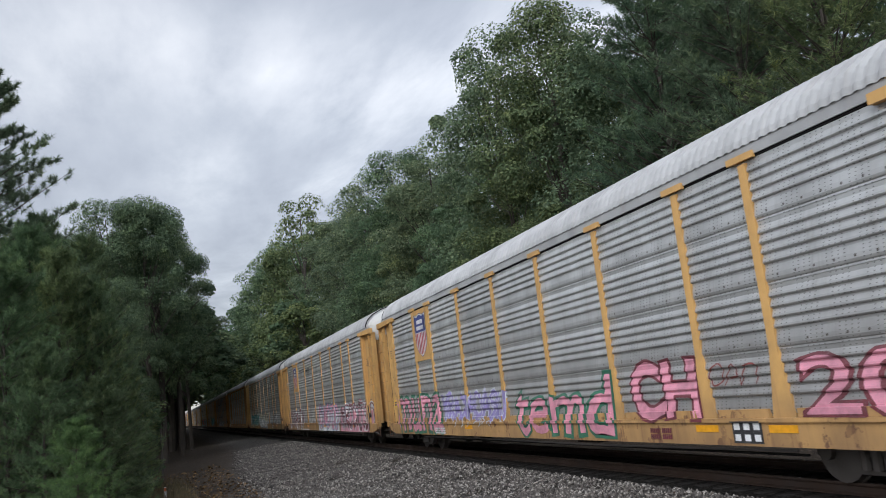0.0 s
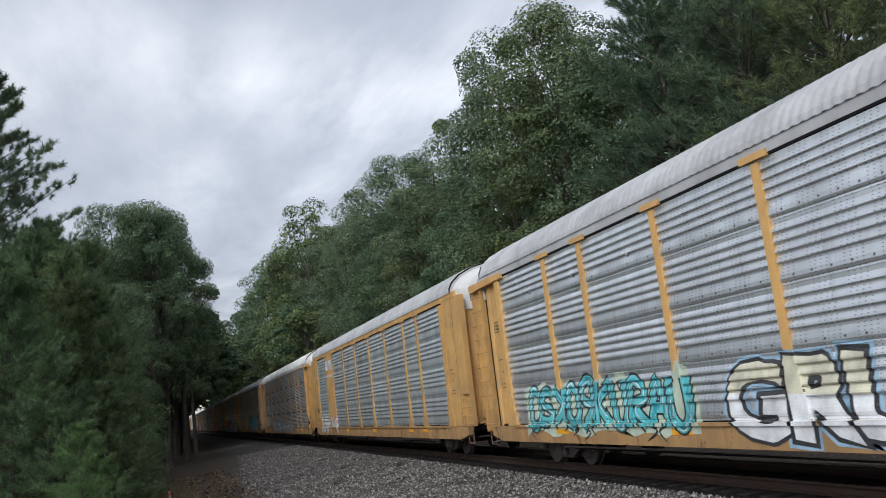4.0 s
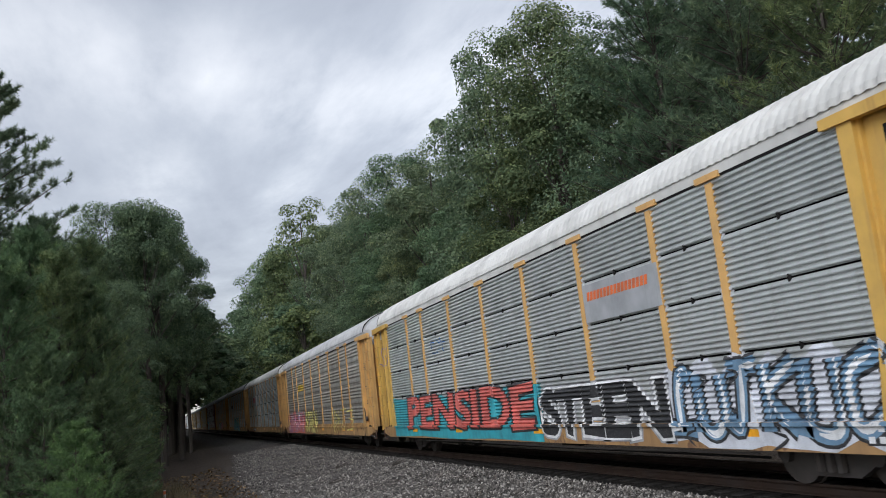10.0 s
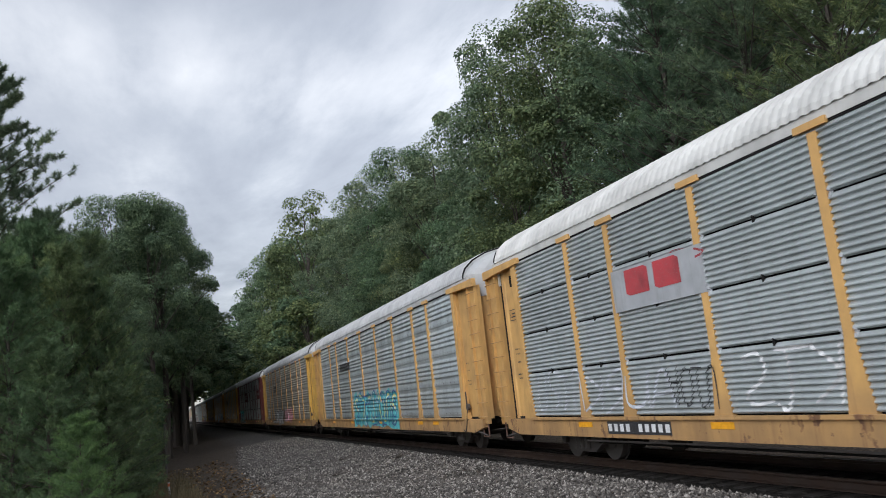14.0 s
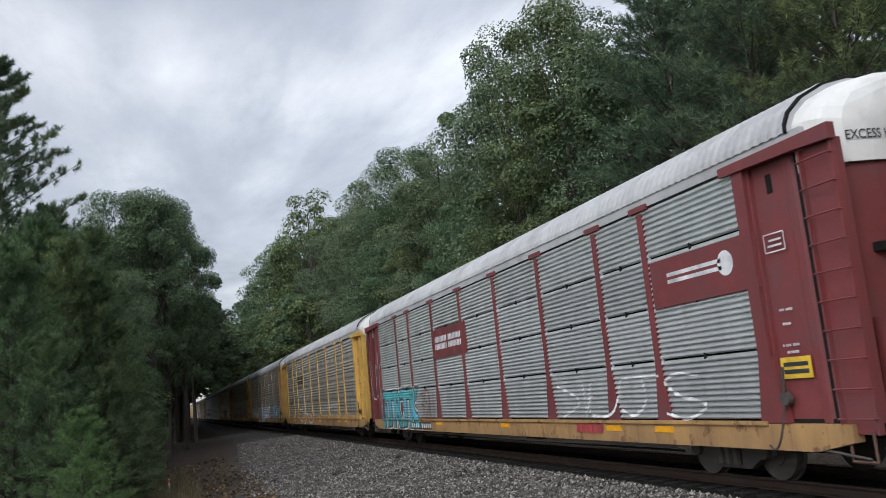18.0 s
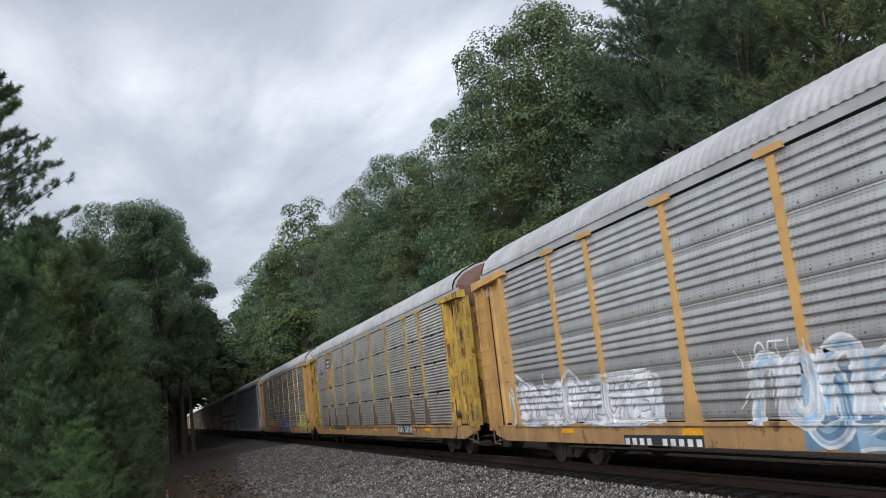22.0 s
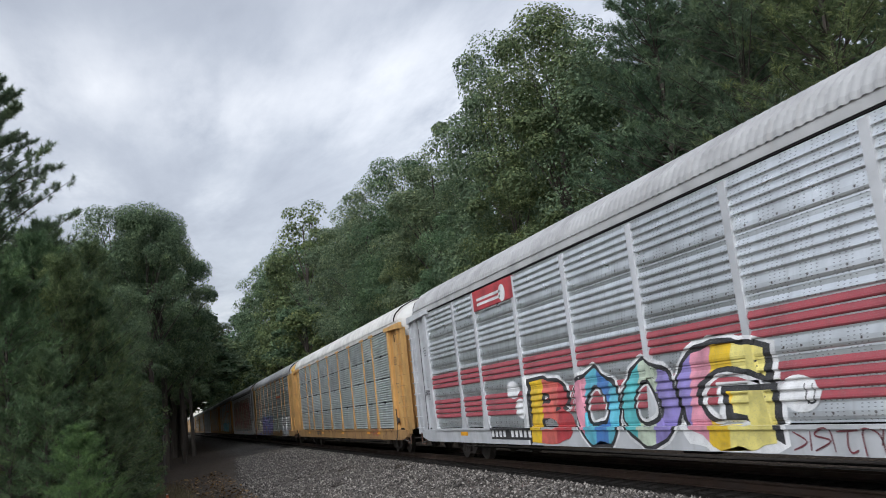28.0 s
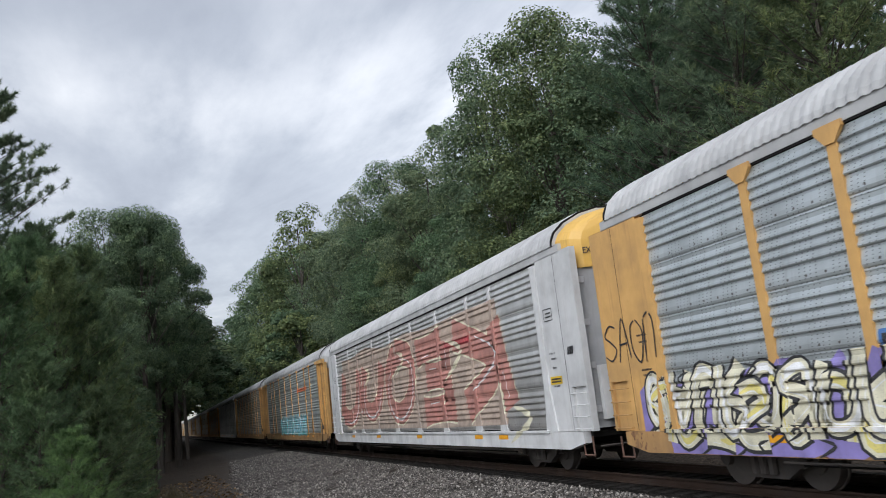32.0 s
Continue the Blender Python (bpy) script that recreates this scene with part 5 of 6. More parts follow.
        if kind in ("smear", "patch", "field"):
            k = 14
            pts = [(yl + (yr - yl) * (0.5 + 0.5 * math.cos(6.283 * i / k) * rng.uniform(0.75, 1.1)), z0 + (z1 - z0) * (0.5 + 0.5 * math.sin(6.283 * i / k) * rng.uniform(0.8, 1.1))) for i in range(k)]
            if kind == "field":
                pts = [(yl + (yr - yl) * u + rng.uniform(-0.15, 0.15), z0 + rng.uniform(-0.03, 0.1)) for u in (0, 0.25, 0.5, 0.75, 1)] + [(yl + (yr - yl) * u, z1 - rng.uniform(0, 0.35)) for u in (1, 0.85, 0.7, 0.55, 0.4, 0.25, 0.1, 0)]
            patch_shape(bm, pts)
            bmesh.ops.triangulate(bm, faces=bm.faces[:])
        else:
            patch_shape(bm, [(yl, z0), (yr, z0), (yr, z1), (yl, z1)])
        add_mark(car, groups, "label" if kind == "sign" else "paint_patch", bm, fill, 0.002 if kind == "field" else 0.006, "%s sticker" % fill if kind == "sign" else "")
        if kind == "sign":
            for i in range(2):
                bm = bmesh.new()
                a = z0 + (z1 - z0) * (0.22 + 0.34 * i)
                patch_shape(bm, [(yl + (yr - yl) * 0.1, a), (yl + (yr - yl) * 0.9, a), (yl + (yr - yl) * 0.9, a + (z1 - z0) * 0.2), (yl + (yr - yl) * 0.1, a + (z1 - z0) * 0.2)])
                add_mark(car, groups, "lettering", bm, "black", 0.010)
    elif kind == "disc" or kind == "blob":
        k = 26
        cy, cz = (yl + yr) / 2, (z0 + z1) / 2
        for q, (col, s) in enumerate(((edge, 1.10), (fill, 1.0))):
            if col == "-":
                continue
            bm = bmesh.new()
            wob = [1 + (0.10 * math.sin(3 * 6.283 * i / k) if kind == "blob" else 0.03 * math.sin(5 * i)) for i in range(k)]
            patch_shape(bm, [(cy + wide / 2 * s * wob[i] * math.cos(6.283 * i / k), cz + high / 2 * s * math.sin(6.283 * i / k)) for i in range(k)])
            bmesh.ops.triangulate(bm, faces=bm.faces[:])
            add_mark(car, groups, "graffiti", bm, col, 0.004 + 0.005 * q, "rounded %s sprayed shape" % col)
    elif kind == "worm":
        # plain blocks that stand for a logo
        z0, z1 = (z0, z1) if z1 - z0 > 0.35 else (z0 - 0.12, z1 + 0.12)
        shapes = []
        if n == 2:
            for c in (0.0, 0.54):
                a, b = yl + (yr - yl) * c, yl + (yr - yl) * (c + 0.44)
                shapes.append([(a, z0 + 0.1 * (z1 - z0)), (a + 0.15 * (b - a), z0), (b, z0), (b, z0 + 0.9 * (z1 - z0)), (b - 0.15 * (b - a), z1), (a, z1)])
        else:
            mid = (z0 + z1) / 2
            r = 0.42 * (z1 - z0)
            cy = yl + (yr - yl) * 0.82
            shapes.append([(cy + r * math.cos(6.283 * q / 16), mid + r * math.sin(6.283 * q / 16)) for q in range(16)])
            for c in (0.3, 0.55):
                shapes.append([(yl, z0 + c * (z1 - z0)), (cy + 0.1, z0 + c * (z1 - z0)), (cy + 0.1, z0 + (c + 0.14) * (z1 - z0)), (yl, z0 + (c + 0.14) * (z1 - z0))])
        for pts in shapes:
            bm = bmesh.new()
            patch_shape(bm, pts)
            for v in bm.verts:
                v.co.x = -1.527
            part("logo", bm, paint(fill), car, "plain %s logo block" % fill)


# car, kind, word or count, ends along the car, foot and top, colour, edge
MARKS = [
    (0, "text", "muna", 12.08, 6.58, 0.57, 1.93, "pink", "green"),
    (0, "wild", "3", 6.66, 1.37, 0.91, 1.90, "violet", "pale"),
    (0, "text", "temd", 0.86, -4.19, 0.60, 1.93, "pink", "green"),
    (0, "text", "CH", -4.80, -7.05, 0.92, 2.01, "pink", "maroon"),
    (0, "wild", "3", -7.31, -8.53, 1.43, 1.83, "none", "darkred"),
    (0, "text", "20", -9.31, -11.55, 0.95, 1.84, "pink", "maroon"),
    (0, "bars", "2", -5.40, -6.09, 0.62, 0.83, "maroon", "-"),
    (0, "data", "-", -7.76, -8.45, 0.60, 0.93, "black", "white"),
    (0, "bars", "3", 7.48, 6.46, 0.60, 0.80, "white", "-"),
    (0, "sign", "-", 12.82, 12.06, 1.59, 1.72, "amber", "-"),
    (1, "text", "BUILDING", 6.29, 4.32, 4.06, 4.25, "black", "-"),
    (1, "text", "AMERICA", 4.07, 2.22, 3.91, 4.19, "black", "-"),
    (1, "wild", "4", 11.90, 5.67, 0.41, 1.97, "maroon+white", "pale"),
    (1, "wild", "2", 3.87, 1.14, 0.97, 1.91, "none", "white"),
    (1, "wild", "4", 0.37, -5.24, 0.40, 2.10, "pink+skyblue", "steelblue+white"),
    (1, "wild", "6", -5.95, -12.82, 0.35, 1.95, "maroon+pale", "white+pink"),
    (1, "script", "3", 13.28, 11.60, 2.78, 3.78, "white", "-"),
    (1, "bars", "3", 6.38, 3.97, 0.41, 0.66, "white", "-"),
    (2, "wild", "4", 10.73, 3.97, 0.76, 1.96, "turq+teal", "black+palegreen"),
    (2, "text", "GRUMP", 3.05, -3.49, 0.63, 1.92, "cream+white", "black+skyblue"),
    (2, "wild", "2", -7.10, -9.11, 0.97, 1.87, "white", "black"),
    (2, "wild", "3", -8.93, -11.16, 0.86, 1.84, "white", "black"),
    (2, "bars", "2", -9.80, -10.90, 3.25, 3.50, "black", "-"),
    (2, "data", "-", -6.17, -6.93, 0.63, 0.94, "black", "white"),
    (3, "wild", "3", 11.63, 9.23, 0.60, 1.80, "white+cream", "pale"),
    (3, "wild", "3", 8.99, 6.62, 0.55, 1.55, "white+cream", "pink"),
    (3, "worm", "2", 9.09, 7.15, 3.95, 4.45, "white", "-"),
    (3, "bars", "1", 8.97, 7.22, 3.62, 3.65, "white", "-"),
    (3, "sign", "-", 12.59, 12.04, 1.30, 1.46, "amber", "-"),
    (3, "bars", "1", 12.61, 11.95, 1.83, 1.98, "black", "-"),
    (4, "sign", "-", -12.03, -12.85, 1.51, 1.68, "amber", "-"),
    (4, "wild", "2", 6.89, 4.13, 3.04, 3.76, "none", "white"),
    (4, "bars", "2", 6.15, 4.24, 3.09, 3.43, "black", "-"),
    (4, "wild", "9", 6.38, -4.40, 0.67, 1.50, "pale+black", "black+grey"),
    (4, "wild", "3", 11.85, 9.17, 1.14, 1.92, "pale+white", "white"),
    (5, "blob", "-", 4.12, 2.34, 0.72, 2.25, "yellow", "black"),
    (5, "wild", "4", 2.50, 1.51, 1.53, 2.21, "none", "white"),
    (5, "wild", "4", 11.31, 7.14, 1.13, 1.95, "none", "black"),
    (5, "wild", "3", -1.07, -5.12, 0.70, 2.24, "cyan+turq", "black+cyan"),
    (5, "wild", "3", -4.94, -8.50, 0.81, 2.14, "cyan+turq", "pale+cyan"),
    (5, "wild", "4", -7.99, -11.76, 0.89, 2.18, "grey+pale", "black"),
    (5, "data", "-", 7.46, 4.80, 0.56, 0.85, "black", "white"),
    (5, "data", "-", -12.15, -12.83, 2.86, 3.15, "none", "black"),
    (6, "field", "-", 11.74, -1.69, 0.59, 2.04, "teal", "-"),
    (6, "text", "PENSIDE", 9.86, -1.35, 0.80, 2.01, "coral", "black"),
    (6, "text", "STEEN", -1.55, -6.95, 0.66, 1.80, "black", "white+grey"),
    (6, "wild", "5", -6.85, -11.85, 0.61, 2.00, "steelblue+white", "black+pale"),
    (6, "slab", "-", -4.39, -7.20, 2.98, 3.74, "zinc", "-"),
    (6, "bars", "1", -4.55, -6.87, 3.45, 3.54, "orange", "-"),
    (6, "wild", "3", 6.38, 4.78, 3.18, 3.69, "none", "blue"),
    (6, "wild", "3", 13.14, 11.67, 3.24, 4.11, "none", "violet"),
    (6, "data", "-", -11.24, -11.75, 0.67, 0.95, "black", "white"),
    (7, "bars", "1", 6.68, 4.63, 3.09, 3.59, "gold", "-"),
    (7, "wild", "3", 11.78, 5.05, 0.55, 1.91, "coral+white", "violet+coral"),
    (7, "text", "SOREN", 4.41, 0.28, 0.57, 1.92, "lemon", "black"),
    (7, "wild", "4", 0.77, -1.42, 1.13, 1.87, "none", "black"),
    (7, "wild", "3", -4.04, -6.37, 0.57, 1.86, "none", "lemon"),
    (7, "wild", "3", -4.37, -9.60, 0.76, 1.91, "none", "lemon"),
    (7, "sign", "-", 13.39, 12.47, 3.24, 3.69, "gold", "-"),
    (7, "bars", "1", 12.56, 12.16, 2.46, 2.50, "black", "-"),
    (7, "sign", "-", 13.13, 12.54, 1.09, 1.28, "gold", "-"),
    (8, "slab", "-", 7.13, 4.19, 2.92, 3.71, "zinc", "-"),
    (8, "worm", "2", 6.63, 4.80, 3.18, 3.66, "red", "-"),
    (8, "wild", "4", 5.73, 4.27, 1.08, 1.82, "none", "black"),
    (8, "wild", "4", 11.32, 8.92, 1.06, 2.00, "none", "pale"),
    (8, "wild", "4", 8.91, 5.47, 1.01, 1.89, "none", "pale"),
    (8, "wild", "3", 3.76, 1.56, 1.00, 2.00, "none", "white"),
    (8, "wild", "2", 7.09, 4.03, 3.21, 3.73, "none", "red"),
    (8, "data", "-", 8.05, 5.78, 0.64, 0.88, "black", "white"),
    (8, "sign", "-", -12.33, -12.74, 1.95, 2.10, "gold", "-"),
    (8, "wild", "3", -4.16, -7.27, 1.05, 2.02, "none", "pale"),
    (9, "bars", "1", 6.53, 4.05, 3.20, 3.66, "black", "-"),
    (9, "wild", "4", 3.59, -4.04, 0.63, 2.17, "teal+lemon", "navy+turq"),
    (10, "bars", "2", 6.04, 4.28, 3.06, 3.60, "black", "-"),
    (10, "wild", "3", 11.78, 9.23, 1.07, 1.84, "none", "white"),
    (10, "wild", "4", 5.33, 1.19, 0.62, 1.83, "pale+white", "black+grey"),
    (10, "wild", "2", 1.33, -0.02, 0.75, 1.85, "brown+darkred", "black"),
    (10, "wild", "4", 0.19, -2.08, 0.83, 1.76, "pink+coral", "white+pink"),
    (10, "wild", "3", -1.84, -3.79, 0.75, 1.78, "pink+white", "red+salmon"),
    (10, "data", "-", 7.47, 4.93, 0.67, 0.92, "black", "white"),
    (11, "slab", "-", -9.11, -11.97, 2.90, 3.72, "maroon", "-"),
    (11, "worm", "1", -9.62, -11.60, 3.26, 3.49, "white", "-"),
    (11, "slab", "-", 4.35, 1.04, 2.86, 3.78, "maroon", "-"),
    (11, "bars", "2", 4.02, 1.45, 3.11, 3.57, "white", "-"),
    (11, "wild", "4", -4.61, -10.33, 0.98, 1.82, "none", "white"),
    (11, "text", "STRTK", 12.16, 6.23, 0.59, 2.10, "turq+cyan+teal", "black+white"),
    (11, "wild", "3", 6.54, 4.72, 0.86, 1.95, "none", "darkred"),
    (11, "wild", "4", 13.47, 11.58, 1.63, 3.37, "none", "white"),
    (11, "sign", "-", -12.37, -12.99, 1.62, 1.78, "amber", "-"),
    (11, "bars", "1", -5.50, -6.69, 0.68, 0.92, "red", "-"),
    (11, "data", "-", 7.55, 5.20, 0.61, 0.85, "black", "white"),
    (12, "bars", "2", 6.89, 4.24, 3.09, 3.65, "black", "-"),
    (12, "wild", "1", 9.17, 6.40, 0.68, 2.31, "none", "black"),
    (12, "wild", "3", 7.27, 0.64, 0.62, 2.44, "none", "white"),
    (12, "wild", "4", 0.11, -1.78, 1.77, 2.08, "none", "maroon"),
    (12, "wild", "5", -1.53, -4.10, 1.22, 1.69, "none", "white"),
    (12, "text", "LAWRITERS", -4.28, -7.10, 1.46, 1.76, "white", "-"),
    (12, "wild", "3", -3.04, -4.20, 0.73, 1.03, "none", "black"),
    (12, "bars", "2", -5.30, -6.09, 0.58, 0.81, "maroon", "-"),
    (13, "wild", "3", 12.15, 5.17, 0.89, 2.18, "none", "white"),
    (13, "wild", "4", 2.67, -4.57, 0.80, 2.11, "pale+skyblue", "white"),
    (13, "wild", "5", -6.50, -11.86, 0.96, 2.00, "skyblue+pale", "white+steelblue"),
    (13, "wild", "4", 3.00, 1.35, 1.07, 2.15, "none", "white"),
    (13, "wild", "2", 1.62, -0.95, 0.52, 1.85, "skyblue+steelblue", "white+steelblue"),
    (13, "wild", "3", 12.12, 5.35, 0.91, 1.96, "white+pale", "grey+pale"),
    (13, "data", "-", 6.60, 4.04, 0.45, 0.75, "black", "white"),
    (14, "data", "-", -5.08, -7.09, 0.64, 1.01, "black", "white"),
    (14, "wild", "2", -6.96, -7.71, 0.71, 0.94, "none", "brown"),
    (14, "bars", "2", 7.19, 4.75, 0.77, 0.98, "black", "-"),
    (15, "bars", "1", 6.52, 4.94, 3.23, 3.53, "black", "-"),
    (15, "text", "MUCE", 7.6, 1.35, 0.58, 1.86, "lemon+lemon+coral", "maroon+blue"),
    (15, "text", "PANDA", 1.2, -4.5, 0.58, 1.98, "purple+purple+blue", "black+lime"),
    (15, "wild", "3", -8.89, -11.93, 0.76, 1.87, "lemon", "black+lemon"),
    (15, "wild", "4", -4.06, -9.08, 1.16, 1.87, "none", "black"),
    (16, "bars", "1", -4.57, -6.99, 3.41, 3.63, "orange", "-"),
    (17, "slab", "-", 7.05, 4.23, 4.14, 4.68, "red", "-"),
    (17, "worm", "1", 6.75, 4.51, 4.21, 4.50, "white", "-"),
    (17, "text", "B", 4.20, 1.75, 0.53, 2.10, "gold+coral+red", "black+white"),
    (17, "text", "O", 1.72, -0.30, 0.55, 2.16, "pink+cyan+blue+cyan", "black+white"),
    (17, "text", "O", -0.30, -2.15, 0.56, 2.18, "turq+palegreen+purple", "black+white"),
    (17, "text", "G", -2.05, -4.75, 0.53, 2.30, "purple+pink+gold+lemon+lemon", "black+white"),
    (17, "disc", "-", -4.79, -5.58, 1.13, 1.65, "white", "-"),
    (17, "wild", "3", -4.90, -5.48, 1.21, 1.54, "none", "black"),
    (17, "disc", "-", 5.44, 4.63, 1.67, 2.11, "white", "-"),
    (17, "disc", "-", 4.97, 4.28, 1.18, 1.67, "white", "-"),
    (17, "wild", "5", -4.9, -7.0, 0.58, 0.92, "none", "maroon"),
    (17, "data", "-", 6.77, 4.06, 0.68, 0.97, "black", "white"),
    (17, "bars", "2", 12.72, 12.19, 2.04, 2.23, "black", "-"),
    (18, "bars", "2", 6.11, 4.77, 0.69, 0.93, "black", "-"),
    (18, "wild", "3", -7.43, -9.01, 0.70, 1.00, "none", "red"),
    (18, "sign", "-", 12.36, 11.83, 1.63, 1.83, "gold", "-"),
    (19, "slab", "-", -4.44, -7.00, 3.23, 3.53, "zinc", "-"),
    (19, "bars", "1", -4.54, -6.94, 3.41, 3.49, "orange", "-"),
    (19, "text", "MAYHEM", 7.03, -0.70, 0.64, 2.07, "violet+purple", "black+blue"),
    (19, "wild", "5", -1.20, -5.56, 0.77, 2.04, "palegreen+white", "grey"),
    (19, "text", "BLERT", -6.77, -10.87, 0.61, 1.98, "white+white+pale", "black+pale"),
    (19, "wild", "6", 12.46, 6.72, 0.53, 1.88, "cream+lemon", "black+purple"),
    (19, "wild", "4", 13.65, 11.74, 2.16, 3.05, "none", "black"),
    (19, "wild", "4", 12.45, 6.80, 0.80, 2.06, "cream+white", "black"),
    (19, "wild", "3", -8.44, -9.40, 2.14, 2.41, "none", "black"),
    (20, "field", "-", 10.4, -9.3, 1.05, 4.45, "tan", "-"),
    (20, "wild", "5", 11.19, -9.84, 1.01, 4.40, "salmon+salmon", "cream"),
    (20, "bars", "1", -4.85, -7.20, 3.46, 3.56, "red", "-"),
    (20, "bars", "1", -13.04, -13.32, 2.52, 2.74, "black", "-"),
    (20, "sign", "-", -12.18, -12.75, 1.96, 2.13, "gold", "-"),
    (21, "wild", "3", 4.08, -6.70, 0.88, 2.20, "cyan+white", "white+turq"),
    (21, "bars", "1", -3.99, -7.70, 3.43, 3.72, "orange", "-"),
    (19, "slab", "-", -9.21, -11.33, 3.74, 3.91, "zinc", "-"),
]


def shield(car, worn):
    """A yellow plate with a shield: blue head, red and white stripes."""
    plate = part("logo_panel", bm_mesh("shield_plate", YELLOW_R if worn else YELLOW, lambda bm: box(bm, -1.522, -1.46, 7.26, 8.84, 2.98, 4.68)), YELLOW, car, "yellow logo plate")
    cy, z0, z1, w = 8.06, 3.14, 4.50, 1.22

    def half(z):
        u = (z - z0) / (z1 - z0)
        if u < 0.45:
            return w / 2 * max(0.0, 1 - (1 - u / 0.45) ** 2) ** 0.62
        return w / 2 * (1 - 0.07 * math.sin((u - 0.45) / 0.55 * math.pi))

    def outline(g, a, b):
        zs = [a - g + (b - a + 2 * g) * i / 20 for i in range(21)]
        side = [(half(min(z1, max(a, z))) + g if i not in (0,) or a > z0 else 0.02, z) for i, z in enumerate(zs)]
        top = [] if b < z1 - 0.05 else [(0.30, b + g - 0.05), (0.0, b + g + 0.03), (-0.30, b + g - 0.05)]
        return [(cy + q, z) for q, z in side] + [(cy + q, z) for q, z in top] + [(cy - q, z) for q, z in side[::-1]]

    split = 3.90
    for x, g, a, b, col in ((-1.525, 0.035, z0, z1, "navy"), (-1.528, 0.005, z0, z1, "white"), (-1.531, -0.025, split, z1, "navy")):
        bm = bmesh.new()
        bm.faces.new([bm.verts.new((x, y, z)) for y, z in outline(g, a, b)])
        bmesh.ops.triangulate(bm, faces=bm.faces[:])
        part("shield" if a == z0 else "shield_head", bm, paint(col), plate)
    for i in range(7):
        a, b = w * (i / 7 - 0.5) + 0.035, w * ((i + 0.58) / 7 - 0.5) + 0.035
        foot = []
        for q in (a, b):
            z = z0 + 0.04
            while z < split and half(z) < abs(q) + 0.02:
                z += 0.02
            foot.append(z)
        bm = bmesh.new()
        bm.faces.new([bm.verts.new((-1.531, cy + y, z)) for y, z in ((a, foot[0]), (b, foot[1]), (b, split), (a, split))])
        part("stripe", bm, paint("red"), plate)
    for u, wide in ((4.20, 0.66), (4.00, 0.78)):
        bm = bmesh.new()
        bm.faces.new([bm.verts.new((-1.535, cy + y, z)) for y, z in ((wide / 2, u), (-wide / 2, u), (-wide / 2, u + 0.13), (wide / 2, u + 0.13))])
        part("shield_bar", bm, paint("white"), plate, "plain white bar")


def stencils(car, spec, rng):
    """Small stencilled marks on the sheets beside the ends, and the height warning on the end."""
    dark = "black" if spec["end"] is not MAROON else "white"
    for e in (-1, 1):
        bm = bmesh.new()
        yc = e * 12.30
        for z, w, h in ((3.35, 0.0, 0.28), (2.62, 0.34, 0.05), (2.50, 0.30, 0.05), (2.30, 0.22, 0.05), (2.0, 0.36, 0.05), (1.90, 0.30, 0.05)):
            if rng.random() < 0.25:
                continue
            if w == 0:
                for q in ((-0.22, -0.20, 0, h), (0.20, 0.22, 0, h), (-0.22, 0.22, 0, 0.02), (-0.22, 0.22, h - 0.02, h), (-0.15, 0.15, 0.08, 0.11), (-0.15, 0.12, 0.16, 0.19)):
                    patch_shape(bm, [(yc + q[0], z + q[2]), (yc + q[1], z + q[2]), (yc + q[1], z + q[3]), (yc + q[0], z + q[3])])
            else:
                for c in range(int(w / 0.034)):
                    a = yc - w / 2 + c * 0.034
                    if rng.random() < 0.86:
                        patch_shape(bm, [(a, z), (a + 0.022, z), (a + 0.022, z + 0.7 * h), (a, z + 0.7 * h)])
        tagged(add_mark(car, False, "stencil", bm, dark, 0.005, "small plain stencilled marks", True), kind="stuff")
    me = cached(("warning", dark), lambda: warning_mesh())
    ob = part("warning_lettering", me, paint("black"), car, "black stencilled lettering")
    return ob


def warning_mesh():
    bm = bmesh.new()
    bm.from_mesh(word_mesh("EXCESS HEIGHT", 0.012))
    co = [v.co.x for v in bm.verts]
    s = 1.08 / (max(co) - min(co))
    for v in bm.verts:
        x = -1.12 + s * v.co.x
        u = abs(x) / 1.43
        out = HOOD_PLAN[-1][0]
        for (a, wa, q), (b, wb, q2) in zip(HOOD_PLAN, HOOD_PLAN[1:]):
            if wb <= u <= wa:
                out = b + (a - b) * (u - wb) / (wa - wb)
        v.co = (x, -12.995 - out, 4.62 + s * 1.2 * v.co.y)
    me = bpy.data.meshes.new("warning_lettering")
    bm.to_mesh(me)
    bm.free()
    me.materials.append(paint("black"))
    return me


def red_stripes(car):
    """The red ribs of the grey and red car."""
    for g in (0, 1):
        for r in range(4 - g):
            b = PANEL_Z0 + g * PERIOD + RIB_0 + r * RIB
            for y0, y1 in BAYS:
                def fill(bm):
                    prof = [(1.467 + d, a) for a, d in RIB_SHAPE]
                    h = (y1 - y0) / 2 - 0.02
                    a = [bm.verts.new((-x, -h, z)) for x, z in prof]
                    c = [bm.verts.new((-x, h, z)) for x, z in prof]
                    for i in range(4):
                        bm.faces.new((a[i], a[i + 1], c[i + 1], c[i]))
                p = part("red_rib", bm_mesh("red_rib%.2f" % (y1 - y0), paint("stripe"), fill), paint("stripe"), car)
                p.location = (0, (y0 + y1) / 2, b)


def build_marks():
    rng = random.Random(3)
    for car, k in CARS:
        sp = SPECS[k]
        LAYING["car"] = k
        for row in MARKS:
            if row[0] == k:
                build_mark(car, k, sp["groups"], rng, *row[1:])
        if k in (0, 1, 5, 14):
            shield(car, k == 14)
        if k <= 22:
            stencils(car, sp, rng)
        if k == 17:
            red_stripes(car)




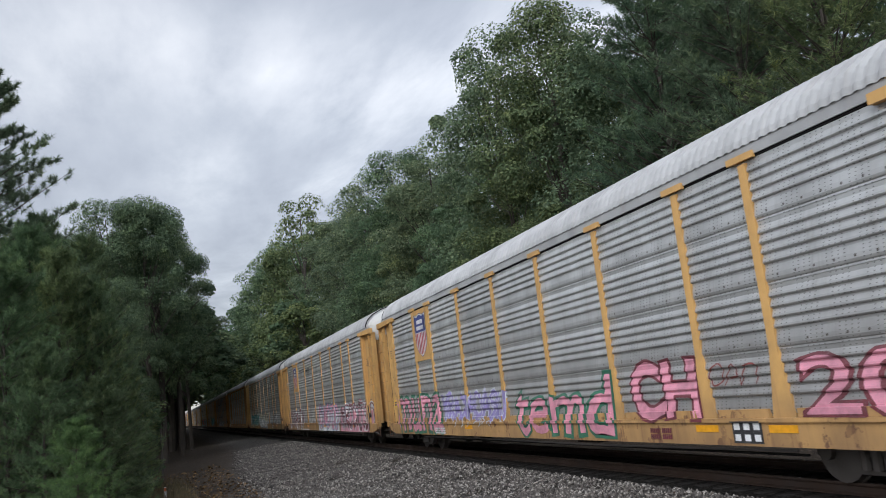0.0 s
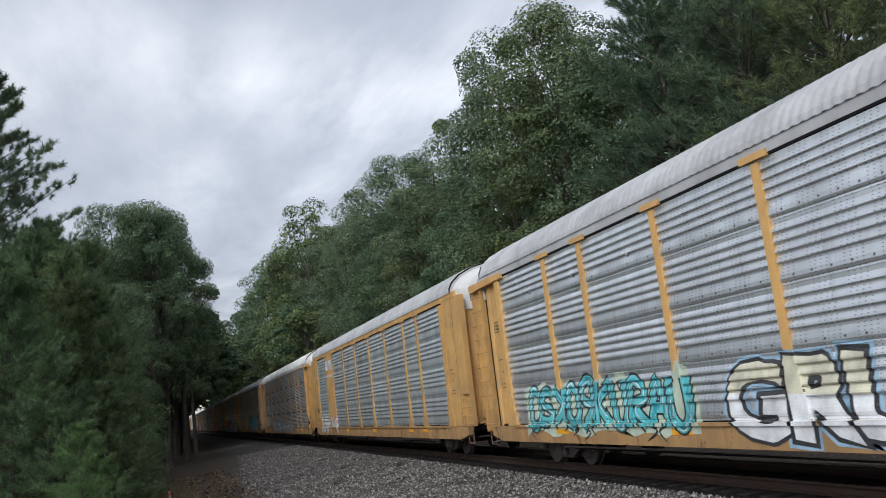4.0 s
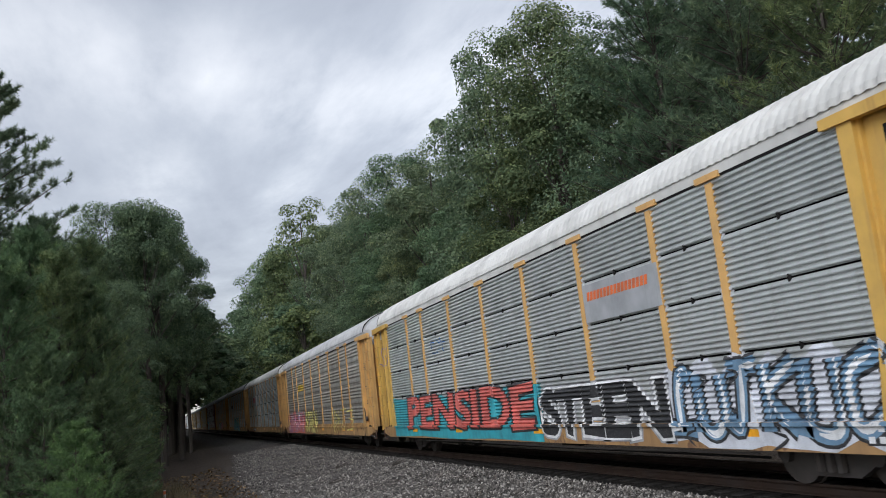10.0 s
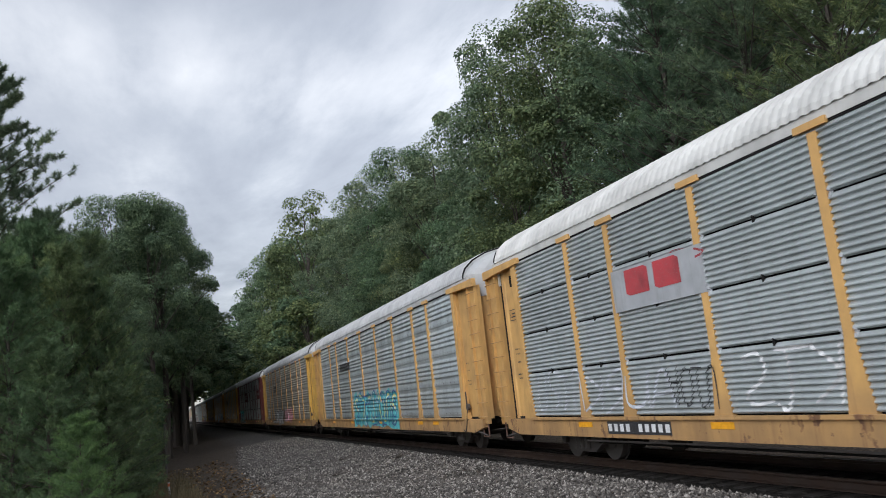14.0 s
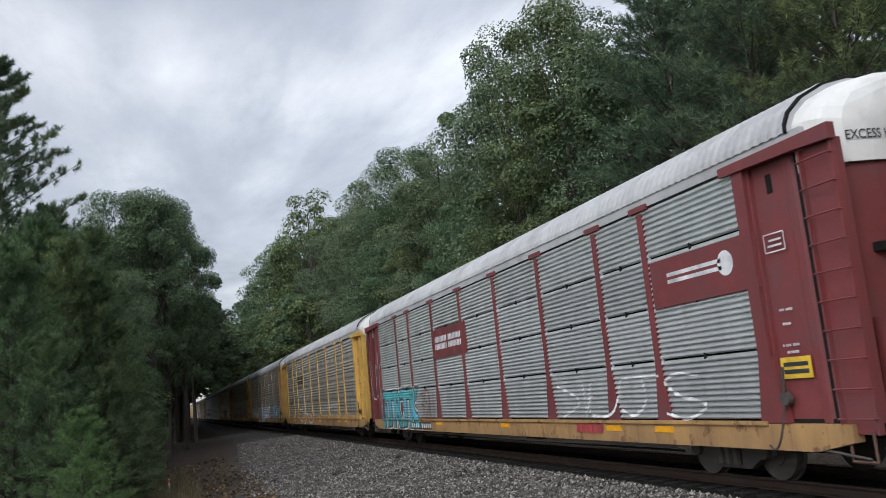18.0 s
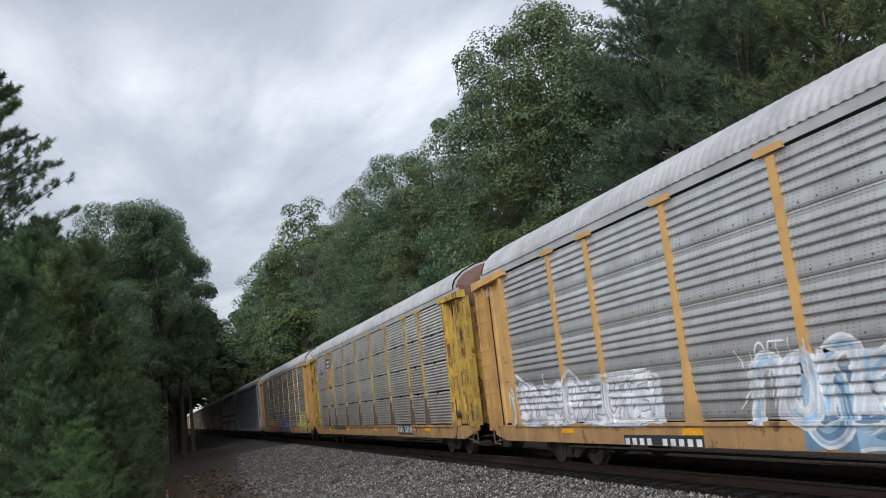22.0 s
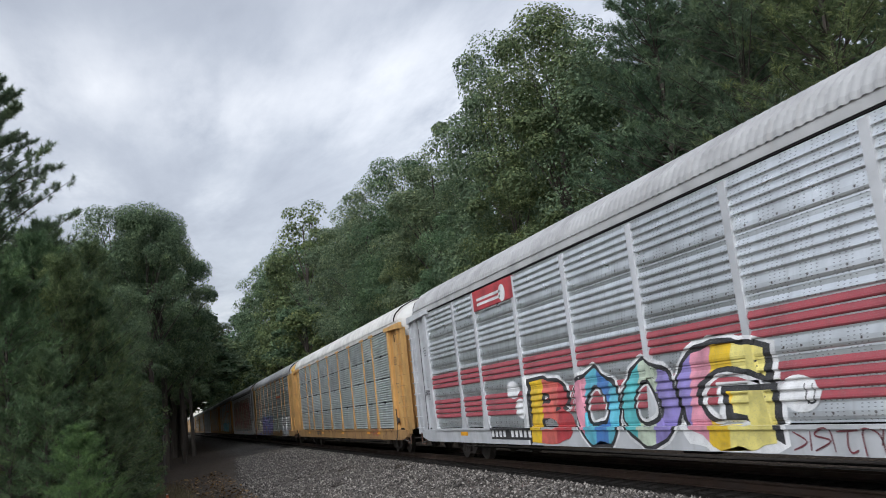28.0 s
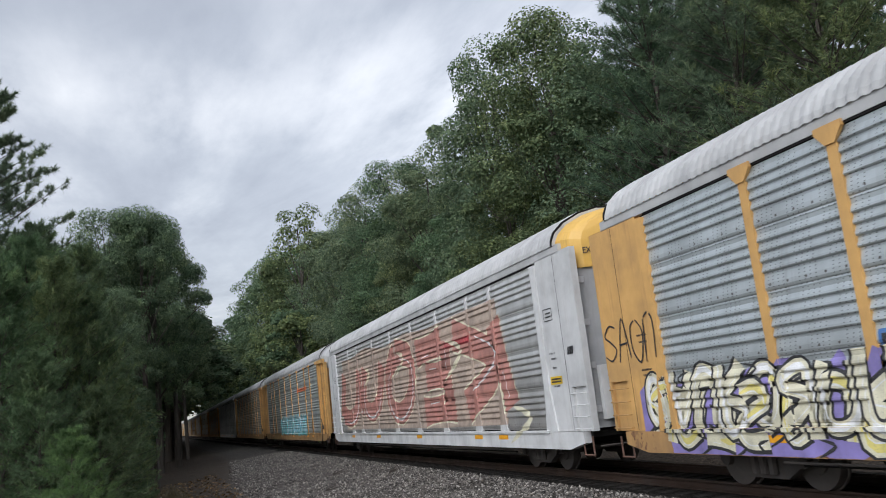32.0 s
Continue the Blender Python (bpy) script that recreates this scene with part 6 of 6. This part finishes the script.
def build_trees():
    rng = random.Random(11)
    broad = [broad_tree(21 + i, 20, 9.5, (0.10, 0.16, 0.06)[i], 88, 620, 0.078, (LEAF_L, LEAF, LEAF_L)[i]) for i in range(3)]
    broad.append(broad_tree(25, 20, 9.5, 0.36, 80, 600, 0.085, LEAF))
    far = [broad_tree(31 + i, 20, 9.5, 0.05, 80, 110, 0.21) for i in range(2)]
    far.append(broad_tree(35, 20, 9.5, 0.36, 80, 120, 0.21))
    far.append(broad_tree(36, 20, 10.5, 0.55, 80, 130, 0.21))
    mid = [broad_tree(71 + i, 20, 9.5, 0.06, 84, 320, 0.115, (LEAF, LEAF_L)[i]) for i in range(2)]
    fresh = [pine_tree(53, 8, 6.4, 0.06, 15, 6, 13, 22, 0.30, 0.012, NEEDLE_B)]
    dark = [pine_tree(41 + i, 20, 9.0, 0.22, 30, 7, 16, 22, 0.27, 0.015, NEEDLE_D) for i in range(2)]
    young = [pine_tree(51 + i, 8, 5.2, 0.03, 24, 8, 12, 22, 0.19, 0.011, NEEDLE) for i in range(2)]
    open_pine = [pine_tree(61, 17, 8.5, 0.24, 22, 6, 24, 40, 0.22, 0.012, NEEDLE_D)]
    for t in (*broad, *far, *mid):
        tagged(t, "tall broad-leaved tree with a dense dark green crown", "tree")
    for t in dark:
        tagged(t, "tall dark green pine behind the train", "pine tree")
    tagged(fresh[0], "low young pine with fresh light green needles", "pine tree")
    for t in young:
        tagged(t, "young bushy green pine beside the track", "pine tree")
    tagged(open_pine[0], "tall thin pine with open needle branches", "pine tree")
    # which, x, y, height and width factors
    plant(broad, [(2, 19, 88, 1.15, 1.1), (0, 18.5, 73, 1.1, 1.1), (1, 18.5, 62, 1.04, 0.95), (2, 18, 53, 0.95, 0.9), (0, 18.5, 41.6, 1.07, 0.95),
                  (1, 18.5, 35, 0.98, 0.9), (2, 20, 31, 0.89, 0.9), (1, 26, 33, 0.95, 1.0), (2, 17.5, 47, 0.7, 0.7), (0, 17, 67, 0.7, 0.8), (1, 17, 38, 0.62, 0.7), (0, 17.5, 57, 0.72, 0.7)],
          "trees behind the train", rng)
    plant(mid, [(0, 17.1, 154, 1.35, 1.3), (1, 17.2, 131, 1.4, 1.25), (0, 18.4, 109, 1.47, 1.25), (1, 27, 45, 1.1, 1.1), (0, 26, 58, 1.1, 1.1), (1, 27, 76, 1.15, 1.2), (0, 27, 98, 1.25, 1.3), (1, 28, 125, 1.5, 1.4),
                (0, 16.5, 97, 0.8, 0.75), (1, 16.5, 120, 0.85, 0.75)], "trees behind the far train", rng)
    plant(far, [(0, 16.5, 214, 1.25, 1.25), (1, 17, 180, 1.2, 1.2), (0, 27, 160, 1.7, 1.5), (1, 16, 250, 1.1, 1.0),
                (0, 16, 140, 0.9, 0.8), (1, 16, 165, 0.9, 0.8), (0, 16, 190, 1.0, 0.9), (1, 16, 235, 1.0, 0.9), (0, 16, 280, 1.2, 1.0), (1, 30, 30, 1.0, 1.2)],
          "trees far down the track", rng)
    plant(dark, [(0, 19, 27, 0.95, 1.0), (1, 19.5, 23, 0.92, 1.0), (0, 20.5, 20, 0.9, 1.0), (0, 24, 28, 1.05, 1.1), (1, 25, 20, 1.0, 1.1)],
          "pines behind the train", rng)
    plant(broad, [(1, -2.5, 58, 0.86, 0.74), (3, 0.0, 61, 0.86, 0.74), (3, 1.25, 68, 0.80, 0.66), (3, 2.25, 78, 0.66, 0.60), (1, -4.5, 62, 0.8, 0.8), (1, -3.4, 46, 0.5, 0.6), (1, -2.0, 52, 0.55, 0.45), (1, -2.4, 66, 0.7, 0.6), (3, -0.6, 57, 0.84, 0.6)],
          "trees beside the track", rng)
    beside = [(2, 0.7 + 0.3 * math.sin(i * 2.3), 84 + 8.5 * i, 0.68 + 0.06 * math.sin(i * 1.7) + 0.012 * i, 1.15) for i in range(24)]
    beside += [(i % 2, -7.0 + 1.2 * math.sin(i * 2.1), 70 + 9 * i, min(1.3, 0.78 + 0.05 * i), 0.95) for i in range(16)]
    beside += [(i % 2, -4.0 + 0.17 * i + 0.4 * math.sin(i * 1.4), 122 + 10 * i, 1.15 + 0.03 * i, 1.0) for i in range(12)]
    beside += [(3, 2.0 + 0.3 * math.sin(i * 2.7), 110 + 7.5 * i, 0.70 + 0.02 * i, 1.4) for i in range(14)]
    beside += [(3, 1.6, 84, 0.55, 1.1), (3, 1.8, 92, 0.6, 1.15), (3, 2.0, 101, 0.64, 1.25)]
    beside += [(i % 2, -2.9 + 0.014 * 12 * i, 86 + 12 * i, 0.5 + 0.02 * i, 0.72) for i in range(10)]
    beside += [(i % 2, 14.3 + 0.6 * math.sin(i * 1.9), 88 + 9.0 * i, 0.68 + 0.05 * math.sin(i * 1.3) + 0.012 * i, 0.84) for i in range(20)]
    beside += [(i % 2, 1.4 + 0.3 * math.sin(i), 330 + 36 * i, 0.9, 0.75) for i in range(8)]
    beside += [(3, 2.2, 230, 0.75, 1.5), (3, 2.4, 260, 0.8, 1.5), (3, 2.6, 292, 0.70, 1.5), (3, 2.6, 330, 0.64, 1.5)]
    beside += [(i % 2, 4.5, 430 + 32 * i, 1.0, 0.58) for i in range(8)]
    # shrubs at the wood's foot
    beside += [(0, -1.9, 44, 0.20, 0.36), (1, -2.0, 49, 0.24, 0.40), (0, -2.0, 55, 0.30, 0.42), (1, -1.9, 62, 0.32, 0.42), (0, -1.8, 72, 0.33, 0.44), (1, -1.5, 26, 0.10, 0.22)]
    plant(far, beside + [(1, -9, 66, 0.85, 0.9), (0, -6, 85, 0.9, 1.0), (1, -6, 110, 0.9, 1.0), (0, -6, 140, 1.0, 1.1), (1, -15, 60, 0.9, 1.0), (0, -7, 180, 1.0, 1.2)], "trees beside the far track", rng)
    plant(young, [(0, -3.7, 29, 1.15, 0.9), (1, -2.7, 27, 1.0, 0.85), (0, -3.8, 24.5, 0.93, 0.9), (1, -1.9, 27.5, 0.9, 0.7), (0, -1.65, 28.5, 0.72, 0.62), (1, -1.35, 29.5, 0.57, 0.5),
                  (0, -1.2, 31.5, 0.45, 0.45), (0, -5.0, 27, 1.05, 0.95), (1, -4.2, 36, 1.4, 1.1), (0, -2.8, 23.5, 0.62, 0.6), (1, -1.5, 24.5, 0.50, 0.55), (0, -6.5, 31, 1.2, 1.0), (1, -3.0, 42, 1.45, 1.1), (0, -1.6, 34, 0.6, 0.6)],
          "young pines beside the track", rng)
    plant(fresh, [(0, -1.8, 20.3, 0.36, 0.36)], "fresh young pines", rng)
    plant(open_pine, [(0, -6.3, 36, 1.04, 1.05)], "tall pines", rng)
    for t in (*broad, *far, *mid, *dark, *young, *fresh, *open_pine):
        remove(t)


def build_verge():
    """Twigs, a marker stake, dry grass and fallen leaves at the foot of the bushes."""
    for x, y, a, n in ((5.78, 31.0, 0.5, 3), (7.0, 27.6, 0.2, 3), (4.6, 26.0, 0.9, 2)):
        bm = bmesh.new()
        z = ground_z(x, y) + 0.05
        for i in range(n):
            b = a + 0.5 * (i - 1)
            rod(bm, (x, y, z + 0.02 * i), (x + 0.55 * math.cos(b) * (1 - 0.25 * i), y - 0.5 * math.sin(b), z + 0.10 + 0.06 * i), 0.02, 5, 0.008)
        tagged(part("fallen_branch", bm, BARK, None), "broken dark branch lying on the gravel", "branch", "fallen branches")
    stake = new("marker_stake")
    stake.location = (-0.05, 29.0, ground_z(-0.05, 29.0))
    tagged(stake, "short white wooden marker stake beside the gravel", "stake")
    bm = bmesh.new()
    box(bm, -0.035, 0.035, -0.035, 0.035, -0.1, 0.62)
    part("post", bm, WHITE, stake)
    bm = bmesh.new()
    box(bm, -0.038, 0.038, -0.038, 0.038, 0.50, 0.60)
    part("band", bm, paint("orange"), stake)
    bm = bmesh.new()
    rod(bm, (0, 0, -0.3), (0, 0, 2.35), 0.05, 8, 0.045)
    rod(bm, (0, 0, 2.35), (0, 0, 2.40), 0.062, 8)
    post = part("wood_edge_post", bm, STEEL, None)
    post.location = (-0.12, 42.0, ground_z(-0.12, 42.0))
    tagged(post, "slim dark grey post at the edge of the wood", "post")
    rng = np.random.default_rng(9)
    # straw tufts
    m = 150
    cx, cy = rng.uniform(-4.0, 0.7, m), rng.uniform(22, 37, m)
    per = 46
    bx = np.repeat(cx, per) + rng.normal(0, 0.12, m * per)
    by = np.repeat(cy, per) + rng.normal(0, 0.12, m * per)
    bz = np.array([ground_z(a, b) for a, b in zip(bx, by)])
    h = rng.uniform(0.25, 0.75, m * per)
    lean = rng.normal(0, 0.16, (m * per, 2))
    base = np.stack([bx, by, bz], 1)
    tip = base + np.stack([lean[:, 0], lean[:, 1], h], 1)
    w = np.stack([np.full(m * per, 0.008), np.zeros(m * per), np.zeros(m * per)], 1)
    v = np.stack([base - w, base + w, tip], 1).reshape(-1, 3)
    ob = new("dry_grass", fast_mesh("dry_grass", v, np.arange(len(v)).reshape(-1, 3), STRAW))
    tagged(ob, "dry brown grass and weeds under the pines", "grass", "", "stuff")
    # fallen leaves
    n = 5200
    x, y = rng.uniform(-3.0, 2.6, n), 16 + 30 * rng.random(n) ** 1.3
    p = np.stack([x, y, np.array([ground_z(a, b) for a, b in zip(x, y)]) + 0.05 + 0.03 * rng.random(n)], 1)
    nrm = np.stack([rng.normal(0, 0.5, n), rng.normal(0, 0.5, n), np.ones(n)], 1)
    nrm /= np.linalg.norm(nrm, axis=1)[:, None]
    v, f = leaf_cards(rng, p, nrm, rng.uniform(0.03, 0.075, n))
    ob = new("fallen_leaves", fast_mesh("fallen_leaves", v, f, LITTER))
    tagged(ob, "brown fallen leaves on dark soil beside the gravel", "leaf litter", "", "stuff")


# ------------------------------------------------------------------ clouds
def build_clouds():
    """A drifting deck of cloud that lets the bright sky through, more in some places than in others."""
    m = bpy.data.materials.new("cloud_deck")
    m.use_nodes = True
    nt = m.node_tree
    nt.nodes.clear()
    out = nt.nodes.new("ShaderNodeOutputMaterial")
    tr = nt.nodes.new("ShaderNodeBsdfTransparent")
    n1 = tex(nt, "ShaderNodeTexNoise", 0.0030, 6, stretch=(1, 0.34, 1), rough=0.5)
    n1.inputs["Distortion"].default_value = 0.7
    n2 = tex(nt, "ShaderNodeTexNoise", 0.009, 6, stretch=(1, 0.34, 1), rough=0.55)
    c = nt.nodes.new("ShaderNodeTexCoord")

    def op(kind, a, b):
        n = nt.nodes.new("ShaderNodeMath")
        n.operation = kind
        for i, v in enumerate((a, b)):
            if isinstance(v, (int, float)):
                n.inputs[i].default_value = v
            else:
                nt.links.new(v, n.inputs[i])
        return n.outputs[0]

    # breaks in the deck, in its own space: place, half length across and along
    total = None
    for x, y, rx, ry, k in ((265, 1080, 80, 190, 0.40), (150, 1000, 45, 150, 0.30), (345, 1120, 40, 170, 0.30), (470, 1000, 90, 260, 0.40), (60, 1020, 55, 150, 0.30), (-20, 900, 60, 140, 0.38), (-110, 1000, 60, 190, 0.32),
                            (640, 1060, 120, 260, 0.40), (-330, 900, 120, 240, 0.35), (90, 1500, 70, 260, 0.20), (320, 1600, 60, 260, 0.18), (900, 500, 300, 250, 0.4), (-700, 300, 300, 250, 0.4), (0, -600, 400, 300, 0.4)):
        mp = nt.nodes.new("ShaderNodeMapping")
        mp.vector_type = "POINT"
        mp.inputs["Location"].default_value = (-x / rx, -y / ry, 0)
        mp.inputs["Scale"].default_value = (1 / rx, 1 / ry, 0)
        nt.links.new(c.outputs["Object"], mp.inputs[0])
        ln = nt.nodes.new("ShaderNodeVectorMath")
        ln.operation = "LENGTH"
        nt.links.new(mp.outputs[0], ln.inputs[0])
        g = op("MULTIPLY", op("POWER", 2.718, op("MULTIPLY", op("POWER", ln.outputs["Value"], 2.0), -1.0)), k)
        total = g if total is None else op("ADD", total, g)
    # ragged edges
    ragged = op("MULTIPLY", total, op("ADD", op("MULTIPLY", n2.outputs[0], 2.4), -0.25))
    v = op("ADD", op("ADD", op("MULTIPLY", n1.outputs[0], 0.72), op("MULTIPLY", op("SUBTRACT", n2.outputs[0], 0.28), 0.24)), ragged)
    r = ramp(nt, v, [(0.26, (0.37, 0.395, 0.445)), (0.46, (0.50, 0.525, 0.57)), (0.66, (0.65, 0.665, 0.695)), (0.98, (0.83, 0.83, 0.835))])
    nt.links.new(r.outputs[0], tr.inputs[0])
    nt.links.new(tr.outputs[0], out.inputs[0])
    s = 6000
    me = mesh_of("cloud_layer", [(-s, -s, 0), (s, -s, 0), (s, s, 0), (-s, s, 0)], [(3, 2, 1, 0)], m)
    ob = new("cloud_layer", me)
    ob.location = (0, 0, 420)
    tagged(ob, "grey broken overcast clouds drifting slowly", "clouds", "", "structure")
    return ob


build_ground()
build_track()
build_stones()
CLOUDS = build_clouds()
build_trees()
build_verge()
for sp in SPECS:
    autorack(sp)
build_marks()


# seconds, metres that the train has come
RUN = [
    (0, -4.72), (1, 12.23), (2, 29.2), (3, 46.2), (4.5, 71.75), (6, 97.4), (7, 114.56), (8, 131.76), (9, 148.95), (10, 166.33), (11, 183.69), (12, 201.10), (13, 218.65), (14, 236.02), (15.5, 262.50), (17, 289.10), (18, 306.8), (19, 324.62), (20, 342.35), (21, 360.25), (22, 378.17), (23, 396.03), (24, 413.92), (25, 431.83), (26.5, 458.73), (28, 485.56), (29, 503.4), (30, 520.9), (31, 538.9), (32, 556.61),
]


# the slack in the couplings: metres by which a car stands off its even place
SLACK = {0: -0.06, 1: 0.15, 2: 0.1, 3: 0.08, 4: -0.05, 5: 0.23, 6: 0.22, 7: 0.2, 8: 0.13, 9: -0.04, 10: -0.15, 11: 0.04, 12: -0.05, 13: 0.07, 14: -0.1, 15: -0.15, 16: -0.1, 17: -0.07, 18: -0.05, 19: -0.08, 20: -0.37, 21: -0.2}


def motions():
    for car, k in CARS:
        walk(car, [(t, pose(TRACK_X, k * PITCH + 14.4 + SLACK.get(k, 0.0) - s, 0)) for t, s in RUN])
    # wheels turn while their car is near
    times = [t for t, s in RUN]
    dist = [s for t, s in RUN]
    for wheel, dy in WHEELS:
        k = wheel["car_number"]
        rows, turn = [], 0.0
        start = k * PITCH + 14.4 - 46
        on = float(np.interp(start, dist, times))
        off = float(np.interp(start + 50, dist, times))
        last = None
        for i in range(int(on * 30), int(off * 30) + 1):
            s = float(np.interp(i / 30, times, dist))
            if last is not None:
                turn += (s - last) / 0.43
            last = s
            rows.append((i / 30, Matrix.Translation((0, dy, 0.43)) @ Matrix.Rotation(turn, 4, "X")))
        if len(rows) > 2:
            head = [(0.0, rows[0][1])] if rows[0][0] > 0.04 else []
            tail = [(32.0, rows[-1][1])] if rows[-1][0] < 31.96 else []
            walk(wheel, head + rows + tail)
    walk(CLOUDS, [(0, pose(0, 0, 420)), (16, pose(-118, 20, 420)), (32, pose(-236, 40, 420))])


motions()
